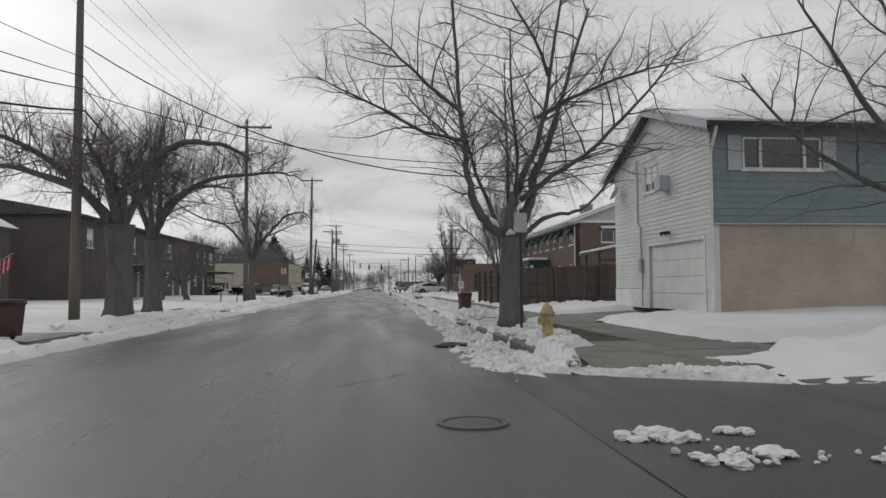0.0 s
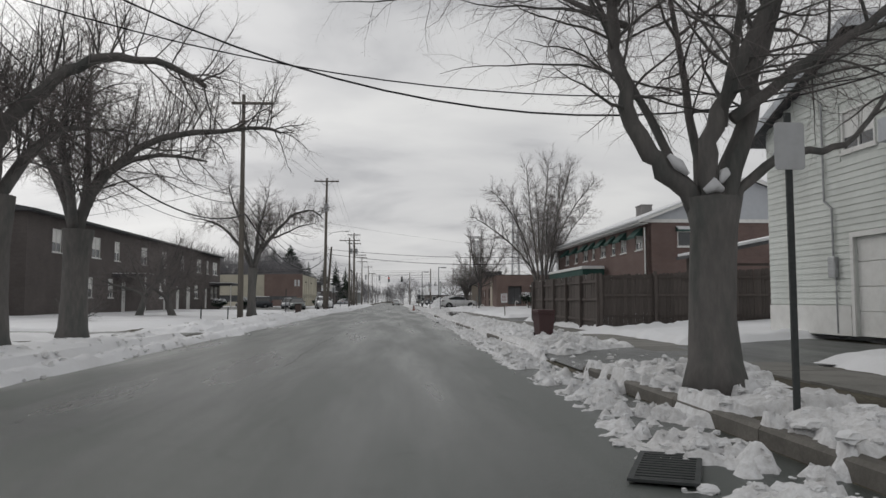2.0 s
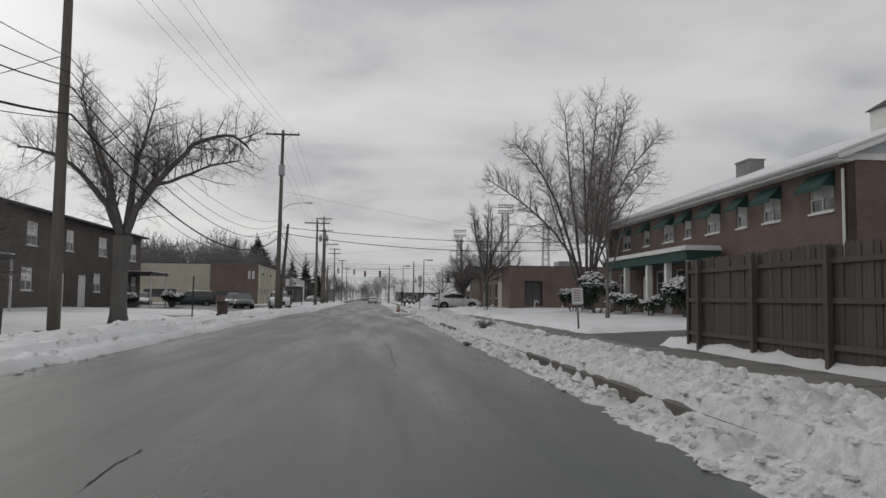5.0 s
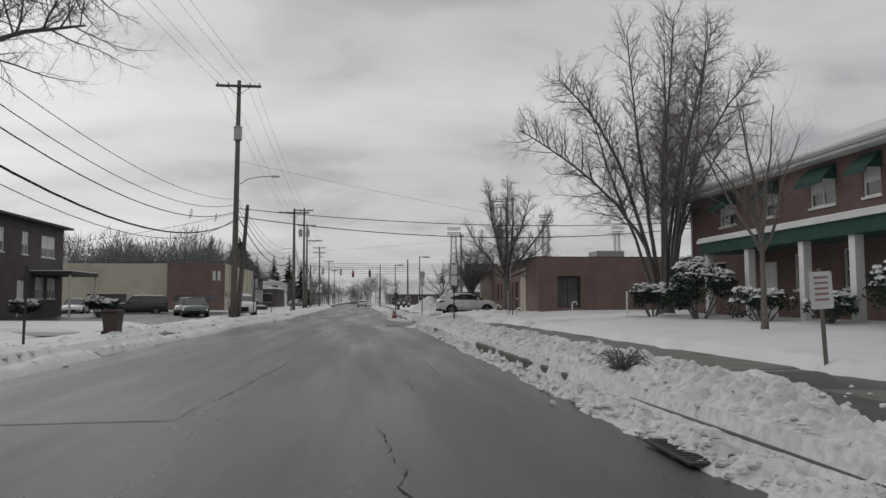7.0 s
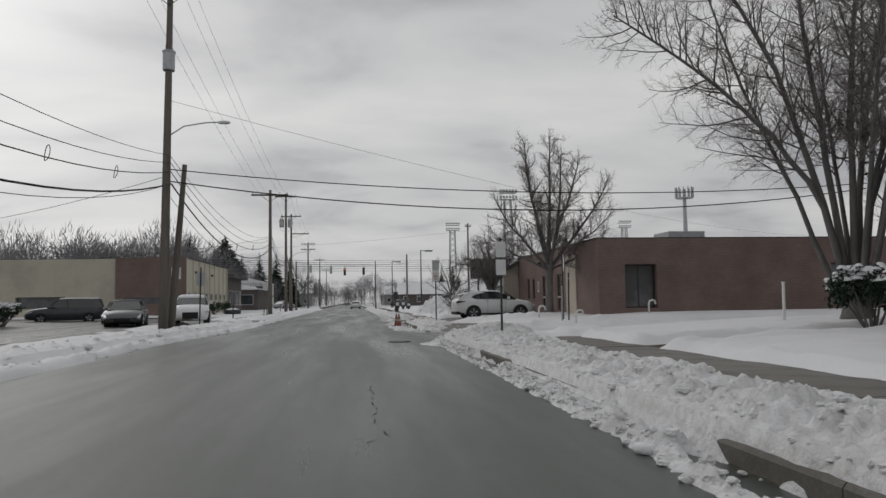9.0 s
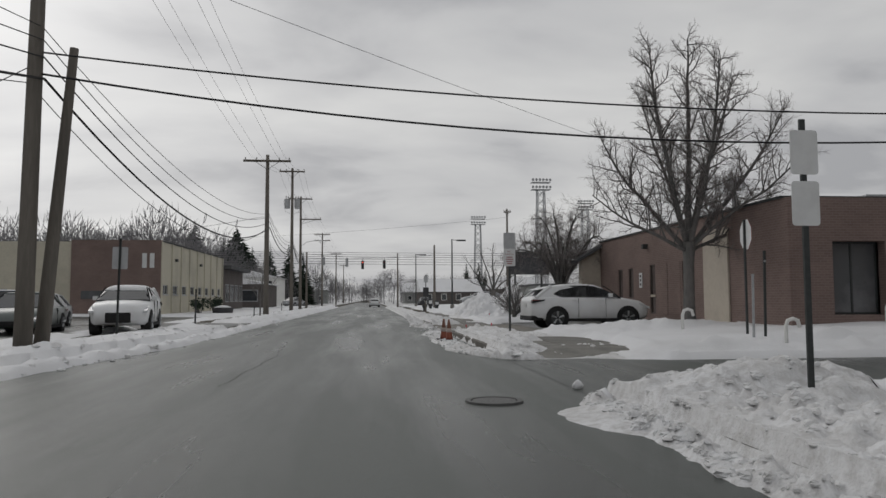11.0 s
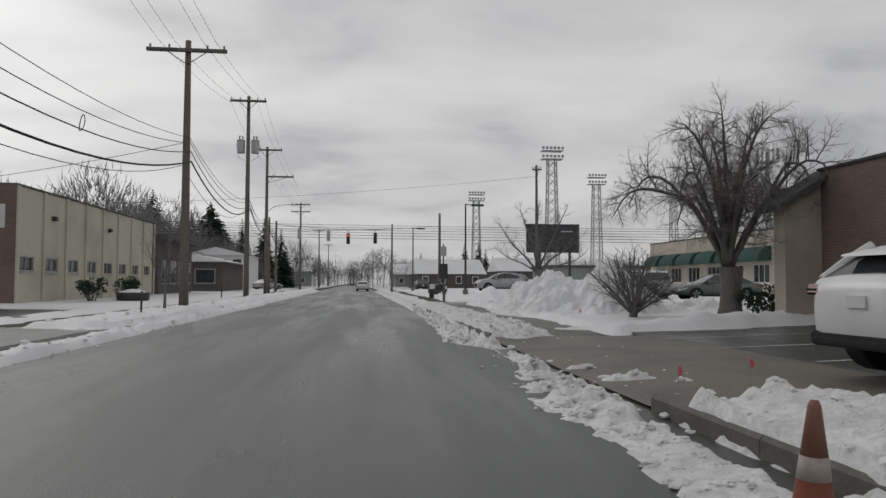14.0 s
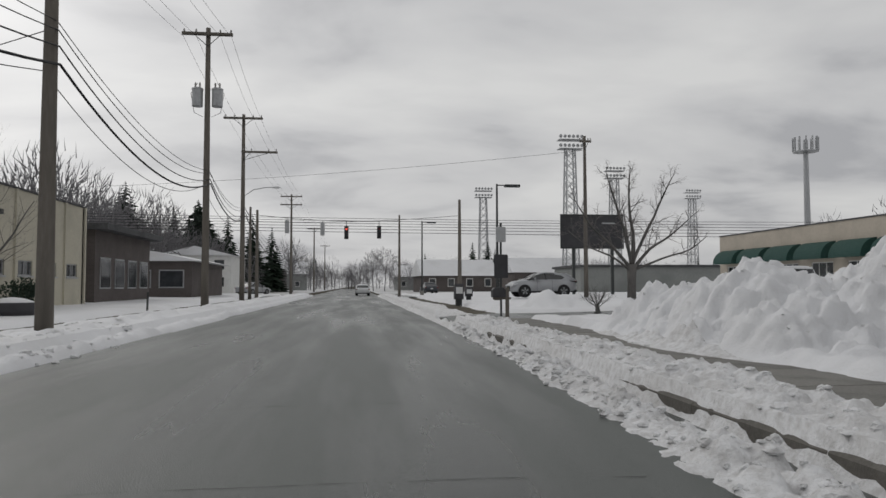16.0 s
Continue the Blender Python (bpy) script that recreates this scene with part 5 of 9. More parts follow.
# -- left: cream panelled factory with a brick end --
fac = thing("factory_building", "low cream-panelled factory with a red-brown brick end wall", "building", pose(-14.25, 126.8, 0.2))
FC, FCH = 21.0, 5.1
fcw = [(0.35 + k * 2.62, 1.75 + k * 2.62, 1.5, 2.15) for k in range(8)]
part("wall", flipped(wall_mesh(le, FC, FCH, fcw, 0.3)), CREAM, fac)
for a, b, c, d in fcw:
    window(fac, le, a, b, c, d, frame=STEEL, glass=GLASS, bars=(1, 0), depth=0.14)
for k in range(9):
    part("pilaster", Mesh().box(k * 2.62 - 0.09, k * 2.62 + 0.09, 0.003, 0.09, -0.1, FCH).turned(le), CREAM, fac)
se = Matrix(((-1, 0, 0, 0), (0, -1, 0, 0), (0, 0, 1, 0), (0, 0, 0, 1)))
part("end_wall", Mesh().box(-5.9, 0.0, -0.06, 0.25, -0.1, FCH + 0.1), BROWN_BRICK, fac, "red-brown brick end wall")
part("vent", Mesh().box(-0.75, -0.45, -0.10, -0.063, 3.3, 4.3).box(-1.25, -0.95, -0.10, -0.063, 3.3, 4.3), SIGN_WHITE, fac)
part("end_wall", wall_mesh(Matrix(((1, 0, 0, -30), (0, -1, 0, 0.4), (0, 0, 1, 0), (0, 0, 0, 1))), 24.1, FCH, ((2, 6, 0.9, 1.9), (9, 13, 0.9, 1.9), (16, 20, 0.9, 1.9)), -0.3), CREAM, fac)
for a in (2, 9, 16):
    part("window", Mesh().box(-30 + a, -26 + a, 0.50, 0.56, 0.9, 1.9), GLASS_DULL, fac)
part("low_band", Mesh().box(-5.2, -0.9, -0.09, -0.063, 1.2, 1.75), GLASS_DULL, fac, "strip of dull windows")
part("wall", Mesh().box(-30, 0, FC - 0.3, FC - 0.003, 0, FCH - 0.05), CREAM, fac)
part("roof", Mesh().box(-30, -0.3, 0.7, FC - 0.3, FCH - 0.3, FCH - 0.1), SHINGLE, fac)
part("parapet_cap", Mesh().box(-0.36, 0.06, 0.2, FC + 0.06, FCH + 0.0, FCH + 0.08).turned(Matrix.Identity(4)), SHINGLE, fac)
for x, y in ((-24, 6), (-21, 7.5)):
    part("roof_unit", Mesh().box(x, x + 1.8, y, y + 1.5, FCH - 0.1, FCH + 1.1), STEEL, fac, bevel=0.03)
for k in (1, 4):
    part("wall_lamp", Mesh().box(k * 2.62 + 0.9, k * 2.62 + 1.2, 0.003, 0.18, 3.9, 4.1).turned(le), DARK_STEEL, fac)

# -- left: low dark shop and a white-fronted one beyond --
shop = thing("shop_building", "low dark brick shop with a dark overhanging roof", "building", pose(-14.6, 150.5, 0.2))
part("wall", Mesh().box(-12, 0, 0, 11, 0, 4.2), DARK_BRICK, shop)
part("roof", Mesh().box(-12.4, 0.8, -0.5, 11.5, 4.2, 4.55), SHINGLE, shop)
for k in range(4):
    w = part("window", Mesh().box(0.003, 0.05, 0.8 + k * 2.6, 2.6 + k * 2.6, 0.9, 2.7), STEEL, shop)
    part("pane", Mesh().box(0.052, 0.06, 0.88 + k * 2.6, 2.52 + k * 2.6, 0.98, 2.62), GLASS, w)
shop2 = thing("shop_building", "low dark shop with a pale snow-covered roof", "building", pose(-13.5, 170.0, 0.2))
part("wall", Mesh().box(-14, 0, 0, 14, 0, 3.1), DARK_BRICK, shop2)
part("roof_snow", Mesh().prism([(0.8, 3.1), (-3, 3.9), (-15, 3.9), (-15, 3.1)], "y", -0.6, 14.6), SNOW, shop2)
for k in range(5):
    w = part("window", Mesh().box(-13 + k * 2.6, -11 + k * 2.6, -0.05, -0.003, 0.9, 2.4), STEEL, shop2)
    part("pane", Mesh().box(-12.9 + k * 2.6, -11.1 + k * 2.6, -0.06, -0.052, 1.0, 2.3), GLASS, w)
shop3 = thing("shop_building", "white two-storey corner shop with snow on its roof", "building", pose(-16.0, 205.0, 0.2))
part("wall", Mesh().box(-9, 0, 0, 12, 0, 5.0), WHITE, shop3)
part("roof_snow", Mesh().prism([(0.5, 5.0), (-4.5, 6.2), (-9.5, 5.0)], "y", -0.5, 12.5), SNOW, shop3)
for k in range(4):
    for z in (1.0, 3.2):
        w = part("window", Mesh().box(-8.4 + k * 2.1, -7.2 + k * 2.1, -0.06, -0.003, z, z + 1.2), DARK_STEEL, shop3)
        part("pane", Mesh().box(-8.3 + k * 2.1, -7.3 + k * 2.1, -0.07, -0.062, z + 0.1, z + 1.1), GLASS, w)

# -- right: cream shop with round green awnings --
ws = thing("shop_building", "cream rendered shop with rounded dark green awnings", "building", pose(27.5, 140.0, 0.3))
WSH = 4.6
wsm = Matrix(((0, -1, 0, 0), (1, 0, 0, 0), (0, 0, 1, 0), (0, 0, 0, 1)))
wsh = [(0.8 + k * 3.4, 2.9 + k * 3.4, 1.0, 2.3) for k in range(6)]
part("wall", wall_mesh(wsm, 21, WSH, wsh, 0.3), BEIGE_STONE, ws)
for box in ((0.3, 26, -0.003, 0.3, 0, WSH), (0.3, 26, 20.7, 21, 0, WSH)):
    part("wall", Mesh().box(*box), WHITE, ws)
part("roof", Mesh().box(0.3, 26, 0.3, 20.7, WSH - 0.3, WSH - 0.1), SHINGLE, ws)
part("parapet_cap", Mesh().box(-0.05, 26, -0.06, 0.3, WSH, WSH + 0.08).box(-0.05, 0.35, 0.3, 21, WSH, WSH + 0.08), SHINGLE, ws)
def round_awning(m, x0, x1, z, r):
    o = [(0.003, z)] + [(r * math.sin(a), z - r + r * math.cos(a)) for a in [0.16 * i for i in range(1, 11)]] + [(0.003, z - r)]
    return Mesh().prism(o, "x", x0, x1).turned(m)
for a, b, c, d in wsh:
    window(ws, wsm, a, b, c, d, bars=(2, 0), depth=0.12)
    part("awning", round_awning(wsm, a - 0.3, b + 0.3, 3.5, 1.0), GREEN_CLOTH, ws, "rounded dark green awning")
wss = Matrix(((1, 0, 0, 0), (0, -1, 0, 0), (0, 0, 1, 0), (0, 0, 0, 1)))
for k in range(4):
    part("awning", flipped(round_awning(wss, 1.0 + k * 4.2, 3.8 + k * 4.2, 3.5, 1.0)), GREEN_CLOTH, ws, "rounded dark green awning")
    w = part("window", Mesh().box(1.3 + k * 4.2, 3.5 + k * 4.2, -0.05, -0.006, 1.0, 2.3), WHITE, ws)
    part("pane", Mesh().box(1.38 + k * 4.2, 3.42 + k * 4.2, -0.06, -0.052, 1.08, 2.22), GLASS, w)
part("roof_unit", Mesh().box(5, 7, 3, 5, WSH - 0.1, WSH + 0.8), STEEL, ws, bevel=0.03)
part("roof_unit", Mesh().box(9, 10.5, 2.4, 3.6, WSH - 0.1, WSH + 1.0), STEEL, ws, bevel=0.03)

# ---- bare trees ----
def grow(levels, start, way, length, radius, depth, P, rng):
    """One branch and, from it, the next order; tubes gather in levels[depth]."""
    steps = P["steps"][depth]
    pts, rad = [Vector(start)], [radius]
    d = Vector(way).normalized()
    tip = radius * P["taper"][depth]
    for i in range(steps):
        k = P["wander"][depth]
        d = (d + Vector((rng.uniform(-k, k), rng.uniform(-k, k), rng.uniform(-k, k) + P["rise"][depth]))).normalized()
        pts.append(pts[-1] + d * (length / steps))
        rad.append(radius + (tip - radius) * (i + 1) / steps)
    if depth + 1 >= len(P["steps"]):
        levels[depth].twig(pts, rad[0])
        return
    levels[depth].tube(pts, rad, 3 if depth == 3 else P["sides"][depth], caps=depth == 0)
    n = P["count"][depth]
    n = max(1, round(n * rng.uniform(0.8, 1.2)))
    spin = rng.uniform(0, 6.28)
    for c in range(n):
        u = P["first"][depth] + (1 - P["first"][depth]) * (c + rng.uniform(0.2, 0.8)) / n
        s = u * steps
        i = min(int(s), steps - 1)
        p = pts[i].lerp(pts[i + 1], s - i)
        r = rad[i] + (rad[i + 1] - rad[i]) * (s - i)
        along = (pts[i + 1] - pts[i]).normalized()
        spin += 2.4 + rng.uniform(-0.5, 0.5)
        side = along.orthogonal().normalized()
        side.rotate(Matrix.Rotation(spin, 3, along))
        a = radians(P["angle"][depth] * rng.uniform(0.75, 1.25))
        way2 = along * math.cos(a) + side * math.sin(a)
        ln = length * P["ratio"][depth] * rng.uniform(0.7, 1.15) * (1.15 - P["shrink"][depth] * u)
        grow(levels, p, way2, ln, min(r * P["thin"][depth], r * 0.92), depth + 1, P, rng)


def tree(label, x, y, z, P, seed, height, radius, bark, twig=None, lean=(0, 0), limbs=None, category="tree", name="tree"):
    rng = random.Random(seed)
    ob = thing(name, label, category, pose(x, y, z))
    n = len(P["steps"])
    levels = [Mesh() for _ in range(n)]
    if limbs is None:
        grow(levels, (0, 0, -0.1), (lean[0], lean[1], 1), height, radius, 0, P, rng)
    else:
        # trunk with given main limbs: (height up the trunk, azimuth, tilt from upright, length, radius)
        top = max(l[0] for l in limbs)
        k = 7
        pts = [(lean[0] * i / k * top + rng.uniform(-1, 1) * radius * 0.12, lean[1] * i / k * top + rng.uniform(-1, 1) * radius * 0.12, -0.1 + (top + 0.2) * i / k) for i in range(k + 1)]
        levels[0].tube(pts, [radius * (1.45 if i == 0 else 1.12 if i == 1 else 1.0 - 0.05 * i) for i in range(k + 1)], 12)
        part("trunk", levels[0], bark, ob, smooth=True)
        for h, az, tilt, ln, r in limbs:
            levels[1] = Mesh()
            a, t = radians(az), radians(tilt)
            grow(levels, (lean[0] * h, lean[1] * h, h), (math.sin(t) * math.sin(a), math.sin(t) * math.cos(a), math.cos(t)), ln, r, 1, P, rng)
            part("limb", levels[1], bark, ob, smooth=True)
    tagged(part("branchwork", levels[2], bark, ob, smooth=True), kind="stuff")
    twigs = levels[3]
    for m in levels[4:]:
        twigs.add(m.v, m.f)
    tagged(part("twigwork", twigs, twig or TWIG, ob, smooth=True), kind="stuff")
    return ob


def kinds(**over):
    P = dict(steps=(7, 7, 5, 4, 3), taper=(0.55, 0.3, 0.3, 0.35, 0.5), wander=(0.06, 0.16, 0.2, 0.25, 0.3), rise=(0.02, 0.07, 0.08, 0.06, 0.04), sides=(12, 8, 6, 4, 3),
             count=(8, 7, 7, 6), first=(0.35, 0.25, 0.2, 0.15), angle=(38, 42, 45, 48), ratio=(0.62, 0.5, 0.45, 0.42), shrink=(0.4, 0.5, 0.5, 0.5), thin=(0.55, 0.55, 0.5, 0.5))
    P.update(over)
    return P


MAPLE = kinds(steps=(7, 10, 8, 5, 2), count=(6, 12, 9, 6), angle=(35, 62, 46, 44), rise=(0, 0.025, 0.01, 0.01, 0.01), wander=(0.05, 0.09, 0.15, 0.2, 0.25), ratio=(0.7, 0.56, 0.46, 0.48), taper=(0.6, 0.12, 0.15, 0.3, 0.5), first=(0.4, 0.10, 0.12, 0.1), thin=(0.6, 0.30, 0.46, 0.62), shrink=(0.4, 0.62, 0.5, 0.5))
SPROUT = kinds(steps=(7, 10, 7, 5, 2), count=(7, 26, 9, 4), angle=(60, 66, 40, 36), rise=(0, 0.004, 0.20, 0.08, 0.03), wander=(0.08, 0.22, 0.17, 0.18, 0.22), ratio=(0.7, 0.46, 0.5, 0.5), first=(0.6, 0.18, 0.1, 0.15), thin=(0.6, 0.22, 0.55, 0.65), taper=(0.7, 0.22, 0.22, 0.4, 0.5), shrink=(0.4, 0.35, 0.5, 0.5))
FOUNTAIN = kinds(steps=(7, 10, 7, 5, 2), count=(9, 15, 9, 5), angle=(26, 44, 42, 40), rise=(0, 0.03, 0.03, 0.04, 0.03), wander=(0.05, 0.09, 0.14, 0.18, 0.25), ratio=(0.7, 0.40, 0.5, 0.5), first=(0.1, 0.15, 0.12, 0.1), thin=(0.6, 0.34, 0.5, 0.6), taper=(0.6, 0.12, 0.25, 0.35, 0.5), shrink=(0.4, 0.5, 0.5, 0.5))
PEAR = kinds(steps=(7, 8, 6, 4, 2), count=(9, 11, 7, 4), angle=(40, 38, 36, 38), rise=(0, 0.04, 0.09, 0.06, 0.03), wander=(0.05, 0.12, 0.16, 0.2, 0.25), ratio=(0.7, 0.48, 0.48, 0.45), first=(0.2, 0.15, 0.15, 0.1), thin=(0.6, 0.38, 0.5, 0.6), taper=(0.6, 0.18, 0.25, 0.35, 0.5))
APPLE = kinds(steps=(7, 8, 6, 5, 2), count=(7, 12, 9, 5), angle=(50, 48, 46, 46), rise=(0, 0.02, 0.01, -0.02, -0.05), wander=(0.1, 0.22, 0.24, 0.26, 0.3), ratio=(0.7, 0.5, 0.5, 0.48), first=(0.3, 0.18, 0.12, 0.1), thin=(0.6, 0.36, 0.5, 0.6), taper=(0.6, 0.2, 0.25, 0.35, 0.5))

def leader_tree(label, x, y, z, P, seed, trunk, radius, leaders, side, bark, upright=0.0, name="tree", clear=0.0):
    """A trunk with main limbs of given shape (points, radii at foot and tip), each bearing branches."""
    rng = random.Random(seed)
    ob = thing(name, label, "tree", pose(x, y, z))
    k = len(trunk) - 1
    part("trunk", Mesh().tube(trunk, [radius * (1.55 if i == 0 else 1.15 if i == 1 else 1.25 if i == k else 1.0) for i in range(k + 1)], 14), bark, ob, smooth=True)
    levels = [Mesh() for _ in range(5)]
    for pts, r0, r1 in leaders:
        pts = [Vector(p) for p in pts]
        fine, rad = [], []
        n = len(pts) - 1
        for i in range(n):
            a, b = pts[max(i - 1, 0)], pts[min(i + 2, n)]
            for s in range(3):
                u = s / 3
                m = pts[i].lerp(pts[i + 1], u) + (pts[i] - a + pts[i + 1] - b) * (u * (1 - u) * 0.5 * 0.5)
                k = r0 + (r1 - r0) * (i + u) / n
                fine.append(m + Vector((rng.uniform(-1, 1), rng.uniform(-1, 1), rng.uniform(-1, 1))) * min(0.04, k * 0.5))
                rad.append(k * rng.uniform(0.93, 1.07))
        fine.append(pts[-1])
        rad.append(r1)
        part("limb", Mesh().tube(fine, rad, 9, caps=True), bark, ob, smooth=True)
        length = sum((fine[i + 1] - fine[i]).length for i in range(len(fine) - 1))
        count = max(3, round(side * length))
        spin = rng.uniform(0, 6.28)
        for c in range(count):
            u = 0.14 + 0.86 * (c + rng.uniform(0, 1)) / count
            s = min(u, 0.999) * (len(fine) - 1)
            i = int(s)
            p = fine[i].lerp(fine[i + 1], s - i)
            if p.z < clear:
                continue
            along = (fine[i + 1] - fine[i]).normalized()
            spin += 2.4 + rng.uniform(-0.6, 0.6)
            out = along.orthogonal().normalized()
            out.rotate(Matrix.Rotation(spin, 3, along))
            tilt = radians(rng.uniform(38, 72))
            way = along * math.cos(tilt) + out * math.sin(tilt)
            if upright == 0.0 and way.z < -0.05:
                way.z *= -0.4
            if rng.random() < upright * (1.15 - 0.6 * u):
                way = (way * 0.35 + Vector((rng.uniform(-0.35, 0.35), rng.uniform(-0.35, 0.35), 1.0))).normalized()
                Q = P
            else:
                Q = dict(P, rise=P["fall"])
            r = rad[i]
            grow(levels, p, way, P["reach"] * rng.uniform(0.55, 1.15) * (1.15 - 0.55 * u), max(0.008, min(r * 0.6, P["girth"] * rng.uniform(0.7, 1.3))), 2, Q, rng)
    tagged(part("branchwork", levels[2], bark, ob, smooth=True), kind="stuff")
    twigs = levels[3]
    twigs.add(levels[4].v, levels[4].f)
    tagged(part("twigwork", twigs, TWIG, ob, smooth=True), kind="stuff")
    return ob


# the large maple beside the hydrant
WIDE = dict(MAPLE, reach=2.9, girth=0.021, fall=(0, 0, -0.01, 0.02, 0.03))
WIDE.update(steps=(7, 10, 8, 4, 1), count=(6, 12, 14, 14), rise=(0, 0, -0.01, 0.03, 0.05), wander=(0.05, 0.09, 0.22, 0.28, 0.3), ratio=(0.7, 0.5, 0.40, 0.46), angle=(35, 60, 52, 48), thin=(0.6, 0.3, 0.40, 0.5))
maple = leader_tree("large bare grey maple with forked trunk, snow in its crotch", 3.61, 19.15, 0.14, WIDE, 5, [(0, 0, -0.1), (0, 0, 0.35), (-0.02, 0, 0.9), (0.0, 0, 1.5), (0.03, 0, 2.0), (0.03, 0, 2.38)], 0.285, [
    ([(-0.08, 0, 2.15), (-0.45, 0.03, 2.62), (-0.77, 0.05, 2.96), (-1.01, 0.08, 3.55), (-1.14, 0.1, 4.3), (-1.26, 0.1, 5.2), (-1.4, 0.1, 7.1), (-1.55, 0.2, 9.4)], 0.15, 0.03),
    ([(-0.02, -0.05, 2.2), (-0.07, -0.1, 2.9), (0.08, -0.15, 3.47), (0.44, -0.25, 4.3), (0.75, -0.3, 5.1), (1.0, -0.4, 6.6), (1.45, -0.4, 9.4)], 0.14, 0.03),
    ([(0.12, 0.05, 2.2), (0.46, 0.1, 3.15), (0.68, 0.2, 4.0), (1.03, 0.4, 4.65), (1.4, 0.6, 5.7), (1.95, 0.9, 7.4), (2.5, 1.0, 9.0)], 0.165, 0.03),
    ([(0.15, 0.0, 2.15), (0.61, 0.05, 2.68), (1.07, 0.1, 2.98), (1.59, 0.2, 3.06), (2.2, 0.4, 3.3), (3.2, 0.9, 4.3), (4.2, 1.2, 5.5)], 0.075, 0.018),
    ([(0.2, -0.15, 3.35), (1.1, -0.2, 4.0), (1.95, -0.3, 4.55), (2.95, -0.4, 5.5), (3.85, -0.5, 6.5), (4.7, -0.5, 7.6)], 0.08, 0.018),
    ([(0.68, -0.3, 5.5), (1.35, -0.5, 5.9), (2.3, -0.8, 6.3), (3.5, -1.0, 6.7), (4.7, -1.2, 6.9)], 0.065, 0.012),
    ([(-1.2, 0.1, 5.65), (-1.9, 0, 6.2), (-2.75, -0.2, 6.9), (-3.2, -0.3, 7.3), (-4.1, -0.4, 8.0)], 0.06, 0.012),
    ([(-1.06, 0.1, 4.95), (-2.3, -0.1, 5.15), (-3.4, -0.3, 5.7), (-4.4, -0.5, 6.1), (-5.0, -0.6, 6.4)], 0.055, 0.012),
    ([(-0.15, 0.15, 2.1), (-0.45, 0.4, 3.2), (-0.8, 0.8, 4.2), (-1.2, 1.4, 6.0), (-1.7, 2.0, 7.8)], 0.075, 0.015),
    ([(0, 0.1, 2.1), (0.1, 0.8, 3.6), (0.2, 1.6, 5.4), (0.3, 2.4, 7.8)], 0.08, 0.015),
    ([(0.12, -0.1, 3.3), (0.0, -0.9, 4.5), (-0.3, -1.9, 5.7), (-0.5, -2.8, 7.0)], 0.06, 0.013),
    ([(0.98, -0.38, 6.6), (0.5, -0.9, 7.4), (-0.2, -1.4, 8.2), (-0.8, -1.8, 8.8)], 0.05, 0.012),
    ([(-1.0, 0.1, 4.6), (-1.6, 0.9, 5.3), (-2.3, 1.8, 6.2), (-3.0, 2.6, 7.2)], 0.05, 0.012)], 4.0, BARK, clear=3.5)
for pts, rad in (([(-0.34, -0.13, 2.66), (-0.46, -0.14, 2.78), (-0.58, -0.13, 2.90)], [0.03, 0.075, 0.03]), ([(-0.16, -0.20, 2.44), (-0.05, -0.24, 2.52), (0.06, -0.20, 2.46)], [0.04, 0.09, 0.04]), ([(0.06, -0.18, 2.56), (0.12, -0.16, 2.68), (0.16, -0.12, 2.74)], [0.03, 0.07, 0.02])):
    part("snow_patch", Mesh().tube(pts, rad, 8), SNOW, maple, "snow lodged in the fork", smooth=True)
# two old street trees with upright shoots
SHOOTS = dict(SPROUT, reach=2.7, girth=0.021, fall=(0, 0, 0.0, -0.03, -0.05))
SHOOTS.update(steps=(7, 10, 7, 4, 1), count=(7, 26, 11, 11), rise=(0, 0, 0.10, 0.08, 0.03), wander=(0.1, 0.2, 0.20, 0.25, 0.28), ratio=(0.7, 0.46, 0.42, 0.46), angle=(60, 66, 46, 46), thin=(0.6, 0.3, 0.55, 0.7))
leader_tree("old thick-trunked bare street tree with upright shoots", -8.42, 25.4, 0.14, SHOOTS, 11, [(0, 0, -0.1), (0.02, 0, 0.4), (0.03, 0, 1.2), (0.03, 0, 2.2), (0, 0, 3.2)], 0.40, [
    ([(0, 0, 2.95), (0.1, 0, 4.2), (0.4, 0, 4.8), (1.0, -0.1, 5.3), (1.75, -0.2, 5.85), (2.6, -0.3, 5.95), (3.6, -0.3, 5.85), (4.3, -0.3, 5.4)], 0.20, 0.045),
    ([(-0.05, 0, 2.95), (-1.2, 0.2, 4.3), (-2.4, 0.4, 4.8), (-3.8, 0.5, 5.2), (-5.0, 0.5, 5.3)], 0.20, 0.045),
    ([(0, -0.05, 2.95), (0.1, -1.2, 4.2), (0.2, -2.6, 5.0), (0.3, -3.9, 5.3)], 0.17, 0.04),
    ([(0, 0.05, 2.95), (0.2, 1.2, 4.3), (0.4, 2.4, 5.1), (0.6, 3.6, 5.4)], 0.16, 0.04),
    ([(-0.05, -0.05, 2.95), (-1.0, -1.0, 4.5), (-2.1, -2.0, 5.4), (-3.0, -3.0, 5.8)], 0.17, 0.04),
    ([(-0.05, 0.05, 2.95), (-0.4, 0.6, 4.8), (-0.9, 1.2, 6.0)], 0.14, 0.04)], 6.4, BARK, 0.66, name="street_tree")
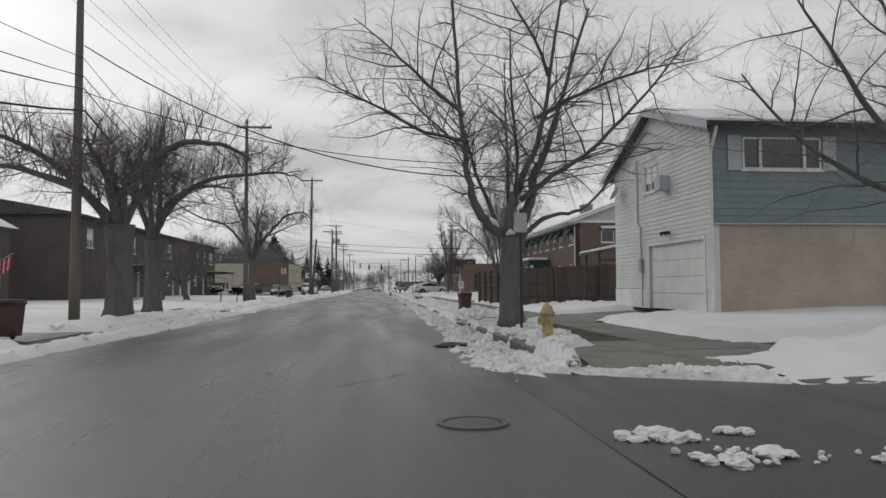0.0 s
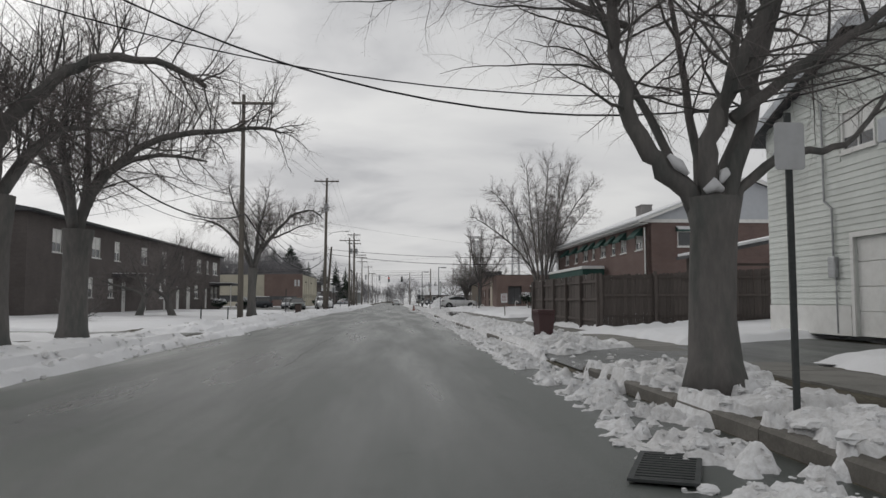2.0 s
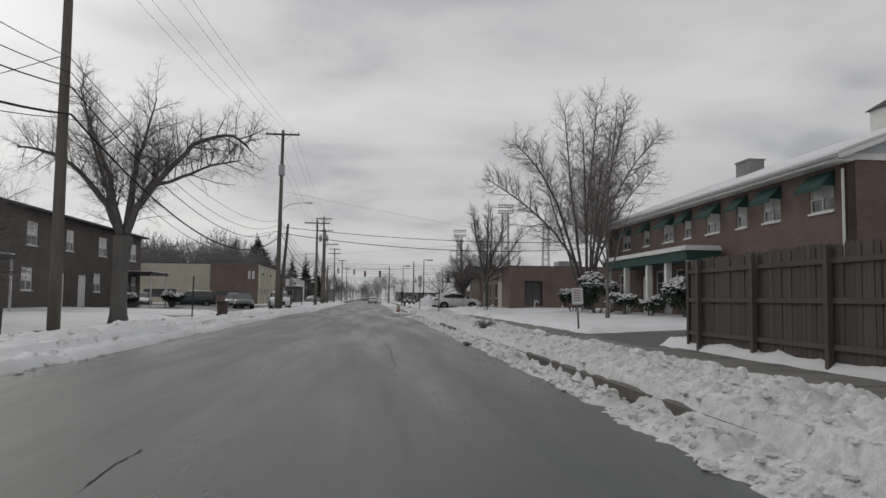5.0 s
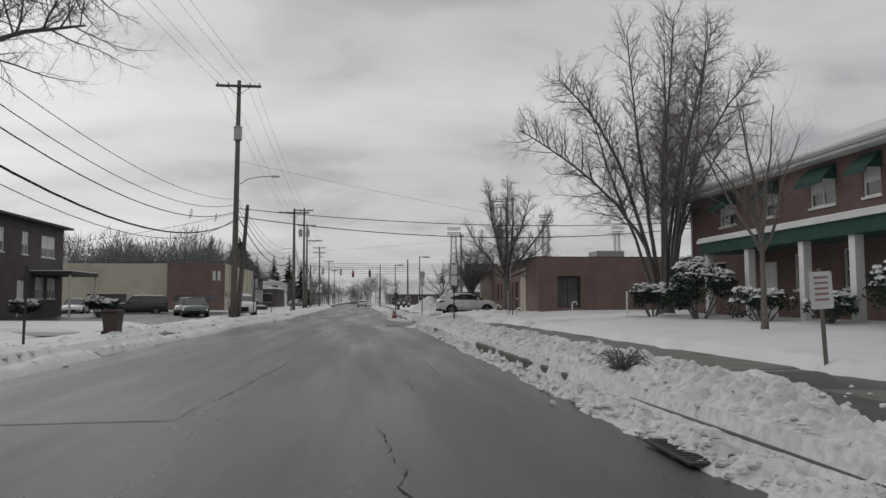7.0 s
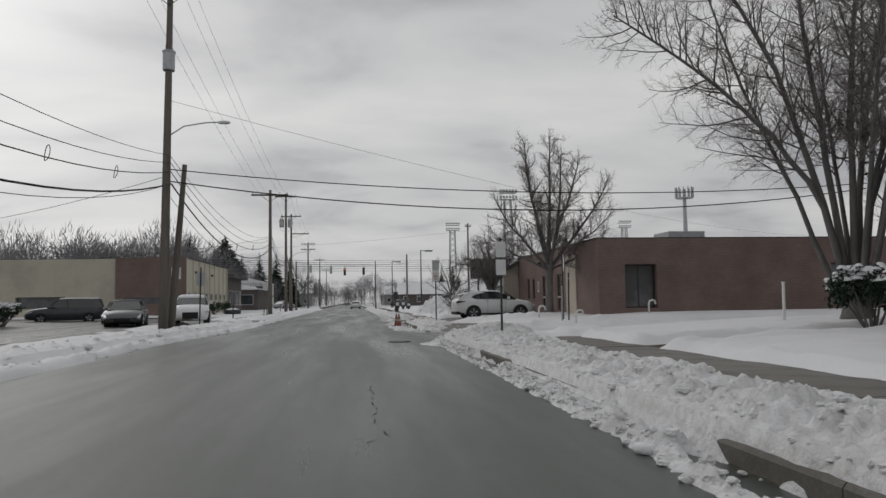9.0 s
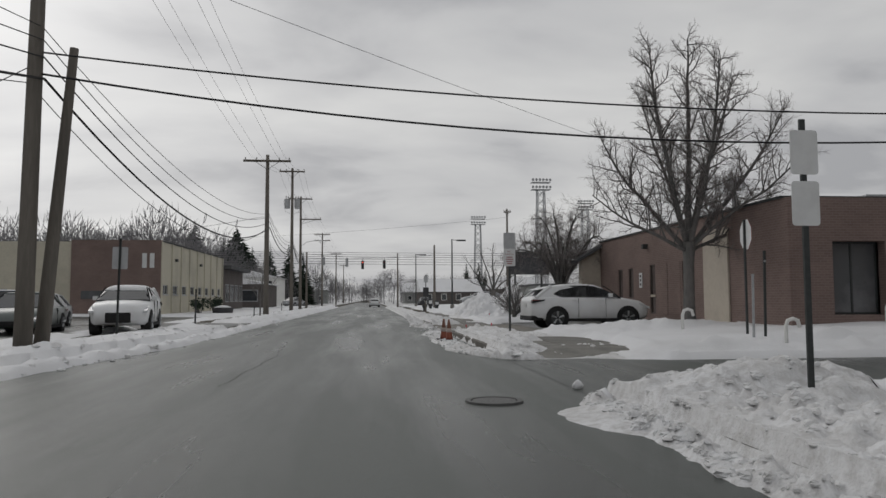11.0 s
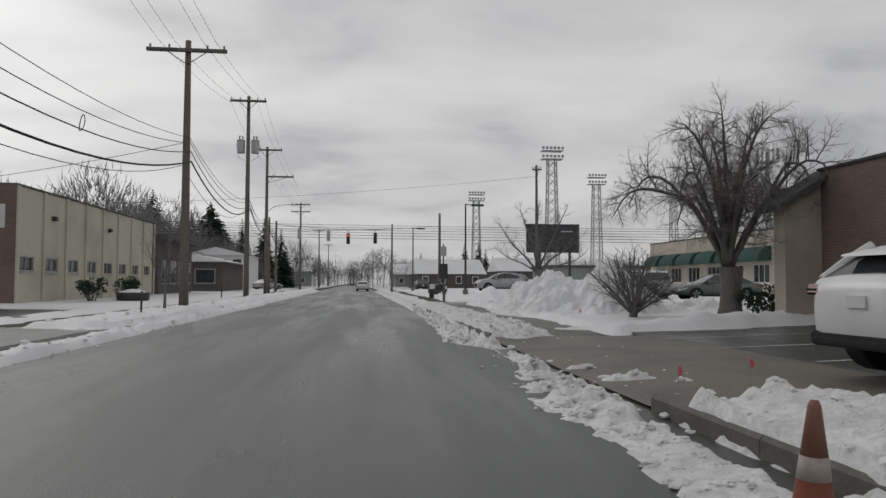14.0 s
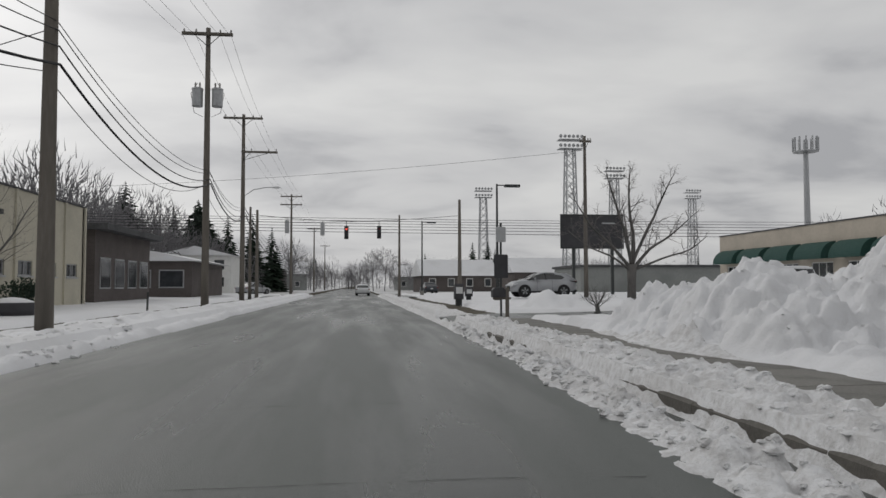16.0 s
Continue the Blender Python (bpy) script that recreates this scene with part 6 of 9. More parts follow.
leader_tree("old bare street tree with a crooked spreading crown", -8.75, 30.3, 0.14, SHOOTS, 14, [(0, 0, -0.1), (0.02, 0, 0.4), (0.03, 0, 1.3), (0.05, 0, 2.2), (0.08, 0, 3.0)], 0.32, [
    ([(0.08, 0, 2.8), (0.15, 0, 3.3), (0.4, 0, 3.95), (1.05, -0.1, 4.75), (1.9, -0.2, 5.3), (2.8, -0.2, 5.55), (3.9, -0.3, 5.6), (4.9, -0.3, 5.75), (5.4, -0.3, 5.6)], 0.17, 0.03),
    ([(0.08, 0, 2.8), (0.2, 0.7, 4.2), (0.8, 1.8, 5.2), (1.6, 3.0, 5.6), (2.4, 4.0, 5.6)], 0.14, 0.03),
    ([(0.05, 0, 2.8), (-0.5, 0.2, 4.2), (-1.4, 0.4, 5.4), (-2.6, 0.5, 6.2)], 0.16, 0.035),
    ([(0.08, 0, 2.8), (0.1, -0.9, 4.2), (0.5, -2.0, 5.2), (1.0, -3.0, 5.5)], 0.14, 0.03),
    ([(0.08, 0, 2.8), (0.2, 0.2, 4.6), (0.1, 0.3, 6.2), (0.2, 0.2, 7.4)], 0.13, 0.03)], 6.2, BARK, 0.58, name="street_tree")
SPREAD = dict(WIDE, reach=2.5, girth=0.021, fall=(0, 0, 0.02, 0.0, -0.02))
SPREAD.update(thin=(0.6, 0.3, 0.56, 0.75), count=(6, 12, 12, 11), rise=(0, 0, 0.07, 0.06, 0.03), wander=(0.05, 0.09, 0.2, 0.26, 0.3))
leader_tree("gnarled bare street tree with a wide crown", -9.62, 60.0, 0.14, SPREAD, 23, [(0, 0, -0.1), (-0.02, 0, 0.4), (-0.03, 0, 1.2), (0, 0, 2.2), (0.05, 0, 3.3)], 0.27, [
    ([(0.05, 0, 3.1), (0.5, 0, 4.3), (1.1, -0.1, 5.2), (2.0, -0.2, 6.2), (2.8, -0.3, 6.9), (4.0, -0.4, 7.1), (4.6, -0.4, 6.6)], 0.17, 0.03),
    ([(1.05, -0.1, 5.15), (2.0, 0.3, 5.6), (3.1, 0.6, 6.15), (4.1, 0.8, 6.4)], 0.08, 0.02),
    ([(0.05, 0, 3.1), (0.25, 0.1, 5.0), (0.4, 0.1, 6.1), (0.65, 0.1, 6.9), (1.0, 0.2, 8.6)], 0.15, 0.02),
    ([(0, 0, 3.1), (-0.6, 0.2, 4.4), (-1.6, 0.3, 5.6), (-2.8, 0.4, 6.4), (-4.0, 0.4, 6.6)], 0.15, 0.03),
    ([(0, 0, 3.1), (-0.2, -0.8, 4.6), (-0.3, -2.0, 6.0), (-0.2, -3.2, 6.6)], 0.13, 0.025),
    ([(0.05, 0, 3.1), (0.3, 0.9, 4.6), (0.6, 2.0, 6.0), (0.9, 3.2, 6.8)], 0.13, 0.025),
    ([(0, 0, 3.2), (-0.5, -0.1, 5.4), (-1.2, -0.2, 7.4), (-1.6, -0.3, 8.8)], 0.12, 0.02)], 5.2, BARK, 0.5, name="street_tree")
LAWN = dict(APPLE, steps=(7, 8, 5, 3, 2), count=(7, 12, 9, 5), thin=(0.6, 0.36, 0.62, 0.85), ratio=(0.7, 0.55, 0.55, 0.5))
for i, (x, y) in enumerate(((-15.6, 56.0), (-13.9, 57.2))):
    tree("small gnarled bare lawn tree with a leaning trunk", x, y, 0.2, LAWN, 31 + i, 0, 0.24, BARK, lean=(0.3 - 0.65 * i, 0), limbs=(
        (1.2, 80, 55, 4.0, 0.12), (1.3, -80, 55, 4.0, 0.12), (1.4, 10, 40, 3.8, 0.11), (1.3, 160, 55, 3.8, 0.10), (1.4, 120, 30, 3.8, 0.1), (1.4, -40, 34, 3.8, 0.1)), name="lawn_tree")
# the tall fan of stems beyond the brick building
FAN = dict(FOUNTAIN, reach=2.5, girth=0.025, fall=(0, 0, 0.05, 0.04, 0.03))
FAN.update(steps=(7, 10, 6, 3, 1), count=(9, 15, 9, 10), thin=(0.6, 0.34, 0.62, 0.8), angle=(26, 44, 46, 44), wander=(0.05, 0.06, 0.18, 0.24, 0.28), rise=(0, 0, 0.07, 0.05, 0.03))
stems = [([(-0.3, 0, 0.6), (-0.9, 0, 3.5), (-2.2, 0.2, 5.7), (-3.6, 0.3, 7.2), (-5.2, 0.4, 8.5), (-6.7, 0.4, 9.5)], 0.10, 0.022),
         ([(-0.2, 0, 0.6), (-0.8, 0.1, 3.6), (-2.0, 0.2, 7.8), (-3.5, 0.3, 10.6), (-4.9, 0.3, 12.2)], 0.12, 0.022),
         ([(-0.15, 0, 0.6), (-0.5, 0.1, 3.6), (-0.9, 0.2, 7.5), (-1.2, 0.2, 10.7), (-1.5, 0.2, 14.8)], 0.125, 0.022),
         ([(0, 0, 0.6), (-0.1, -0.2, 3.6), (-0.1, -0.4, 7.6), (0.2, -0.6, 11.6), (0.5, -0.7, 15.4)], 0.125, 0.022),
         ([(0.1, 0, 0.6), (0.3, 0.1, 3.6), (1.0, 0.3, 7.6), (2.1, 0.5, 11.6), (3.0, 0.6, 15.3)], 0.12, 0.022),
         ([(0.15, 0, 0.6), (0.5, -0.1, 3.4), (1.5, -0.3, 7.6), (3.2, -0.5, 10.9), (4.9, -0.6, 13.1)], 0.10, 0.022),
         ([(0.2, 0, 0.6), (0.7, 0.1, 3.6), (2.6, 0.3, 7.9), (4.6, 0.4, 10.4)], 0.085, 0.02)]
stems += [([(x * 0.3, y * 0.1, 0.6), (x, y * 0.35, 4.0), (x * 2, y * 0.7, 8.0), (x * 3, y, 12.0 + z)], 0.095, 0.02) for x, y, z in ((-0.5, -4.0, 0.5), (0.4, -2.6, 2.4), (-0.9, 3.4, 1.0), (0.6, 3.8, 0.4), (-0.2, -5.2, -2.0), (0.8, 2.0, 2.6))]
stems = [([(x, y, 0.6 + (z - 0.6) * 0.92) for x, y, z in pts], r0, r1) for pts, r0, r1 in stems]
leader_tree("tall bare many-stemmed tree spreading like a fan", 14.05, 79.6, 0.45, FAN, 41, [(0, 0, -0.1), (0, 0, 0.3), (0, 0, 0.6), (0, 0, 0.9)], 0.36, stems, 4.3, BARK, 0.22, clear=4.3)
# pear tree before the office building
PEARS = dict(PEAR, reach=1.75, girth=0.027, fall=(0, 0, 0.06, 0.05, 0.03))
PEARS.update(steps=(7, 8, 6, 4, 1), thin=(0.6, 0.38, 0.62, 0.8), count=(9, 11, 10, 11), angle=(40, 38, 52, 52), wander=(0.05, 0.1, 0.28, 0.32, 0.34), ratio=(0.7, 0.48, 0.42, 0.42))
leader_tree("bare pear tree on a snowy lawn", 10.1, 97.6, 0.38, PEARS, 43, [(0, 0, -0.1), (0, 0, 0.4), (0.02, 0, 1.2), (0.03, 0, 2.0), (0.05, 0, 2.7)], 0.17, [
    ([(0.05, 0, 2.5), (0.1, 0, 4.7), (0.2, 0.1, 7.0), (0.25, 0.1, 9.4)], 0.13, 0.02), ([(0.03, 0, 2.5), (-0.5, -0.1, 4.5), (-1.0, -0.2, 6.9), (-1.2, -0.2, 9.0)], 0.11, 0.02),
    ([(0.05, 0, 2.5), (0.6, 0.2, 4.5), (1.4, 0.3, 6.5), (1.9, 0.4, 8.3)], 0.11, 0.02), ([(0.05, 0, 2.5), (1.2, -0.3, 4.0), (2.4, -0.4, 5.6), (3.2, -0.4, 7.0)], 0.09, 0.018),
    ([(0.03, 0, 2.4), (-1.1, 0.3, 3.8), (-2.0, 0.4, 4.9), (-2.7, 0.4, 6.2)], 0.09, 0.018), ([(0.05, 0, 2.5), (0.2, -0.9, 4.4), (0.2, -1.8, 6.2), (0.1, -2.3, 8.0)], 0.09, 0.018),
    ([(0.05, 0, 2.5), (-0.1, 0.9, 4.4), (-0.3, 1.8, 6.2), (-0.5, 2.4, 8.0)], 0.09, 0.018), ([(0.05, 0, 2.4), (0.9, -0.7, 3.4), (1.9, -1.5, 4.2), (2.8, -2.0, 5.2)], 0.07, 0.015),
    ([(0.03, 0, 2.4), (-1.2, -0.3, 2.9), (-2.3, -0.5, 3.4), (-3.3, -0.6, 4.1)], 0.07, 0.015), ([(0.05, 0, 2.4), (1.3, 0.4, 2.9), (2.5, 0.7, 3.4), (3.4, 0.8, 4.4)], 0.07, 0.015)], 4.6, BARK, 0.5)
DOME = dict(APPLE, reach=1.5, girth=0.017, fall=(0, 0, -0.03, -0.07, -0.09))
DOME.update(steps=(7, 8, 6, 4, 1), count=(7, 12, 11, 11), rise=(0, 0, 0.06, 0.02, -0.03), wander=(0.1, 0.22, 0.22, 0.26, 0.3), angle=(50, 48, 52, 50), thin=(0.6, 0.36, 0.6, 0.75), ratio=(0.7, 0.5, 0.46, 0.5))
arches = []
for k in range(11):
    a, out, top = radians(k * 33 + 12 * math.sin(k * 2.3)), 1.55 + 0.35 * math.sin(k * 1.7), 4.1 + 0.5 * math.cos(k * 2.9)
    c, q = math.cos(a), math.sin(a)
    arches.append(([(0.05 * c, 0.05 * q, 1.25), (0.45 * c, 0.45 * q, 2.1), (1.0 * c, 1.0 * q, 2.9), (out * c, out * q, 0.82 * top), (1.32 * out * c, 1.32 * out * q, 0.86 * top - 0.2), (1.55 * out * c, 1.55 * out * q, 0.72 * top - 0.25)], 0.085, 0.014))
for k in range(5):
    a = radians(k * 72 + 20)
    c, q = math.cos(a), math.sin(a)
    arches.append(([(0.04 * c, 0.04 * q, 1.3), (0.2 * c, 0.2 * q, 2.6), (0.45 * c, 0.45 * q, 3.7), (0.75 * c, 0.75 * q, 4.5), (1.1 * c, 1.1 * q, 4.85)], 0.09, 0.014))
leader_tree("dome-shaped bare fruit tree with drooping twigs behind the parking lot", 10.1, 113.3, 0.3, DOME, 47, [(0, 0, -0.1), (0.02, 0, 0.3), (0.04, 0, 0.8), (0.05, 0, 1.4)], 0.26, [([(x * 1.1, y * 1.1, z * 1.12) for x, y, z in pts], r0, r1) for pts, r0, r1 in arches], 3.8, BARK, 0.35, clear=1.9)
SMALL = dict(WIDE, reach=1.25, girth=0.016, fall=(0, 0, 0.03, 0.03, 0.03))
SMALL.update(steps=(7, 10, 6, 3, 1), count=(6, 12, 8, 7), thin=(0.6, 0.3, 0.6, 0.75))
leader_tree("thin bare street tree near a billboard", 9.8, 133.6, 0.3, SMALL, 53, [(0, 0, -0.1), (0, 0, 0.4), (0.01, 0, 1.0), (0.02, 0, 1.7)], 0.15, [
    ([(0.02, 0, 1.6), (0.1, 0.1, 2.9), (0.0, 0.2, 4.2), (0.1, 0.2, 5.3)], 0.09, 0.014), ([(0.02, 0, 1.5), (0.8, 0.1, 2.3), (1.6, 0.2, 2.8), (2.6, 0.3, 3.6)], 0.07, 0.012),
    ([(0.0, 0, 1.55), (-0.7, 0.1, 2.4), (-1.5, 0.2, 3.2), (-2.1, 0.2, 4.2)], 0.07, 0.012), ([(0.02, 0, 1.7), (0.6, -0.2, 3.0), (1.1, -0.4, 4.2), (1.5, -0.5, 5.0)], 0.07, 0.012),
    ([(0.0, 0, 1.65), (-0.4, -0.3, 3.0), (-0.9, -0.6, 4.2), (-1.2, -0.8, 5.0)], 0.07, 0.012), ([(0.02, 0, 1.45), (1.0, -0.4, 1.9), (1.9, -0.7, 2.2), (2.5, -0.9, 2.7)], 0.05, 0.011),
    ([(0.0, 0, 1.45), (-0.9, -0.4, 2.0), (-1.8, -0.6, 2.3), (-2.6, -0.7, 2.9)], 0.05, 0.011), ([(0.02, 0.05, 1.6), (0.2, 0.9, 2.9), (0.3, 1.6, 4.0)], 0.06, 0.012)], 3.4, BARK, 0.35, clear=2.0)
tree("young bare street tree in the verge", -6.75, 120.9, 0.14, PEAR, 57, 0, 0.055, BARK, limbs=(
    (1.2, 0, 10, 2.3, 0.035), (1.1, 80, 36, 1.8, 0.03), (1.1, -80, 36, 1.8, 0.03), (1.3, 160, 30, 1.8, 0.03), (1.3, -40, 32, 1.8, 0.03)))
tree("young bare tree on the brick building's lawn", 10.6, 65.2, 0.3, PEAR, 59, 0, 0.09, BARK_PALE, limbs=(
    (2.4, 0, 8, 4.4, 0.06), (2.2, 80, 26, 3.8, 0.05), (2.2, -80, 26, 3.8, 0.05), (2.6, 160, 22, 3.6, 0.05), (2.6, -30, 24, 3.8, 0.045)))
leader_tree("bare lawn tree before the blue house", 10.6, 12.6, 0.28, WIDE, 61, [(0, 0, -0.1), (0, 0, 0.4), (0.02, 0, 1.2), (0.03, 0, 2.4)], 0.19, [
    ([(0, 0, 2.2), (-0.9, 0.1, 3.4), (-1.9, 0.1, 4.9), (-2.9, 0.1, 6.4)], 0.10, 0.015), ([(0, 0, 2.2), (-1.3, 0.4, 2.9), (-2.6, 0.6, 3.8), (-3.6, 0.7, 5.0)], 0.08, 0.015),
    ([(0, 0, 2.2), (-0.3, 0.4, 4.6), (-0.8, 0.8, 7.0)], 0.11, 0.015), ([(0, 0, 2.2), (1.0, 0.1, 4.0), (2.0, 0.2, 6.0)], 0.10, 0.015), ([(0, 0, 2.2), (-0.6, -0.9, 4.0), (-1.2, -1.8, 6.0)], 0.09, 0.015)], 2.6, BARK)
tree("bare tree behind the brick building", 27.0, 92.0, 0.4, PEAR, 63, 0, 0.22, BARK, limbs=(
    (3, 0, 10, 6, 0.13), (2.6, 80, 36, 5, 0.10), (2.6, -80, 36, 5, 0.10), (3, 160, 26, 5, 0.10)))

# low bare bush by the ploughed mound
BUSH = kinds(steps=(3, 5, 4, 3, 2), count=(1, 8, 6, 4), angle=(30, 38, 40, 45), rise=(0, -0.01, 0.02, 0.02, 0.0), wander=(0.05, 0.13, 0.2, 0.25, 0.3), first=(0.3, 0.2, 0.15, 0.1), ratio=(0.7, 0.45, 0.45, 0.4))
tree("low bare spreading bush beside ploughed snow", 7.7, 114.2, 0.2, BUSH, 67, 0, 0.16, BARK, limbs=[(0.15, i * 37, 18 + (i * 13) % 52, 2.0 - 0.1 * (i % 5), 0.035) for i in range(24)], category="bush", name="bush")
tree("low bare bush on a snowy lawn", -14.2, 43.8, 0.2, BUSH, 69, 0, 0.16, BARK, limbs=[(0.1, i * 41, 20 + (i * 17) % 50, 1.5, 0.025) for i in range(14)], category="bush", name="bush")
tree("small bare bush before the billboard", 8.7, 134.2, 0.3, BUSH, 70, 0, 0.1, BARK, limbs=[(0.1, i * 41, 20 + (i * 17) % 50, 0.8, 0.02) for i in range(10)], category="bush", name="bush")

# ---- utility poles and cables ----
def utility_pole(label, x, y, height, r=0.17, arms=(), lean=(0, 0), transformer=None, lamp=None, group="utility poles"):
    """arms: (height, half-length, side shift); transformer: heights; lamp: (height, reach)."""
    ob = thing("utility_pole", label, "utility pole", pose(x, y, float(lay(x, y)) - 0.02), group)
    n = 8
    part("shaft", Mesh().tube([(lean[0] * i / n, lean[1] * i / n, height * i / n) for i in range(n + 1)], [r * (1 - 0.42 * i / n) for i in range(n + 1)], 12), POLE_WOOD, ob, smooth=True)
    for h, half, shift in arms:
        lx = lean[0] * h / height
        a = part("crossarm", Mesh().box(lx + shift - half, lx + shift + half, -r - 0.11, -r * 0.65, h - 0.06, h + 0.07), POLE_WOOD, ob, bevel=0.01)
        br = Mesh()
        for s in (-1, 1):
            br.tube([(lx + shift + s * half * 0.5, -r - 0.03, h - 0.05), (lx, -r * 0.7, h - 0.55)], 0.018, 5)
        part("brace", br, DARK_STEEL, a)
        for s in (-0.92, -0.45, 0.5, 0.92):
            part("insulator", INSULATOR, None, a).matrix_basis = pose(lx + shift + half * s, -r * 0.85, h + 0.07)
    for h, side in transformer or ():
        t = Mesh().lathe([(0.01, -0.42), (0.24, -0.42), (0.25, -0.38), (0.25, 0.34), (0.27, 0.36), (0.27, 0.42), (0.12, 0.48), (0.01, 0.48)], 16, (side * 0.45, 0, h))
        can = part("transformer", t, STEEL, ob, "grey cylindrical transformer", smooth=False)
        bs = Mesh()
        for s in (-0.1, 0.1):
            bs.lathe([(0.03, 0), (0.055, 0.05), (0.03, 0.1), (0.055, 0.15), (0.025, 0.26)], 8, (side * 0.45 + s, 0, h + 0.46))
        part("bushing", bs, CERAMIC, can)
        part("lead", Mesh().tube([(side * 0.45, 0.0, h + 0.7), (side * 0.75, 0, h + 0.2), (side * 0.6, 0, h - 0.7), (side * 0.2, 0, h - 0.9)], 0.012, 5), WIRE, can)
    if lamp:
        h, reach = lamp
        pts = [(r * 0.7, 0, h - 0.35), (reach * 0.35, -0.1, h + 0.05), (reach * 0.75, -0.15, h + 0.2), (reach, -0.2, h + 0.22)]
        arm = part("lamp_arm", Mesh().tube(pts, 0.028, 8), STEEL, ob)
        head = Mesh().add([(0, 0, 0)], [])
        head = Mesh().lathe([(0.02, -0.06), (0.10, -0.05), (0.13, 0.0), (0.10, 0.06), (0.02, 0.09)], 12).turned(Matrix.Diagonal((2.2, 1, 1, 1))).turned(pose(reach + 0.22, -0.2, h + 0.2))
        part("lamp_head", head, SIGN_WHITE, arm, "pale cobra-head lamp", smooth=True)
    return ob


INSULATOR = Mesh().lathe([(0.015, 0), (0.02, 0.05), (0.05, 0.06), (0.035, 0.1), (0.05, 0.12), (0.03, 0.17), (0.01, 0.19)], 8).data("insulator", CERAMIC)
utility_pole("weathered wooden utility pole beside an old tree", -9.35, 24.2, 11.6, 0.17, ((11.2, 1.3, 0),))
utility_pole("weathered wooden utility pole with one crossarm", -8.85, 52.4, 12.9, 0.17, ((12.35, 1.2, 0.55),))
utility_pole("tall wooden utility pole with transformer and street lamp", -7.72, 92.0, 14.7, 0.20, ((14.3, 1.35, 0),), lean=(0.15, 0), transformer=((11.4, 0.25),), lamp=(8.55, 2.2))
utility_pole("short leaning wooden stub pole against a taller one", -7.55, 92.5, 7.1, 0.17, lean=(0.5, 0.1))
utility_pole("wooden utility pole with a wide crossarm", -6.85, 124.2, 10.8, 0.19, ((10.35, 1.55, 0),))
utility_pole("wooden utility pole with twin transformers", -7.12, 142.6, 13.2, 0.18, ((12.85, 1.15, 0),), transformer=((9.9, -1), (9.9, 1)))
utility_pole("wooden utility pole with crossarm and street lamp", -7.8, 158.5, 12.8, 0.18, ((12.5, 1.3, 0), (10.2, 1.2, 1.1)), lamp=(7.6, 2.0))
utility_pole("short wooden pole by the kerb", -7.6, 164.5, 6.9, 0.15)
utility_pole("distant wooden utility pole with two crossarms", -7.9, 198.5, 12.3, 0.18, ((12.0, 1.3, 0), (11.0, 1.3, 0)))
utility_pole("distant wooden utility pole", -7.9, 250.0, 12.3, 0.18, ((12.0, 1.3, 0),))
utility_pole("distant wooden utility pole", -8.2, 310.0, 12.3, 0.18, ((12.0, 1.3, 0),))
utility_pole("tall wooden pole behind the billboard", 15.2, 155.7, 11.1, 0.16, ((10.7, 0.4, 0),))
utility_pole("wooden pole at the crossing", 7.7, 163.3, 7.7, 0.17)
utility_pole("wooden span-wire pole at the crossing", 3.6, 171.7, 7.3, 0.13)
utility_pole("wooden span-wire pole at the far kerb", -9.0, 171.0, 7.8, 0.15)


def cable(name, a, b, sag, r=0.012, label="", group="overhead cables", n=20):
    a, b = Vector(a), Vector(b)
    pts = [a.lerp(b, i / n) + Vector((0, 0, -4 * sag * (i / n) * (1 - i / n))) for i in range(n + 1)]
    return solid(name, Mesh().tube(pts, r, 5), WIRE, label or "thin black overhead cable", "cable", group, smooth=True)


# pole places with the height of the crossarm wires and of five lower cables
pole_line = [(-9.6, -28, 12.2, (8.9, 8.4, 7.9, 7.3, 7.2)), (-9.35, 24.2, 11.1, (8.6, 8.0, 7.6, 6.9, 6.8)), (-8.85, 52.4, 12.5, (7.7, 7.3, 6.9, 6.15, 6.05)), (-7.65, 92.0, 14.4, (7.5, 7.2, 6.8, 6.3, 6.2)),
             (-6.85, 124.2, 10.7, (7.0, 6.8, 6.45, 6.05, 5.9)), (-7.12, 142.6, 12.7, (6.6, 6.5, 6.2, 6.0, 5.9)), (-7.8, 158.5, 12.6, (6.6, 6.5, 6.2, 6.0, 5.9)), (-7.9, 198.5, 12.1, (6.6, 6.5, 6.2, 6.0, 5.9)),
             (-7.9, 250, 12.1, (6.6, 6.5, 6.2, 6.0, 5.9)), (-8.2, 310, 12.1, (6.6, 6.5, 6.2, 6.0, 5.9))]
for (x0, y0, h0, low0), (x1, y1, h1, low1) in zip(pole_line, pole_line[1:]):
    d = math.hypot(x1 - x0, y1 - y0)
    for s in (-1.1, -0.5, 0.6, 1.1):
        cable("cable", (x0 + s, y0 - 0.15, h0 + 0.15), (x1 + s, y1 - 0.15, h1 + 0.15), d * 0.012, 0.007)
    for k, (r, sg, dx) in enumerate(((0.011, 0.040, 0.12), (0.013, 0.048, 0.15), (0.018, 0.052, 0.17), (0.032, 0.058, 0.19), (0.012, 0.062, -0.15))):
        cable("cable", (x0 + dx, y0 + 0.02, low0[k]), (x1 + dx, y1 + 0.02, low1[k]), d * sg, r, "thick black telephone cable" if r > 0.03 else "")
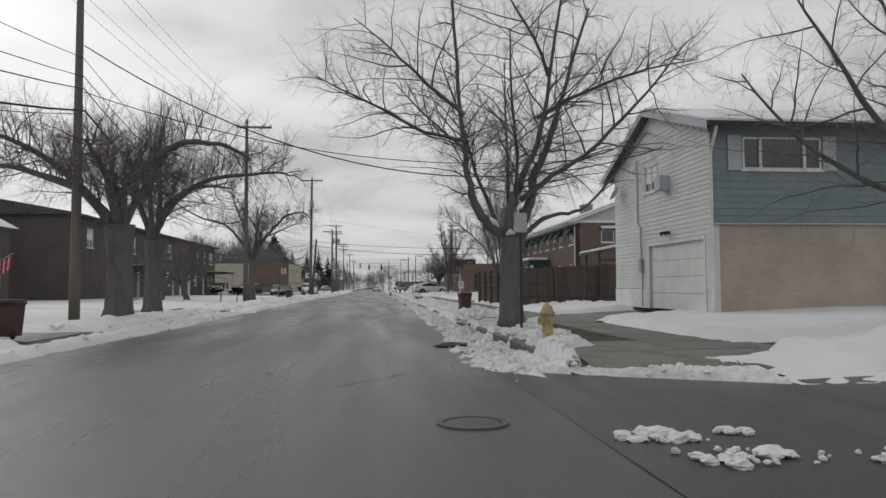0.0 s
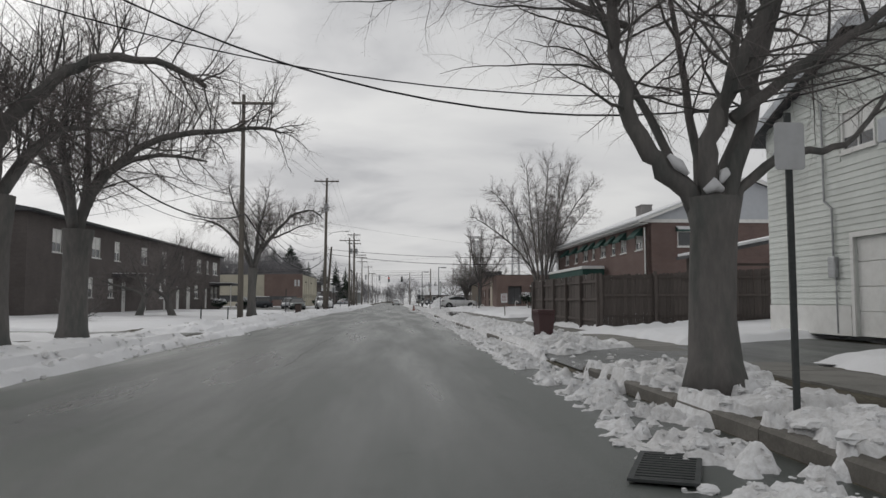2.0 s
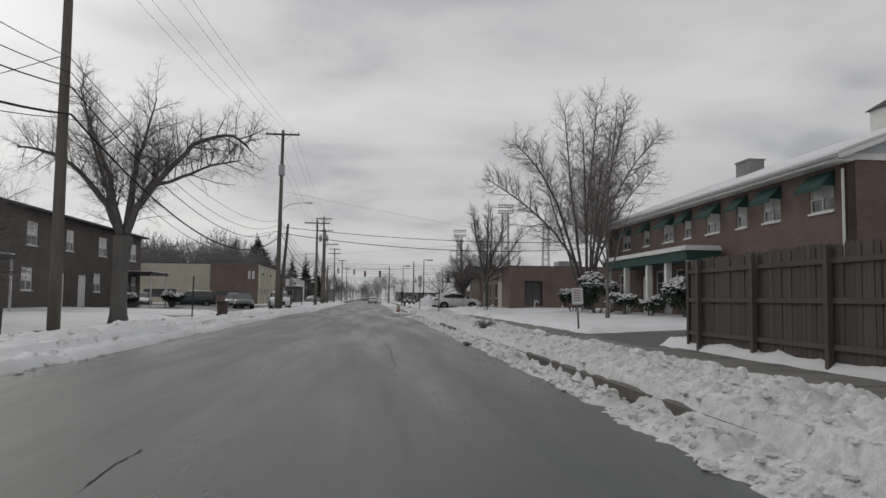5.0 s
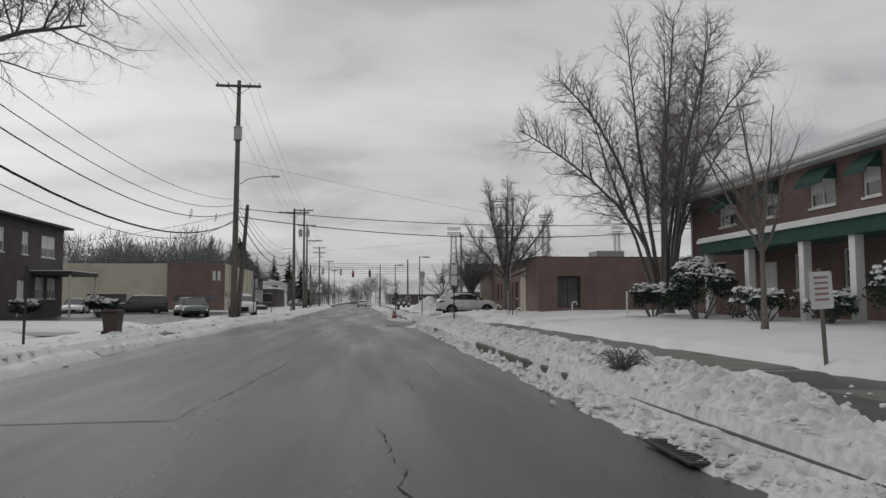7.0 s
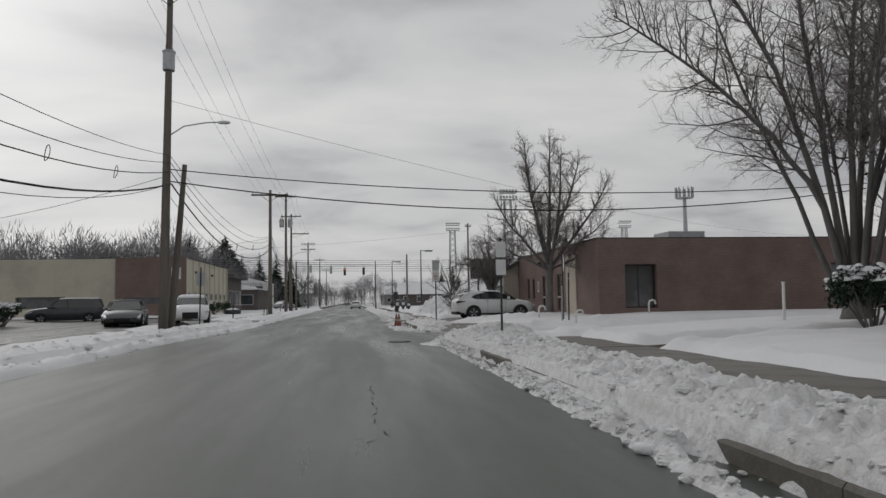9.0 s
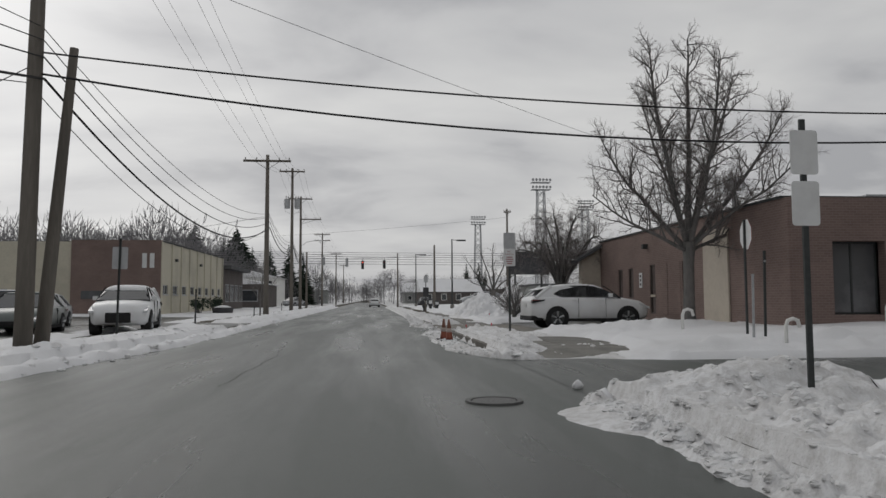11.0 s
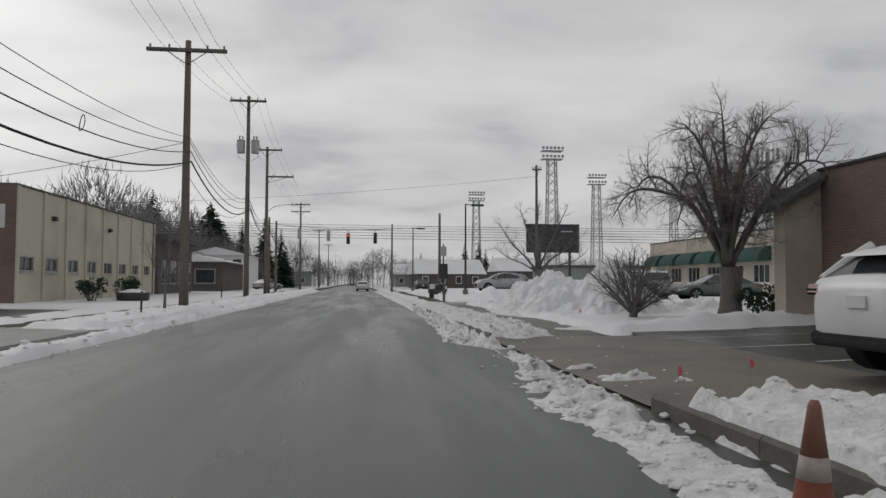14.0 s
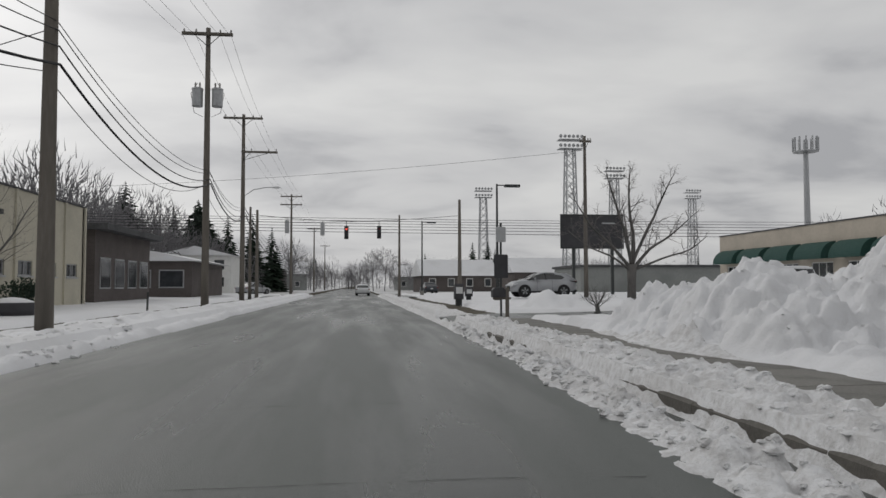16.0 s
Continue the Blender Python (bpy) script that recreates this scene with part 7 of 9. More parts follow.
# service drops across the road
cable("cable", (-9.2, 24.2, 9.0), (10.05, 24.7, 6.05), 2.35, 0.02)
cable("cable", (-9.2, 24.2, 7.5), (10.05, 25.3, 6.1), 1.25, 0.014)
cable("cable", (-7.5, 92.0, 6.4), (25.0, 93.4, 6.44), 1.14, 0.026)
cable("cable", (-7.5, 92.0, 6.9), (25.0, 92.9, 6.64), 0.72, 0.022)
cable("cable", (-7.5, 92.0, 9.8), (60.0, 150.0, 9.0), 1.2, 0.008)
cable("cable", (-40.0, 66.0, 6.0), (-8.8, 52.4, 7.8), 0.8, 0.012)
cable("cable", (-34.0, 112.0, 6.2), (-7.7, 92.0, 6.6), 0.8, 0.012)
cable("cable", (-36.0, 140.0, 6.2), (-6.9, 124.2, 6.8), 0.7, 0.012)
cable("cable", (-40.0, 168.0, 8.5), (15.2, 155.7, 10.4), 0.8, 0.01)
# span wires and many lines over the crossing
for k in range(6):
    cable("cable", (-120.0, 172.0 + k * 2.2, 8.0 + 0.55 * k), (140.0, 174.0 + k * 2.2, 6.2 + 0.75 * k), 1.2 + 0.2 * k, 0.022, n=40)
cable("cable", (-9.0, 171.0, 7.3), (3.6, 171.7, 6.9), 0.25, 0.02)
cable("cable", (-9.0, 171.0, 6.7), (7.7, 163.3, 6.6), 0.25, 0.016)
for x, y, z in ((-7.75, 80, 5.0), (-7.6, 85, 5.4), (-6.95, 106, 4.5), (-6.9, 113, 5.0)):
    lp = [(x + 0.1 * math.sin(a * 0.5), y + 0.14 * math.sin(a), z + 0.17 - 0.2 * math.cos(a)) for a in [0.42 * i for i in range(16)]]
    solid("cable_loop", Mesh().tube(lp, 0.012, 5), WIRE, "slack loop of black cable", "cable", "overhead cables")


def traffic_light(x, y, z, hang, turn, lit, label):
    ob = thing("traffic_light", label, "traffic light", pose(x, y, z, 0, 0, turn), "traffic lights")
    part("housing", Mesh().box(-0.18, 0.18, -0.12, 0.12, -0.55, 0.55), SIGN_BACK if turn else DARK_BOARD, ob, bevel=0.03)
    part("hanger", Mesh().tube([(0, 0, 0.54), (0, 0, hang)], 0.025, 6), DARK_STEEL, ob)
    for k in (-1, 0, 1):
        part("lamp", Mesh().tube([(0, -0.121, k * 0.34), (0, -0.15, k * 0.34)], 0.12, 12), SIGNAL if lit and k > 0 else LAMP_RED if k > 0 else DARK_BOARD, ob)
        part("visor", Mesh().prism([(-0.15, 0.02 + k * 0.34), (0.15, 0.02 + k * 0.34), (0.13, 0.15 + k * 0.34), (-0.13, 0.15 + k * 0.34)], "y", -0.32, -0.152), DARK_BOARD, ob)


SIGNAL = material("lit_red_signal", (0.4, 0.05, 0.04), 0.4)
SIGNAL.node_tree.nodes["Principled BSDF"].inputs["Emission Color"].default_value = (1.0, 0.12, 0.08, 1)
SIGNAL.node_tree.nodes["Principled BSDF"].inputs["Emission Strength"].default_value = 0.9
for u, drop, turn, lit in ((0.24, 0.75, 180, False), (0.476, 0.75, 180, False), (0.637, 1.0, 0, True), (0.86, 0.95, 0, False)):
    x, y = -9.0 + 12.6 * u, 171.0 + 0.7 * u
    z = 7.3 - 0.4 * u - 0.25 * 4 * u * (1 - u)
    traffic_light(x, y, z - drop, drop, turn, lit, "grey back of a hanging traffic light" if turn else "dark hanging traffic light showing red" if lit else "dark hanging three-lamp traffic light")
# ---- things along the street ----
def place(x, y, up=0.0, turn=0.0):
    return pose(x, y, float(lay(x, y)) + up, 0, 0, turn)


# fire hydrant
hyd = thing("fire_hydrant", "worn yellow fire hydrant in trodden snow", "fire hydrant", place(3.53, 14.81, 0.01, 200))
part("barrel", Mesh().lathe([(0.15, -0.05), (0.15, 0.03), (0.112, 0.05), (0.108, 0.46), (0.125, 0.48), (0.125, 0.52)], 18), YELLOW, hyd, smooth=True)
part("bonnet", Mesh().lathe([(0.158, 0.521), (0.16, 0.56), (0.125, 0.575), (0.118, 0.64), (0.085, 0.71), (0.035, 0.735), (0.03, 0.775), (0.005, 0.78)], 18), YELLOW, hyd, smooth=True)
for a, r in ((0, 0.075), (90, 0.055), (270, 0.055)):
    c, s = math.cos(radians(a)), math.sin(radians(a))
    noz = part("nozzle", Mesh().tube([(0.09 * c, 0.09 * s, 0.40), (0.15 * c, 0.15 * s, 0.40)], r, 14), YELLOW, hyd)
    part("cap", Mesh().tube([(0.151 * c, 0.151 * s, 0.40), (0.185 * c, 0.185 * s, 0.40)], r * 1.12, 8).tube([(0.185 * c, 0.185 * s, 0.40), (0.205 * c, 0.205 * s, 0.40)], 0.018, 5), YELLOW, noz)
chain = [(0.02 * math.sin(i), -0.17 - 0.03 * math.sin(i * 0.4), 0.42 - 0.035 * i) for i in range(7)]
part("chain", Mesh().tube(chain, 0.008, 5), STEEL, hyd, "pale hanging chain")
for k in range(8):
    a = k * math.pi / 4
    part("bolt", Mesh().tube([(0.143 * math.cos(a), 0.143 * math.sin(a), 0.50), (0.143 * math.cos(a), 0.143 * math.sin(a), 0.585)], 0.012, 6), YELLOW, hyd)


def signpost(x, y, height, plates, label, turn=0.0, lean=0.0, mat=None, name="street_sign", base=True):
    """plates: (centre height, width, height, material of the face)."""
    ob = thing(name, label, "street sign", place(x, y, -0.02, turn) @ pose(0, 0, 0, 0, lean, 0))
    part("post", Mesh().prism([(-0.03, 0.0), (0.03, 0.0), (0.03, 0.03), (0.018, 0.03), (0.018, 0.008), (-0.018, 0.008), (-0.018, 0.03), (-0.03, 0.03)], "z", 0, height), mat or DARK_STEEL, ob)
    out = []
    for z, w, h, face in plates:
        r, o = 0.035, []
        for cx, cz, a0 in ((w / 2 - r, h / 2 - r, 0), (-w / 2 + r, h / 2 - r, 90), (-w / 2 + r, -h / 2 + r, 180), (w / 2 - r, -h / 2 + r, 270)):
            o += [(cx + r * math.cos(radians(a0 + k * 30)), z + cz + r * math.sin(radians(a0 + k * 30))) for k in range(4)]
        out.append(part("plate", Mesh().prism(o, "y", -0.012, -0.004), face, ob))
    return ob, out


def lettering(parent, text, size, x, z, mat, y=-0.0135):
    c = bpy.data.curves.new("lettering", "FONT")
    c.body, c.size, c.align_x, c.align_y, c.extrude = text, size, "CENTER", "CENTER", 0.0006
    c.materials.append(mat)
    ob = new("lettering", c)
    ob.parent = parent
    ob.matrix_basis = pose(x, y, z, 90, 0, 0)
    return ob


signpost(3.44, 17.0, 2.95, ((2.62, 0.30, 0.46, SIGN_BACK),), "grey back of a small sign on a dark green post")
sg, pl = signpost(4.1, 96.7, 3.16, ((2.92, 0.36, 0.48, SIGN_BACK), (2.41, 0.36, 0.53, SIGN_WHITE)), "parking sign below a plain aluminium plate on a dark post", 4)
SIGN_INK = material("sign_ink_red", (0.34, 0.19, 0.19), 0.6)
lettering(pl[1], "NO", 0.075, 0, 2.585, SIGN_INK)
lettering(pl[1], "PARKING", 0.062, 0, 2.505, SIGN_INK)
for k, wd in enumerate((0.19, 0.23, 0.20, 0.16)):
    part("bar", Mesh().box(-wd / 2, wd / 2, -0.0145, -0.0125, 2.40 - k * 0.065, 2.435 - k * 0.065), SIGN_INK, pl[1])
signpost(4.35, 81.9, 3.0, ((2.65, 0.30, 0.46, SIGN_WHITE), (2.12, 0.30, 0.46, SIGN_WHITE)), "two pale plates on a dark sign post in ploughed snow")
signpost(9.3, 91.6, 2.2, ((1.95, 0.06, 0.06, SIGN_BACK),), "thin bare steel post on a snowy corner", 0, 1)
# stop sign, seen nearly edge on
stop = thing("stop_sign", "octagonal stop sign turned towards the side street", "stop sign", place(9.35, 92.5, 0, 82))
part("post", Mesh().box(-0.03, 0.03, 0.0, 0.05, 0, 3.0), DARK_STEEL, stop)
octo = [(0.375 * math.cos(radians(22.5 + 45 * k)) / math.cos(radians(22.5)), 2.62 + 0.375 * math.sin(radians(22.5 + 45 * k)) / math.cos(radians(22.5))) for k in range(8)]
part("plate", Mesh().prism(octo, "y", -0.012, -0.007), SIGN_RED, stop, "red octagonal face")
part("plate_back", Mesh().prism(octo, "y", -0.006, -0.001), SIGN_WHITE, stop, "pale bare back of the plate")
# small posts and markers
for x, y, h, m, lab in ((-8.95, 49.7, 0.75, DARK_STEEL, "short dark post on the verge"), (-8.6, 42.8, 0.85, DARK_STEEL, "short dark post on the verge"), (-8.05, 64.6, 1.95, DARK_STEEL, "slim dark sign post without a plate"),
                        (-6.85, 104.4, 1.55, DARK_STEEL, "slim dark sign post without a plate"), (-6.6, 117.5, 0.8, DARK_STEEL, "short dark marker post"), (-6.7, 131.5, 0.9, DARK_STEEL, "short dark marker post"),
                        (12.7, 81.0, 1.25, WHITE, "white pipe marker post in the snow"), (9.0, 91.6, 1.6, STEEL, "thin steel marker post"), (4.68, 102.4, 0.0, STEEL, "")):
    if h:
        ob = thing("marker_post", lab, "post", place(x, y, 0))
        part("shaft", Mesh().tube([(0, 0, 0), (0.02, 0, h)], 0.032 if m is not WHITE else 0.045, 8), m, ob)
        part("cap", Mesh().tube([(0.02, 0, h), (0.02, 0, h + 0.03)], 0.036 if m is not WHITE else 0.055, 8), m, ob)
signpost(-7.1, 96.2, 2.9, ((2.35, 0.42, 0.62, SIGN_BACK),), "pale sign plate on a slim post by the parking lot", 180, -1)
# leaning lawn sign before the brick building
ls, lp = signpost(6.85, 57.0, 1.62, ((1.28, 0.42, 0.58, SIGN_WHITE),), "small white lawn sign on a leaning post", 8, -3, POLE_WOOD, "lawn_sign")
for k in range(5):
    part("bar", Mesh().box(-0.13, 0.13, -0.0145, -0.0125, 1.46 - k * 0.085, 1.495 - k * 0.085), SIGN_INK, lp[0])
part("foot", Mesh().box(-0.11, 0.11, -0.07, 0.09, -0.01, 0.09), DARK_STEEL, ls)


def wheeled_bin(x, y, turn, h, mat, label):
    ob = thing("wheeled_bin", label, "bin", place(x, y, 0.07, turn))
    w = h * 0.29
    b = Mesh()
    ring = lambda s, z: [(-w * s, -w * s * 1.1, z), (w * s, -w * s * 1.1, z), (w * s, w * s * 1.1, z), (-w * s, w * s * 1.1, z)]
    v = ring(0.80, 0.05) + ring(0.98, h * 0.86) + ring(1.06, h * 0.86) + ring(1.06, h * 0.93)
    f = [(3, 2, 1, 0)] + [(4 * i + k, 4 * i + (k + 1) % 4, 4 * i + 4 + (k + 1) % 4, 4 * i + 4 + k) for i in range(3) for k in range(4)] + [(12, 13, 14, 15)]
    part("body", Mesh().add(v, f), mat, ob, bevel=0.012)
    part("lid", Mesh().add([(x * 1.08, y * 1.1, z) for x, y, z in ring(1, h * 0.935)] + [(x * 1.0, y * 1.0, z) for x, y, z in ring(1, h)], [(3, 2, 1, 0), (4, 5, 6, 7)] + [(k, (k + 1) % 4, 4 + (k + 1) % 4, 4 + k) for k in range(4)]), mat, ob, bevel=0.015)
    part("handle", Mesh().tube([(-w * 0.8, w * 1.32, h * 0.9), (w * 0.8, w * 1.32, h * 0.9)], 0.016, 8), RUBBER, ob)
    for s in (-1, 1):
        part("wheel", Mesh().tube([(s * w * 0.75, w * 0.95, 0.085), (s * w * 0.95, w * 0.95, 0.085)], 0.09, 14), RUBBER, ob)
    return ob


wheeled_bin(3.72, 30.0, 8, 0.80, RED_PLASTIC, "dark red wheeled bin in ploughed snow")
wheeled_bin(-7.6, 16.25, 180, 0.82, RED_PLASTIC, "dark red wheeled bin beside a driveway")
wheeled_bin(-7.85, 70.3, 175, 0.82, BROWN_PLASTIC, "brown wheeled bin on the snowy verge")


def cone(x, y, tilt, turn, h=0.65):
    ob = thing("traffic_cone", "orange traffic cone, colour dulled for windscreen glare, with a pale band, in slush", "traffic cone", pose(x, y, 0.02, tilt, 0, turn), "traffic cones")
    r = lambda z: 0.118 * (1 - z / h) + 0.028 * z / h
    part("base", Mesh().box(-0.185, 0.185, -0.185, 0.185, 0, 0.035), RUBBER, ob, bevel=0.012)
    part("body", Mesh().lathe([(r(z), z) for z in (0.036, h * 0.2, h * 0.4)] + [(r(h * 0.4), h * 0.401)], 20), ORANGE, ob, smooth=True)
    part("band", Mesh().lathe([(r(h * 0.4) + 0.002, h * 0.402), (r(h * 0.58) + 0.002, h * 0.58)], 20), CONE_BAND, ob, "grimy pale reflective band", smooth=True)
    part("tip", Mesh().lathe([(r(h * 0.581), h * 0.581), (r(h * 0.96), h * 0.96), (0.02, h)], 20), CONE_TOP, ob, smooth=True)


# windscreen glare over the cones is put into their dull tones
CONE_BAND = material("grimy_band", (0.42, 0.36, 0.33), 0.5, patch=((0.26, 0.18, 0.15), 0.6), patch_scale=9)
CONE_TOP = material("glare_dulled_orange", (0.26, 0.12, 0.085), 0.6, patch=((0.22, 0.13, 0.10), 0.6), patch_scale=6)
cone(2.18, 97.55, 2, 10)
cone(2.28, 96.85, -2, 35)
for x, y in ((3.41, 101.83), (4.4, 102.11), (6.5, 115.4)):
    fl = thing("marker_flag", "small pink survey flag stuck in the snow", "marker flag", place(x, y, 0.1), "marker flags")
    part("stem", Mesh().tube([(0, 0, -0.1), (0.01, 0, 0.26)], 0.005, 5), STEEL, fl)
    part("flag", Mesh().prism([(0.01, 0.17), (0.05, 0.15), (0.06, 0.20), (0.045, 0.25), (0.012, 0.26)], "y", -0.003, 0.003), PINK, fl)
# bent steel hoops by the brown building
for x, y in ((9.4, 90.9), (9.0, 95.6), (13.6, 93.2)):
    hp = [(0.0, 0, 0), (0.0, 0, 0.45), (0.05, 0, 0.58), (0.17, 0, 0.62), (0.29, 0, 0.58), (0.33, 0, 0.42)]
    solid("vent_pipe", Mesh().tube(hp, 0.045, 10), WHITE, "white bent vent pipe above the snow", "pipe", smooth=True, at=place(x, y, 0.1))

# letter box and paper boxes
mb = thing("letter_box", "dark letter box on a post at the kerb", "letter box", place(3.9, 127.6, 0))
part("post", Mesh().box(-0.045, 0.045, -0.045, 0.045, 0, 1.05), POLE_WOOD, mb)
part("box", Mesh().prism([(-0.42, 0.78), (-0.06, 0.78), (-0.06, 0.98), (-0.12, 1.05), (-0.36, 1.05), (-0.42, 0.98)], "y", -0.12, 0.2), DARK_BOARD, mb, bevel=0.01)
part("arm", Mesh().box(-0.4, 0.1, -0.04, 0.04, 0.72, 0.78), POLE_WOOD, mb)
signpost(4.05, 129.2, 3.0, ((2.65, 0.30, 0.46, SIGN_BACK), (1.7, 0.42, 0.7, DARK_BOARD)), "pale sign plate above a dark plate on a post")
for x, y, h in ((5.3, 147.0, 1.1), (6.6, 156.0, 1.1), (7.4, 157.0, 0.9)):
    nb = thing("newspaper_box", "dark newspaper box on the pavement", "newspaper box", place(x, y, 0.02))
    part("cabinet", Mesh().prism([(-0.28, 0.35), (0.28, 0.35), (0.28, h), (-0.2, h + 0.1), (-0.28, h)], "x", -0.24, 0.24), DARK_BOARD, nb, bevel=0.02)
    part("stand", Mesh().box(-0.16, 0.16, -0.16, 0.16, 0, 0.35), DARK_STEEL, nb)
    part("window", Mesh().box(-0.18, 0.18, -0.30, -0.285, h * 0.6, h * 0.92), SIGN_WHITE, nb)
# planter at the factory's wall
plt = thing("planter", "dark round planter with snow at the factory wall", "planter", place(-11.3, 133.0, 0))
part("tub", Mesh().lathe([(0.55, 0), (0.75, 0.1), (0.82, 0.55), (0.74, 0.56), (0.7, 0.45)], 18), DARK_BOARD, plt, smooth=True)
part("snow_cap", Mesh().lathe([(0.74, 0.44), (0.6, 0.6), (0.3, 0.7), (0.02, 0.73)], 18), SNOW, plt, smooth=True)


# ---- cars ----
def section(w, zb, zm, zt, crown):
    """Half a ring of the body: from the sill up to the middle of the top."""
    return [(0, zb), (w * 0.86, zb), (w * 0.97, zb + 0.10), (w, zm), (w * 0.965, zt - 0.05), (w * 0.90, zt), (w * 0.5, zt + crown * 0.8), (0, zt + crown)]


def loft(stations, x_of=None):
    m = Mesh()
    n = None
    for x, half in stations:
        ring = [(x, y, z) for y, z in half] + [(x, -y, z) for y, z in reversed(half[1:-1])]
        n = len(ring)
        m.v.extend(ring)
    for i in range(len(stations) - 1):
        for k in range(n):
            a, b = i * n + k, i * n + (k + 1) % n
            m.f.append((a, a + n, b + n, b))
    m.f.append(tuple(range(n)))
    m.f.append(tuple(range(len(m.v) - 1, len(m.v) - n - 1, -1)))
    return m


def car(label, m, paint, L=4.6, W=1.84, H=1.64, kind="suv", snow=0.0, group="parked cars"):
    ob = thing("car", label, "car", m, group)
    h, w = L / 2, W / 2
    low = kind in ("sedan", "van")
    belt = H * (0.64 if low else 0.70)
    sill = 0.24 if low else 0.30
    nose = belt - 0.24
    st = []
    for u, wf, zb, zt, cr in ((-1.0, 0.80, sill + 0.16, belt - 0.18, 0.01), (-0.975, 0.91, sill + 0.06, belt - 0.05, 0.02), (-0.90, 0.97, sill, belt, 0.03), (-0.6, 1.0, sill - 0.04, belt - 0.01, 0.04), (0.0, 1.0, sill - 0.06, belt - 0.04, 0.04),
                              (0.42, 1.0, sill - 0.05, belt - 0.07, 0.05), (0.60, 0.99, sill - 0.02, belt - 0.10, 0.06), (0.84, 0.95, sill, nose + 0.06, 0.05), (0.95, 0.87, sill + 0.04, nose - 0.08, 0.03), (1.0, 0.72, sill + 0.14, nose - 0.22, 0.01)):
        st.append((u * h, section(w * wf, zb, (zb + zt) * 0.52, zt, cr)))
    body = part("body", loft(st), paint, ob, smooth=True)
    # glass house and roof
    if kind == "suv":
        gs = ((-0.94, 0.02), (-0.75, 0.66), (-0.58, 0.93), (-0.30, 1.0), (-0.04, 0.985), (0.13, 0.84), (0.43, 0.03))
    elif kind == "crossover":
        gs = ((-0.93, 0.02), (-0.80, 0.50), (-0.66, 0.80), (-0.40, 0.96), (-0.10, 1.0), (0.08, 0.93), (0.22, 0.72), (0.50, 0.03))
    elif kind == "sedan":
        gs = ((-0.80, 0.02), (-0.50, 0.80), (-0.34, 0.95), (-0.05, 0.99), (0.10, 0.94), (0.46, 0.03))
    else:
        gs = ((-0.96, 0.02), (-0.92, 0.80), (-0.86, 0.95), (-0.3, 0.985), (0.0, 0.985), (0.16, 0.93), (0.46, 0.03))
    gl, top = [], []
    for u, q in gs:
        z = belt - 0.05 + (H - belt + 0.01) * q
        wb, wt = w * 0.90, w * (0.90 - 0.20 * q)
        gl.append((u * h, [(0, belt - 0.10), (wb, belt - 0.10), (wb, belt - 0.03), (wt, max(belt - 0.02, z - 0.03)), (wt * 0.9, max(belt - 0.015, z - 0.012)), (0, max(belt - 0.01, z - 0.004))]))
        if q > 0.55:
            top.append((u * h, [(0, z - 0.05), (wt * 0.99, z - 0.075), (wt * 1.012, z - 0.035), (wt * 0.93, z + 0.008), (wt * 0.5, z + 0.028), (0, z + 0.034)]))
    part("glasshouse", loft(gl), CAR_GLASS, ob, "dark tinted windows", smooth=False)
    roof = part("roof", loft(top), paint, ob, smooth=True)
    if snow:
        part("roof_snow", loft([(x * 0.96, [(y * 0.86, z + 0.03 if i > 2 else z + 0.05) for i, (y, z) in enumerate(s)]) for x, s in top]), SNOW, roof, "dusting of snow", smooth=True)
    # pillars
    a0, a1, b0, b1 = gs[-1][0] * h, gs[-2][0] * h, gs[0][0] * h, (gs[2][0]) * h
    wt = w * 0.715
    for s in (-1, 1):
        for (xa, za, xb, zb, r) in ((a0 - 0.02, belt - 0.05, a1, H - 0.085, 0.022), (b0 + 0.02, belt - 0.05, b1, H - 0.10, 0.11 if kind == "suv" else 0.07 if kind != "sedan" else 0.05), (-0.06 * h, belt - 0.05, -0.02 * h, H - 0.07, 0.02)):
            part("pillar", Mesh().tube([(xa, s * w * 0.895, za), ((xa + xb) / 2, s * (w * 0.895 + wt) / 2, (za + zb) / 2 + 0.02), (xb, s * wt, zb)], r, 6), paint if r > 0.031 else RUBBER, ob)
    if kind == "crossover":
        # painted quarter panels behind the side windows, the roof spoiler and the bulge of the rear lamps
        for s in (-1, 1):
            o = [(-0.925, 0.0), (-0.50, 0.0), (-0.64, 0.30), (-0.52, 0.62), (-0.30, 0.80), (-0.40, 0.90), (-0.66, 0.76), (-0.80, 0.46)]
            rim = [(u * h, s * w * (0.915 - 0.20 * q), belt - 0.05 + (H - belt) * q) for u, q in o]
            n = len(o)
            v = rim + [(x, y - s * 0.06, z) for x, y, z in rim]
            part("quarter_panel", Mesh().add(v, [tuple(range(n)), tuple(range(2 * n - 1, n - 1, -1))] + [(i, (i + 1) % n, (i + 1) % n + n, i + n) for i in range(n)]), paint, ob, bevel=0.01)
            part("window_trim", Mesh().tube([(-0.50 * h, s * w * 0.915, belt - 0.03), (0.0, s * w * 0.92, belt - 0.035), (0.44 * h, s * w * 0.915, belt - 0.05)], 0.014, 6), STEEL, ob)
        part("spoiler", Mesh().prism([(-0.60 * h, H - 0.10), (-0.86 * h, H - 0.22), (-0.87 * h, H - 0.25), (-0.66 * h, H - 0.17)], "y", -w * 0.70, w * 0.70), paint, ob, bevel=0.012)
        for s in (-1, 1):
            part("lamp_wing", Mesh().prism([(-1.0 * h, belt - 0.16), (-0.78 * h, belt - 0.10), (-0.80 * h, belt - 0.15), (-0.99 * h, belt - 0.24)], "y", s * w * 0.80, s * w * 0.995), RUBBER, ob, "dark tail lamp wing")
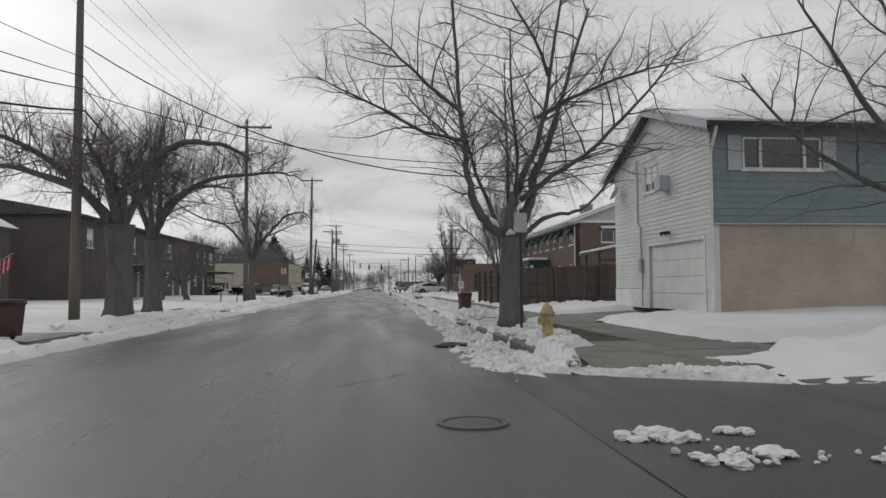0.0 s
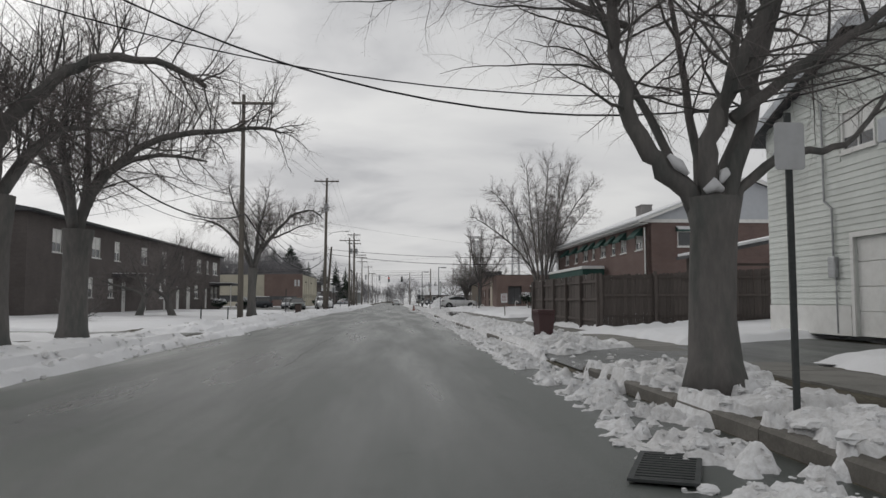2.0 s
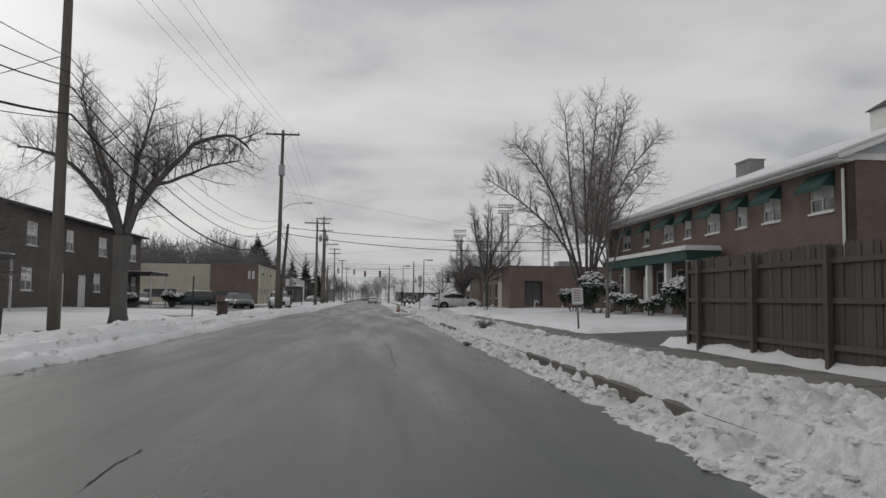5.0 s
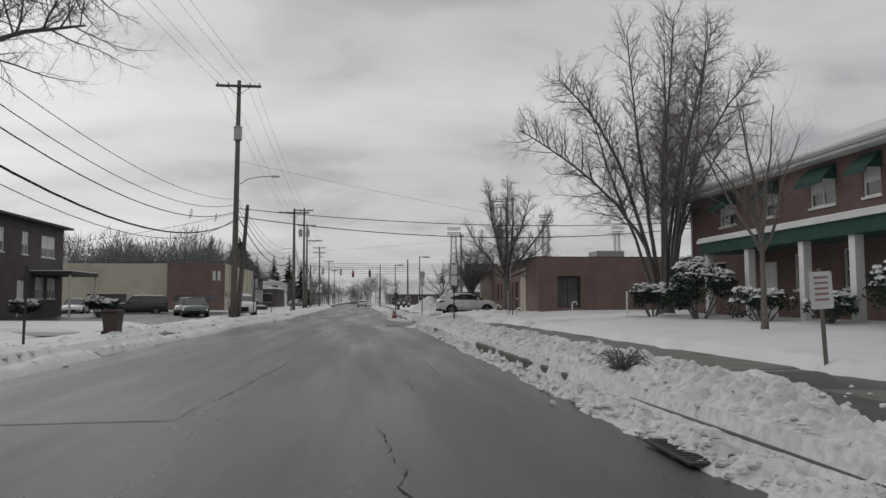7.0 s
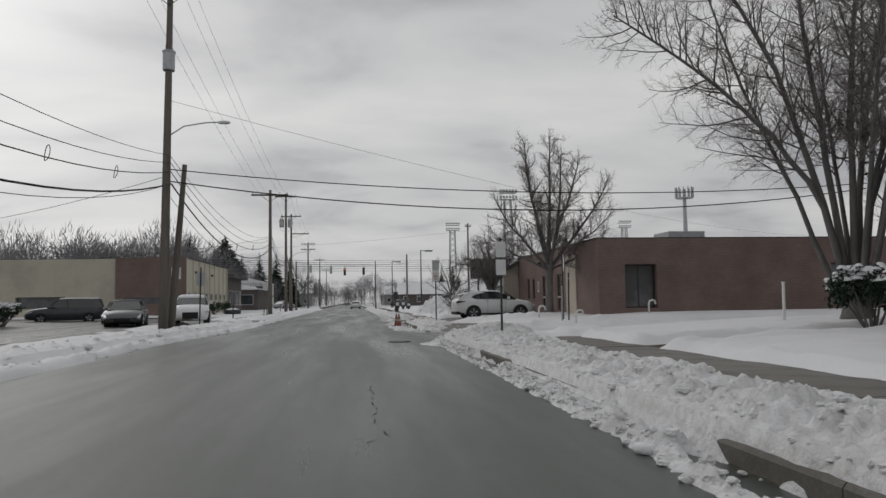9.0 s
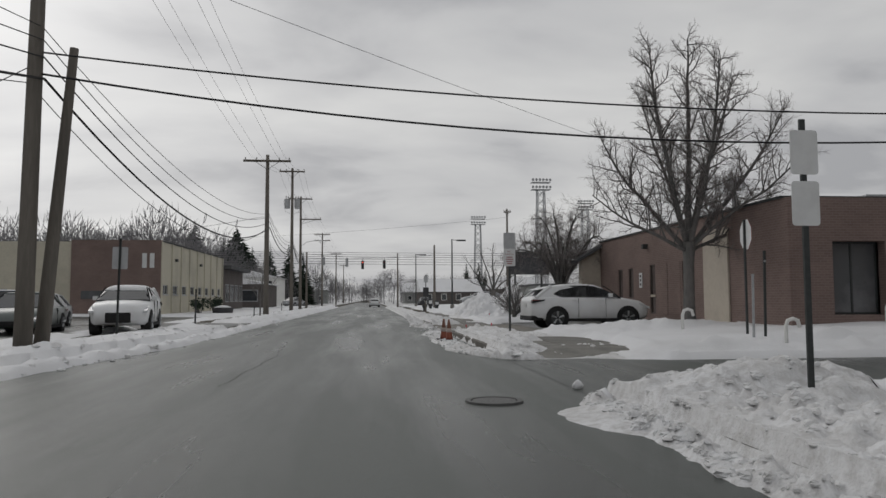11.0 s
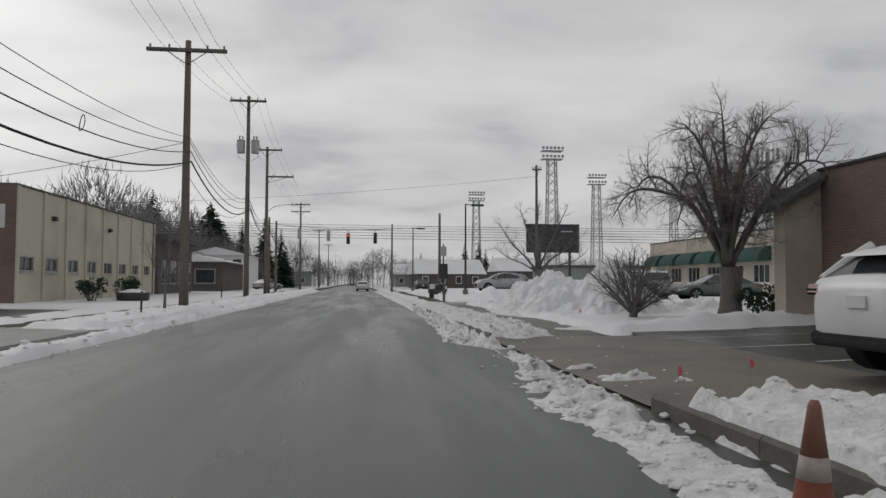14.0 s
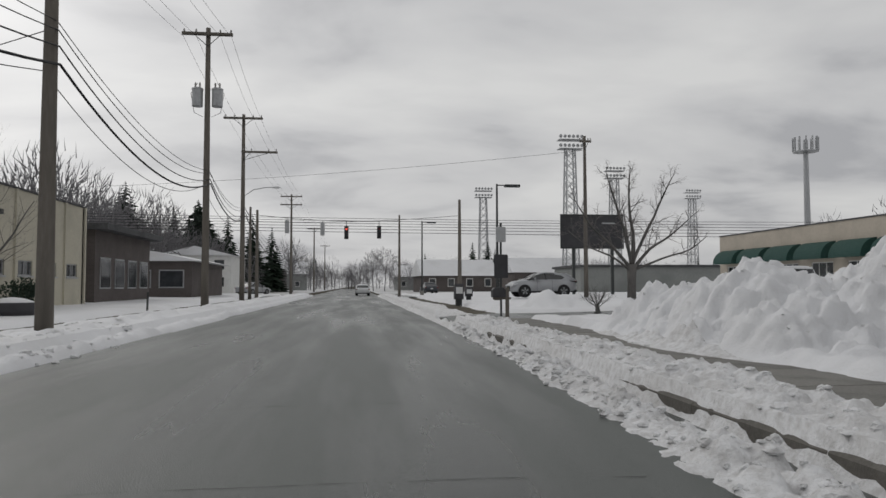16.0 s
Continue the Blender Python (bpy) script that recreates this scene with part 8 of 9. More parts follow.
        part("bumper_trim", Mesh().box(-1.0 * h, -0.80 * h, -w * 0.93, w * 0.93, sill - 0.02, sill + 0.16), RUBBER, ob, "black lower bumper", bevel=0.05)
    # wheels in dark arches
    R = 0.32 if low else 0.375
    for x in (0.61 * h, -0.58 * h):
        for s in (-1, 1):
            part("wheel_arch", Mesh().tube([(x, s * (w - 0.30), R), (x, s * (w + 0.008), R)], R * 1.16, 22), RUBBER, ob, "black arch trim")
            whl = part("wheel", Mesh().tube([(x, s * (w - 0.22), R), (x, s * (w - 0.02), R), (x, s * (w + 0.012), R)], [R, R, R * 0.93], 24), RUBBER, ob)
            part("rim", Mesh().tube([(x, s * (w + 0.0125), R), (x, s * (w + 0.018), R)], R * 0.68, 20), DARK_STEEL, whl)
            for k in range(5):
                a = k * 2 * math.pi / 5 + 0.3
                part("spoke", Mesh().tube([(x + 0.05 * math.cos(a), s * (w + 0.022), R + 0.05 * math.sin(a)), (x + R * 0.64 * math.cos(a), s * (w + 0.022), R + R * 0.64 * math.sin(a))], [0.03, 0.045], 5), RIM, whl)
    # lamps, plates, bumpers, mirrors, handles
    for s in (-1, 1):
        part("headlight", Mesh().prism([(0.80 * h, nose + 0.0), (0.985 * h, nose - 0.14), (0.99 * h, nose - 0.22), (0.84 * h, nose - 0.10)], "y", s * w * 0.80, s * w * 0.95), LAMP_CLEAR, ob)
        part("tail_lamp", Mesh().prism([(-0.985 * h, belt - 0.10), (-0.80 * h, belt - 0.12), (-0.92 * h, belt - 0.19), (-1.0 * h, belt - 0.21)], "y", s * w * 0.62, s * w * 0.975), LAMP_RED, ob)
        part("mirror", Mesh().box(0.28 * h, 0.34 * h, s * w * 0.92, s * w * 1.10, belt - 0.03, belt + 0.11), paint, ob, bevel=0.02)
        for x in (0.18, -0.28):
            part("door_handle", Mesh().box(x * h - 0.10, x * h + 0.05, s * (w * 0.97), s * (w + 0.012), belt - 0.16, belt - 0.13), paint, ob)
            part("door_gap", Mesh().box(x * h + 0.12, x * h + 0.128, s * (w * 0.96), s * (w + 0.003), sill + 0.08, belt - 0.06), RUBBER, ob)
        part("sill_trim", Mesh().box(-0.42 * h, 0.44 * h, s * w * 0.93, s * (w + 0.006), sill - 0.06, sill + 0.05), RUBBER, ob)
    part("bumper", Mesh().box(-1.01 * h, -0.93 * h, -w * 0.86, w * 0.86, sill - 0.02, sill + 0.10), RUBBER, ob, bevel=0.04)
    part("number_plate", Mesh().box(-1.012 * h, -1.002 * h, -0.16, 0.16, belt - 0.38, belt - 0.24), SIGN_WHITE, ob)
    part("grille", Mesh().box(0.93 * h, 1.008 * h, -w * 0.42, w * 0.42, sill + 0.08, nose - 0.20), RUBBER, ob, bevel=0.04)
    return ob


car("white sport utility car parked nose to a brick building", pose(8.0, 102.2, 0.20, 0, 0, 3), CAR_WHITE, 4.55, kind="crossover")
car("white sport utility car with snow on its roof", pose(-8.75, 102.4, 0.16, 0, 0, -80), CAR_WHITE, 4.7, 1.9, 1.66, "crossover", 1)
car("dark grey-green saloon car", pose(-11.9, 101.6, 0.16, 0, 0, -80), CAR_GREEN, 4.6, 1.8, 1.44, "sedan")
car("silver saloon car with a snowy roof", pose(-13.6, 106.6, 0.16, 0, 0, -80), CAR_SILVER, 4.6, 1.8, 1.44, "sedan", 1)
car("dark estate car with a snowy roof", pose(-19.2, 113.2, 0.16, 0, 0, -160), CAR_DARK, 4.8, 1.86, 1.68, "van", 1)
car("white saloon car with a snowy roof", pose(-24.5, 113.6, 0.16, 0, 0, -80), CAR_WHITE, 4.6, 1.8, 1.44, "sedan", 1)
car("silver sport utility car behind a snow bank", pose(12.4, 157.0, 0.50, 0, 0, 184), CAR_SILVER, 4.6, 1.84, 1.66, "crossover")
car("white saloon car seen from behind on the road", pose(0.8, 205.0, 0.02, 0, 0, 90), CAR_WHITE, 4.6, 1.8, 1.46, "sedan")
car("dark saloon car in a car park", pose(15.2, 134.8, 0.36, 0, 0, 94), CAR_DARK, 4.7, 1.82, 1.44, "sedan")
car("white van-like car in a car park", pose(17.0, 137.0, 0.36, 0, 0, 94), CAR_WHITE, 4.6, 1.84, 1.68, "van")
car("grey-green saloon car in a car park", pose(19.8, 133.2, 0.36, 0, 0, 176), CAR_GREEN, 4.7, 1.82, 1.44, "sedan")
car("dark saloon car parked beyond the crossing", pose(9.5, 205.0, 0.25, 0, 0, 95), CAR_DARK, 4.6, 1.8, 1.46, "sedan")
car("silver saloon car parked by a far shop", pose(-12.0, 196.0, 0.25, 0, 0, 60), CAR_SILVER, 4.6, 1.8, 1.46, "sedan")

# ---- evergreen shrubs with snow ----
LEAF = Mesh().add([(-0.055, 0, 0), (0.0, -0.025, 0.012), (0.06, 0, 0.0), (0.0, 0.025, 0.012)], [(0, 1, 2, 3)])


def shrub(x, y, rx, ry, h, seed, label, snowy=0.5):
    rng = random.Random(seed)
    ob = thing("shrub", label, "shrub", place(x, y, 0.02), "shrubs at the brick building")
    stems, leaves, snow = Mesh(), Mesh(), Mesh()
    lobes = [(rng.uniform(-0.55, 0.55) * rx, rng.uniform(-0.55, 0.55) * ry, rng.uniform(0.45, 0.85) * h, rng.uniform(0.35, 0.6)) for _ in range(9)]
    for cx, cy, cz, s in lobes:
        stems.tube([(cx * 0.2, cy * 0.2, 0), (cx * 0.7, cy * 0.7, cz * 0.6), (cx, cy, cz)], [0.035, 0.025, 0.012], 5)
    n = int(900 * rx * ry * h / 1.6)
    for _ in range(n):
        cx, cy, cz, s = rng.choice(lobes)
        d = Vector((rng.gauss(0, 1), rng.gauss(0, 1), rng.gauss(0, 1))).normalized() * rng.uniform(0.55, 1.0)
        p = Vector((cx + d.x * s * rx, cy + d.y * s * ry, max(0.08, cz + d.z * s * h * 0.55)))
        q = Euler((rng.uniform(-1.2, 1.2), rng.uniform(-1.2, 1.2), rng.uniform(0, 6.3))).to_matrix() * rng.uniform(0.9, 1.9)
        leaves.add([tuple(p + q @ Vector(v)) for v in LEAF.v], LEAF.f)
        if d.z > 0.35 and rng.random() < snowy:
            r = rng.uniform(0.05, 0.15)
            e = [(math.cos(a) * r * rng.uniform(0.7, 1.2), math.sin(a) * r * rng.uniform(0.7, 1.2)) for a in [k * 1.047 for k in range(6)]]
            b = p + Vector((0, 0, 0.03))
            snow.add([tuple(b + Vector((u, v, -0.02))) for u, v in e] + [tuple(b + Vector((u * 0.55, v * 0.55, 0.045))) for u, v in e], [(0, 1, 7, 6), (1, 2, 8, 7), (2, 3, 9, 8), (3, 4, 10, 9), (4, 5, 11, 10), (5, 0, 6, 11), (6, 7, 8, 9, 10, 11)])
    tagged(part("stemwork", stems, BARK, ob), kind="stuff")
    tagged(part("leaves", leaves, SHRUB, ob), kind="stuff")
    if snowy > 0.1:
        tagged(part("snow_cover", snow, SNOW, ob, "pads of snow on the leaves"), kind="stuff")


for i, (x, y, rx, ry, h) in enumerate(((13.2, 58.6, 1.5, 1.6, 2.0), (13.4, 62.6, 1.3, 1.7, 1.9), (13.0, 66.2, 0.9, 1.3, 1.0), (12.9, 69.2, 1.0, 1.3, 1.1), (12.6, 73.2, 1.3, 1.9, 2.2), (12.2, 76.6, 1.1, 1.3, 1.5))):
    shrub(x, y, rx, ry, h, 300 + i, "evergreen shrub with pads of snow before a brick building")
for i, (x, y, rx, ry, h) in enumerate(((-17.6, 98.5, 1.2, 1.8, 1.3), (-18.2, 101.6, 1.0, 1.2, 1.1), (-18.4, 88.6, 1.0, 1.6, 1.1), (-12.6, 131.0, 0.8, 1.2, 1.2), (-12.6, 136.4, 0.8, 1.5, 1.3), (10.9, 113.0, 1.3, 0.7, 1.0))):
    shrub(x, y, rx, ry, h, 320 + i, "dark clipped evergreen shrub in snow", 0.5 if i < 3 else 0.0)

# ---- billboard, lamps, towers ----
bb = thing("billboard", "dark two-post advertising board, seen from its back", "billboard", place(21.0, 172.0))
part("panel", Mesh().box(-2.85, 2.85, -0.15, 0.15, 4.35, 7.25), DARK_BOARD, bb, bevel=0.03)
part("frame", Mesh().box(-2.95, 2.95, -0.2, -0.153, 4.25, 4.37).box(-2.95, 2.95, -0.2, -0.153, 7.23, 7.35).box(-2.95, -2.85, -0.2, -0.153, 4.37, 7.23).box(2.85, 2.95, -0.2, -0.153, 4.37, 7.23), DARK_STEEL, bb)
for x in (-1.7, 1.9):
    part("post", Mesh().box(x - 0.12, x + 0.12, -0.12, 0.12, -0.1, 4.34), DARK_STEEL, bb)
part("writing_bar", Mesh().box(0.9, 2.2, -0.165, -0.153, 6.5, 6.62), SIGN_BACK, bb)


def lot_lamp(x, y, h):
    ob = thing("street_lamp", "dark parking-lot lamp with a flat head", "street lamp", place(x, y))
    part("pole", Mesh().tube([(0, 0, 0), (0, 0, h)], [0.10, 0.06], 8), DARK_STEEL, ob)
    part("arm", Mesh().box(0, 1.3, -0.03, 0.03, h - 0.12, h - 0.05), DARK_STEEL, ob)
    part("head", Mesh().box(0.5, 1.5, -0.2, 0.2, h - 0.2, h - 0.04), DARK_STEEL, ob, bevel=0.03)
    part("foot", Mesh().lathe([(0.22, 0), (0.22, 0.5), (0.15, 0.55)], 10), CONCRETE, ob)


lot_lamp(8.8, 154.0, 7.6)
lot_lamp(6.9, 186.0, 8.0)


def stadium_tower(x, y, h, label):
    ob = thing("floodlight_tower", label, "floodlight tower", pose(x, y, 0))
    legs = Mesh()
    w0, w1 = 1.25, 0.75
    for sx in (-1, 1):
        for sy in (-1, 1):
            part("leg", Mesh().tube([(sx * w0, sy * w0, 0), (sx * w1, sy * w1, h - 2)], 0.12, 5), STEEL, ob)
    n = int(h / 1.9)
    br = Mesh()
    for i in range(n):
        za, zb = (h - 2) * i / n, (h - 2) * (i + 1) / n
        wa, wb = w0 + (w1 - w0) * i / n, w0 + (w1 - w0) * (i + 1) / n
        for (ax, ay), (bx, by) in (((-1, -1), (1, -1)), ((1, -1), (1, 1)), ((1, 1), (-1, 1)), ((-1, 1), (-1, -1))):
            br.tube([(ax * wa, ay * wa, za), (bx * wb, by * wb, zb)], 0.06, 4).tube([(bx * wa, by * wa, za), (ax * wb, ay * wb, zb)], 0.06, 4)
    tagged(part("bracing", br, STEEL, ob), kind="stuff")
    for z in (h - 2.0, h - 0.4):
        part("platform", Mesh().box(-2.1, 2.1, -1.0, 1.0, z, z + 0.12), STEEL, ob)
        for k in range(6):
            part("floodlight", Mesh().tube([(-1.9 + k * 0.76, -1.05, z + 0.55), (-1.9 + k * 0.76, -0.7, z + 0.6)], [0.32, 0.18], 8), STEEL, ob)


stadium_tower(37.4, 233, 27.2, "lattice floodlight tower of a sports ground")
stadium_tower(31.4, 287, 25.0, "distant lattice floodlight tower")
stadium_tower(56.0, 262, 26.5, "distant lattice floodlight tower")
stadium_tower(92.0, 300, 27.0, "distant lattice floodlight tower")
ct = thing("mobile_mast", "tall slim mobile phone mast with antennas", "mast", pose(82.3, 233.5, 0))
part("pole", Mesh().tube([(0, 0, 0), (0, 0, 28)], [0.7, 0.4], 10), STEEL, ct)
part("platform", Mesh().lathe([(0.4, 25.6), (2.2, 25.7), (2.2, 25.85), (0.4, 25.9)], 12), STEEL, ct)
for k in range(12):
    a = k * math.pi / 6
    part("antenna", Mesh().box(-0.16, 0.16, -0.1, 0.1, 25.9, 28.4).turned(pose(2.1 * math.cos(a), 2.1 * math.sin(a), 0, 0, 0, math.degrees(a))), STEEL, ct)

# ---- road furniture in the ground ----
def manhole(x, y, r):
    ob = thing("manhole_cover", "round dark iron manhole cover in the asphalt", "manhole cover", pose(x, y, 0.004))
    part("ring", Mesh().lathe([(r * 0.8, -0.03), (r * 0.82, 0.004), (r, 0.004), (r * 1.02, -0.03)], 28), IRON, ob)
    part("lid", Mesh().lathe([(r * 0.77, -0.03), (r * 0.77, -0.002), (r * 0.4, 0.001), (0.02, 0.0)], 28), IRON, ob)
IRON = material("worn_iron", (0.085, 0.086, 0.084), 0.5, 0.3, grain=((0.13, 0.13, 0.125), 0.6), grain_scale=20, bump=0.4)
manhole(0.9, 6.75, 0.33)
manhole(1.45, 84.0, 0.36)


def grate(x, y, turn):
    ob = thing("storm_drain", "iron storm drain grate at the kerb, half under slush", "storm drain", pose(x, y, 0.006, 0, 0, turn))
    part("frame", Mesh().box(-0.5, 0.5, -0.24, -0.2, 0, 0.02).box(-0.5, 0.5, 0.2, 0.24, 0, 0.02).box(-0.5, -0.46, -0.2, 0.2, 0, 0.02).box(0.46, 0.5, -0.2, 0.2, 0, 0.02), DARK_STEEL, ob)
    # flat black sheet painted for the shade inside the drain
    part("pit_shade", Mesh().box(-0.46, 0.46, -0.2, 0.2, -0.004, 0.002), WIRE, ob)
    for k in range(11):
        part("bar", Mesh().box(-0.44 + k * 0.085, -0.40 + k * 0.085, -0.2, 0.2, 0.003, 0.018), DARK_STEEL, ob)
grate(2.40, 52.2, 88)
grate(1.66, 15.65, 66)


# cracks and seams of the asphalt, and a patch
SEAM = material("open_crack", (0.034, 0.037, 0.035), 0.9, grain=((0.07, 0.075, 0.07), 0.9), grain_scale=12)
PATCH = asphalt_material("patch_asphalt", (0.085, 0.088, 0.086), 0.8, 0.8)
qrng = random.Random(21)


def road_z(x, y):
    return float(-0.0016 * (x + 1.9) ** 2 + 0.012 * (fnoise(np.array([x]), np.array([y]), 5, 2, 5)[0] - 0.5)) + 0.004


def crack(points, width, jitter):
    """An open crack that runs unevenly along points."""
    line = []
    for (ax, ay), (bx, by) in zip(points, points[1:]):
        n = max(2, int(math.hypot(bx - ax, by - ay) / 0.12))
        line += [(ax + (bx - ax) * i / n, ay + (by - ay) * i / n) for i in range(n)]
    line.append(points[-1])
    v, f, wx, wy = [], [], 0.0, 0.0
    for i, (x, y) in enumerate(line):
        wx, wy = wx * 0.85 + qrng.uniform(-1, 1) * jitter, wy * 0.85 + qrng.uniform(-1, 1) * jitter
        nx, ny = line[min(i + 1, len(line) - 1)][0] - line[max(i - 1, 0)][0], line[min(i + 1, len(line) - 1)][1] - line[max(i - 1, 0)][1]
        d = math.hypot(nx, ny) or 1
        w = width * max(0.02, qrng.uniform(-0.25, 0.7)) * 0.36
        px, py = x + wx, y + wy
        v += [(px - ny / d * w, py + nx / d * w, road_z(px, py)), (px + ny / d * w, py - nx / d * w, road_z(px, py))]
    f = [(2 * i, 2 * i + 1, 2 * i + 3, 2 * i + 2) for i in range(len(line) - 1)]
    tagged(solid("road_crack", Mesh().add(v, f), SEAM, "open dark crack in the asphalt", "road crack", "road cracks"), kind="structure")


crack([(-6.2, 23.3), (-2.8, 24.3), (0.8, 24.1), (1.9, 23.9)], 0.05, 0.012)
crack([(-2.4, 24.4), (-2.45, 31.5), (-2.3, 38.0)], 0.06, 0.02)
crack([(-0.8, 25.6), (-0.5, 28.8), (-0.45, 33.0)], 0.035, 0.03)
crack([(-0.1, 43.6), (0.1, 48.7), (-0.15, 53.9)], 0.05, 0.04)
crack([(0.1, 46.9), (-0.5, 46.6)], 0.035, 0.03)
crack([(-2.1, 56.2), (-1.75, 61.4), (-1.7, 63.2)], 0.05, 0.012)
crack([(-2.05, 58.6), (0.45, 58.3), (1.05, 58.9)], 0.045, 0.010)
crack([(1.05, 58.9), (1.08, 61.8)], 0.045, 0.010)
crack([(0.42, 56.8), (0.43, 58.1)], 0.05, 0.02)
crack([(0.2, 72.2), (0.18, 68.6), (0.32, 67.5), (0.05, 67.2)], 0.045, 0.03)
crack([(-2.3, 86.0), (-2.2, 91.4), (-2.45, 95.8)], 0.05, 0.02)
crack([(-0.3, 98.4), (-0.18, 96.7), (-0.55, 96.35)], 0.04, 0.03)
crack([(-0.18, 96.7), (0.15, 96.3)], 0.035, 0.02)
crack([(-2.6, 95.9), (-1.2, 95.55), (-1.0, 96.3)], 0.035, 0.02)
crack([(1.2, 90.6), (2.2, 90.3)], 0.03, 0.015)
crack([(-0.9, 9.0), (-0.3, 9.6), (0.1, 10.1), (0.5, 10.9)], 0.05, 0.04)
crack([(-5.8, 112.0), (0.5, 112.3), (1.6, 112.2)], 0.025, 0.012)
crack([(-1.2, 115.3), (0.4, 115.4)], 0.035, 0.015)
psx, psy = np.linspace(-5.6, -2.25, 8), np.linspace(54.5, 55.6, 5)
PX, PY = np.meshgrid(psx, psy, indexing="ij")
pz = np.vectorize(road_z)(PX, PY) + 0.001
tagged(new("road_patch", grid_mesh("road_patch", psx, psy, pz, PATCH)), "dark rectangular repair patch in the asphalt", "road patch", kind="structure")

# loose clods of snow on the road and pavement
crng = random.Random(77)
cl = Mesh()
SHAPES = []
for _ in range(40):
    lobes = [Vector((crng.gauss(0, 1), crng.gauss(0, 1), crng.gauss(0, 1))).normalized() for _ in range(5)]
    v = []
    for i, (zz, rr) in enumerate(((-0.45, 0.85), (0.05, 1.0), (0.60, 0.72))):
        for k in range(7):
            a = k * 0.8976 + i * 0.45
            p = Vector((rr * math.cos(a), rr * math.sin(a), zz))
            v.append(p * (0.72 + 0.42 * max(max(0.0, p.normalized().dot(q)) ** 3 for q in lobes) + crng.uniform(-0.12, 0.12)))
    v.append(Vector((0, 0, crng.uniform(0.75, 1.0))))
    SHAPES.append(v)
CLOD_F = [(7 * i + k, 7 * i + (k + 1) % 7, 7 * i + 7 + (k + 1) % 7, 7 * i + 7 + k) for i in range(2) for k in range(7)] + [(14 + k, 14 + (k + 1) % 7, 21) for k in range(7)]


def clod(x, y, z, r):
    a, sx, sz = crng.uniform(0, 6.28), crng.uniform(0.7, 1.4), crng.uniform(0.5, 0.95)
    c, s = math.cos(a) * r * sx, math.sin(a) * r * sx
    cl.add([(x + p.x * c - p.y * s, y + p.x * s + p.y * c, z + p.z * r * sz) for p in crng.choice(SHAPES)], CLOD_F)


def snow_top(x, y):
    """Height of the snow's surface, and its depth."""
    d = snow_right(x, y)
    base = np.where(x > KERB_R, np.maximum(lay(x, y), 0.0) + 0.02, 0.0)
    return base + np.maximum(d, 0), d


nrng = np.random.default_rng(5)
ty = 9.6 + 119 * nrng.random(16000) ** 1.15
tx = np.concatenate([2.85 - gutter_width(ty[:7600]) * (0.15 + 1.1 * nrng.random(7600) ** 0.8), nrng.uniform(2.9, 4.9, 8400)])
tz, td = snow_top(tx, ty)
tr = np.clip(nrng.lognormal(-3.3, 0.48, len(tx)), 0.014, 0.085)
split = 0
for x, y, z, d, r in zip(tx, ty, tz, td, tr):
    if x > KERB_R and not split:
        split = 1
        tagged(solid("gutter_clods", cl, SNOW_DIRTY, "grey dirty clods of slush in the gutter", "snow", kind="stuff"))
        cl = Mesh()
    if d > 0.0 and not (91.5 < y < 100 and x > 3 and r > 0.045) or (d > -0.06 and crng.random() < 0.07 and r < 0.03 and not 84 < y < 90.5):
        clod(x, y, z - 0.22 * r, r)
ly = nrng.uniform(12, 128, 1900)
lx = kerb_left(ly) - nrng.uniform(-0.45, 1.7, 1900)
ld = snow_left(lx, ly)
lz = np.where(lx < kerb_left(ly), lay(lx, ly) + 0.02, 0.0) + ld
for x, y, z, d, r in zip(lx, ly, lz, ld, np.clip(nrng.lognormal(-2.9, 0.5, 1900), 0.03, 0.14)):
    if d > 0.0:
        clod(x, y, z - 0.3 * r, r)
mx, my = nrng.uniform(5.6, 14.5, 500), nrng.uniform(114.5, 127, 500)
mz, md = snow_top(mx, my)
for x, y, z, d, r in zip(mx, my, mz, md, np.clip(nrng.lognormal(-3.0, 0.45, 500), 0.02, 0.12)):
    if d > 0.30:
        clod(x, y, z - 0.4 * r, r)
for cx, cy, sx, sy, n in ((2.45, 5.95, 0.22, 0.10, 40), (2.75, 5.2, 0.2, 0.12, 40), (3.05, 6.15, 0.08, 0.05, 12), (2.0, 6.05, 0.12, 0.05, 12), (4.4, 5.2, 0.6, 0.2, 40), (5.2, 92.6, 0.3, 0.5, 8), (5.4, 92.6, 0.5, 1.0, 10), (2.7, 104.0, 0.3, 2.0, 40), (3.4, 25.0, 0.5, 1.6, 40), (4.2, 54.2, 0.7, 1.6, 60), (5.2, 58.0, 0.5, 3.0, 14)):
    for _ in range(n):
        x, y = crng.gauss(cx, sx), crng.gauss(cy, sy)
        if x > 2.0:
            clod(x, y, max(float(lay(x, y)) + 0.02, 0.0), abs(crng.gauss(0, 0.032)) + 0.018)
for _ in range(700):
    y = crng.uniform(18, 126)
    x = float(kerb_left(y)) + abs(crng.gauss(0.3, 0.22))
    clod(x, y, 0.0, crng.uniform(0.02, 0.07))
tagged(solid("snow_clods", cl, CLOD_SNOW, "loose clods of dirty snow along the kerbs", "snow", kind="stuff"))
for x, y, r in ((2.75, 83.6, 0.20), (2.35, 66.4, 0.12), (4.1, 33.2, 0.22), (2.9, 85.3, 0.14), (2.55, 27.3, 0.16), (4.4, 31.0, 0.2)):
    cl = Mesh()
    clod(0, 0, 0, r)
    solid("snow_lump", cl, SNOW, "single rounded lump of snow", "snow lump", "snow lumps", at=pose(x, y, max(float(lay(x, y)) + 0.04, 0.01)), smooth=True)
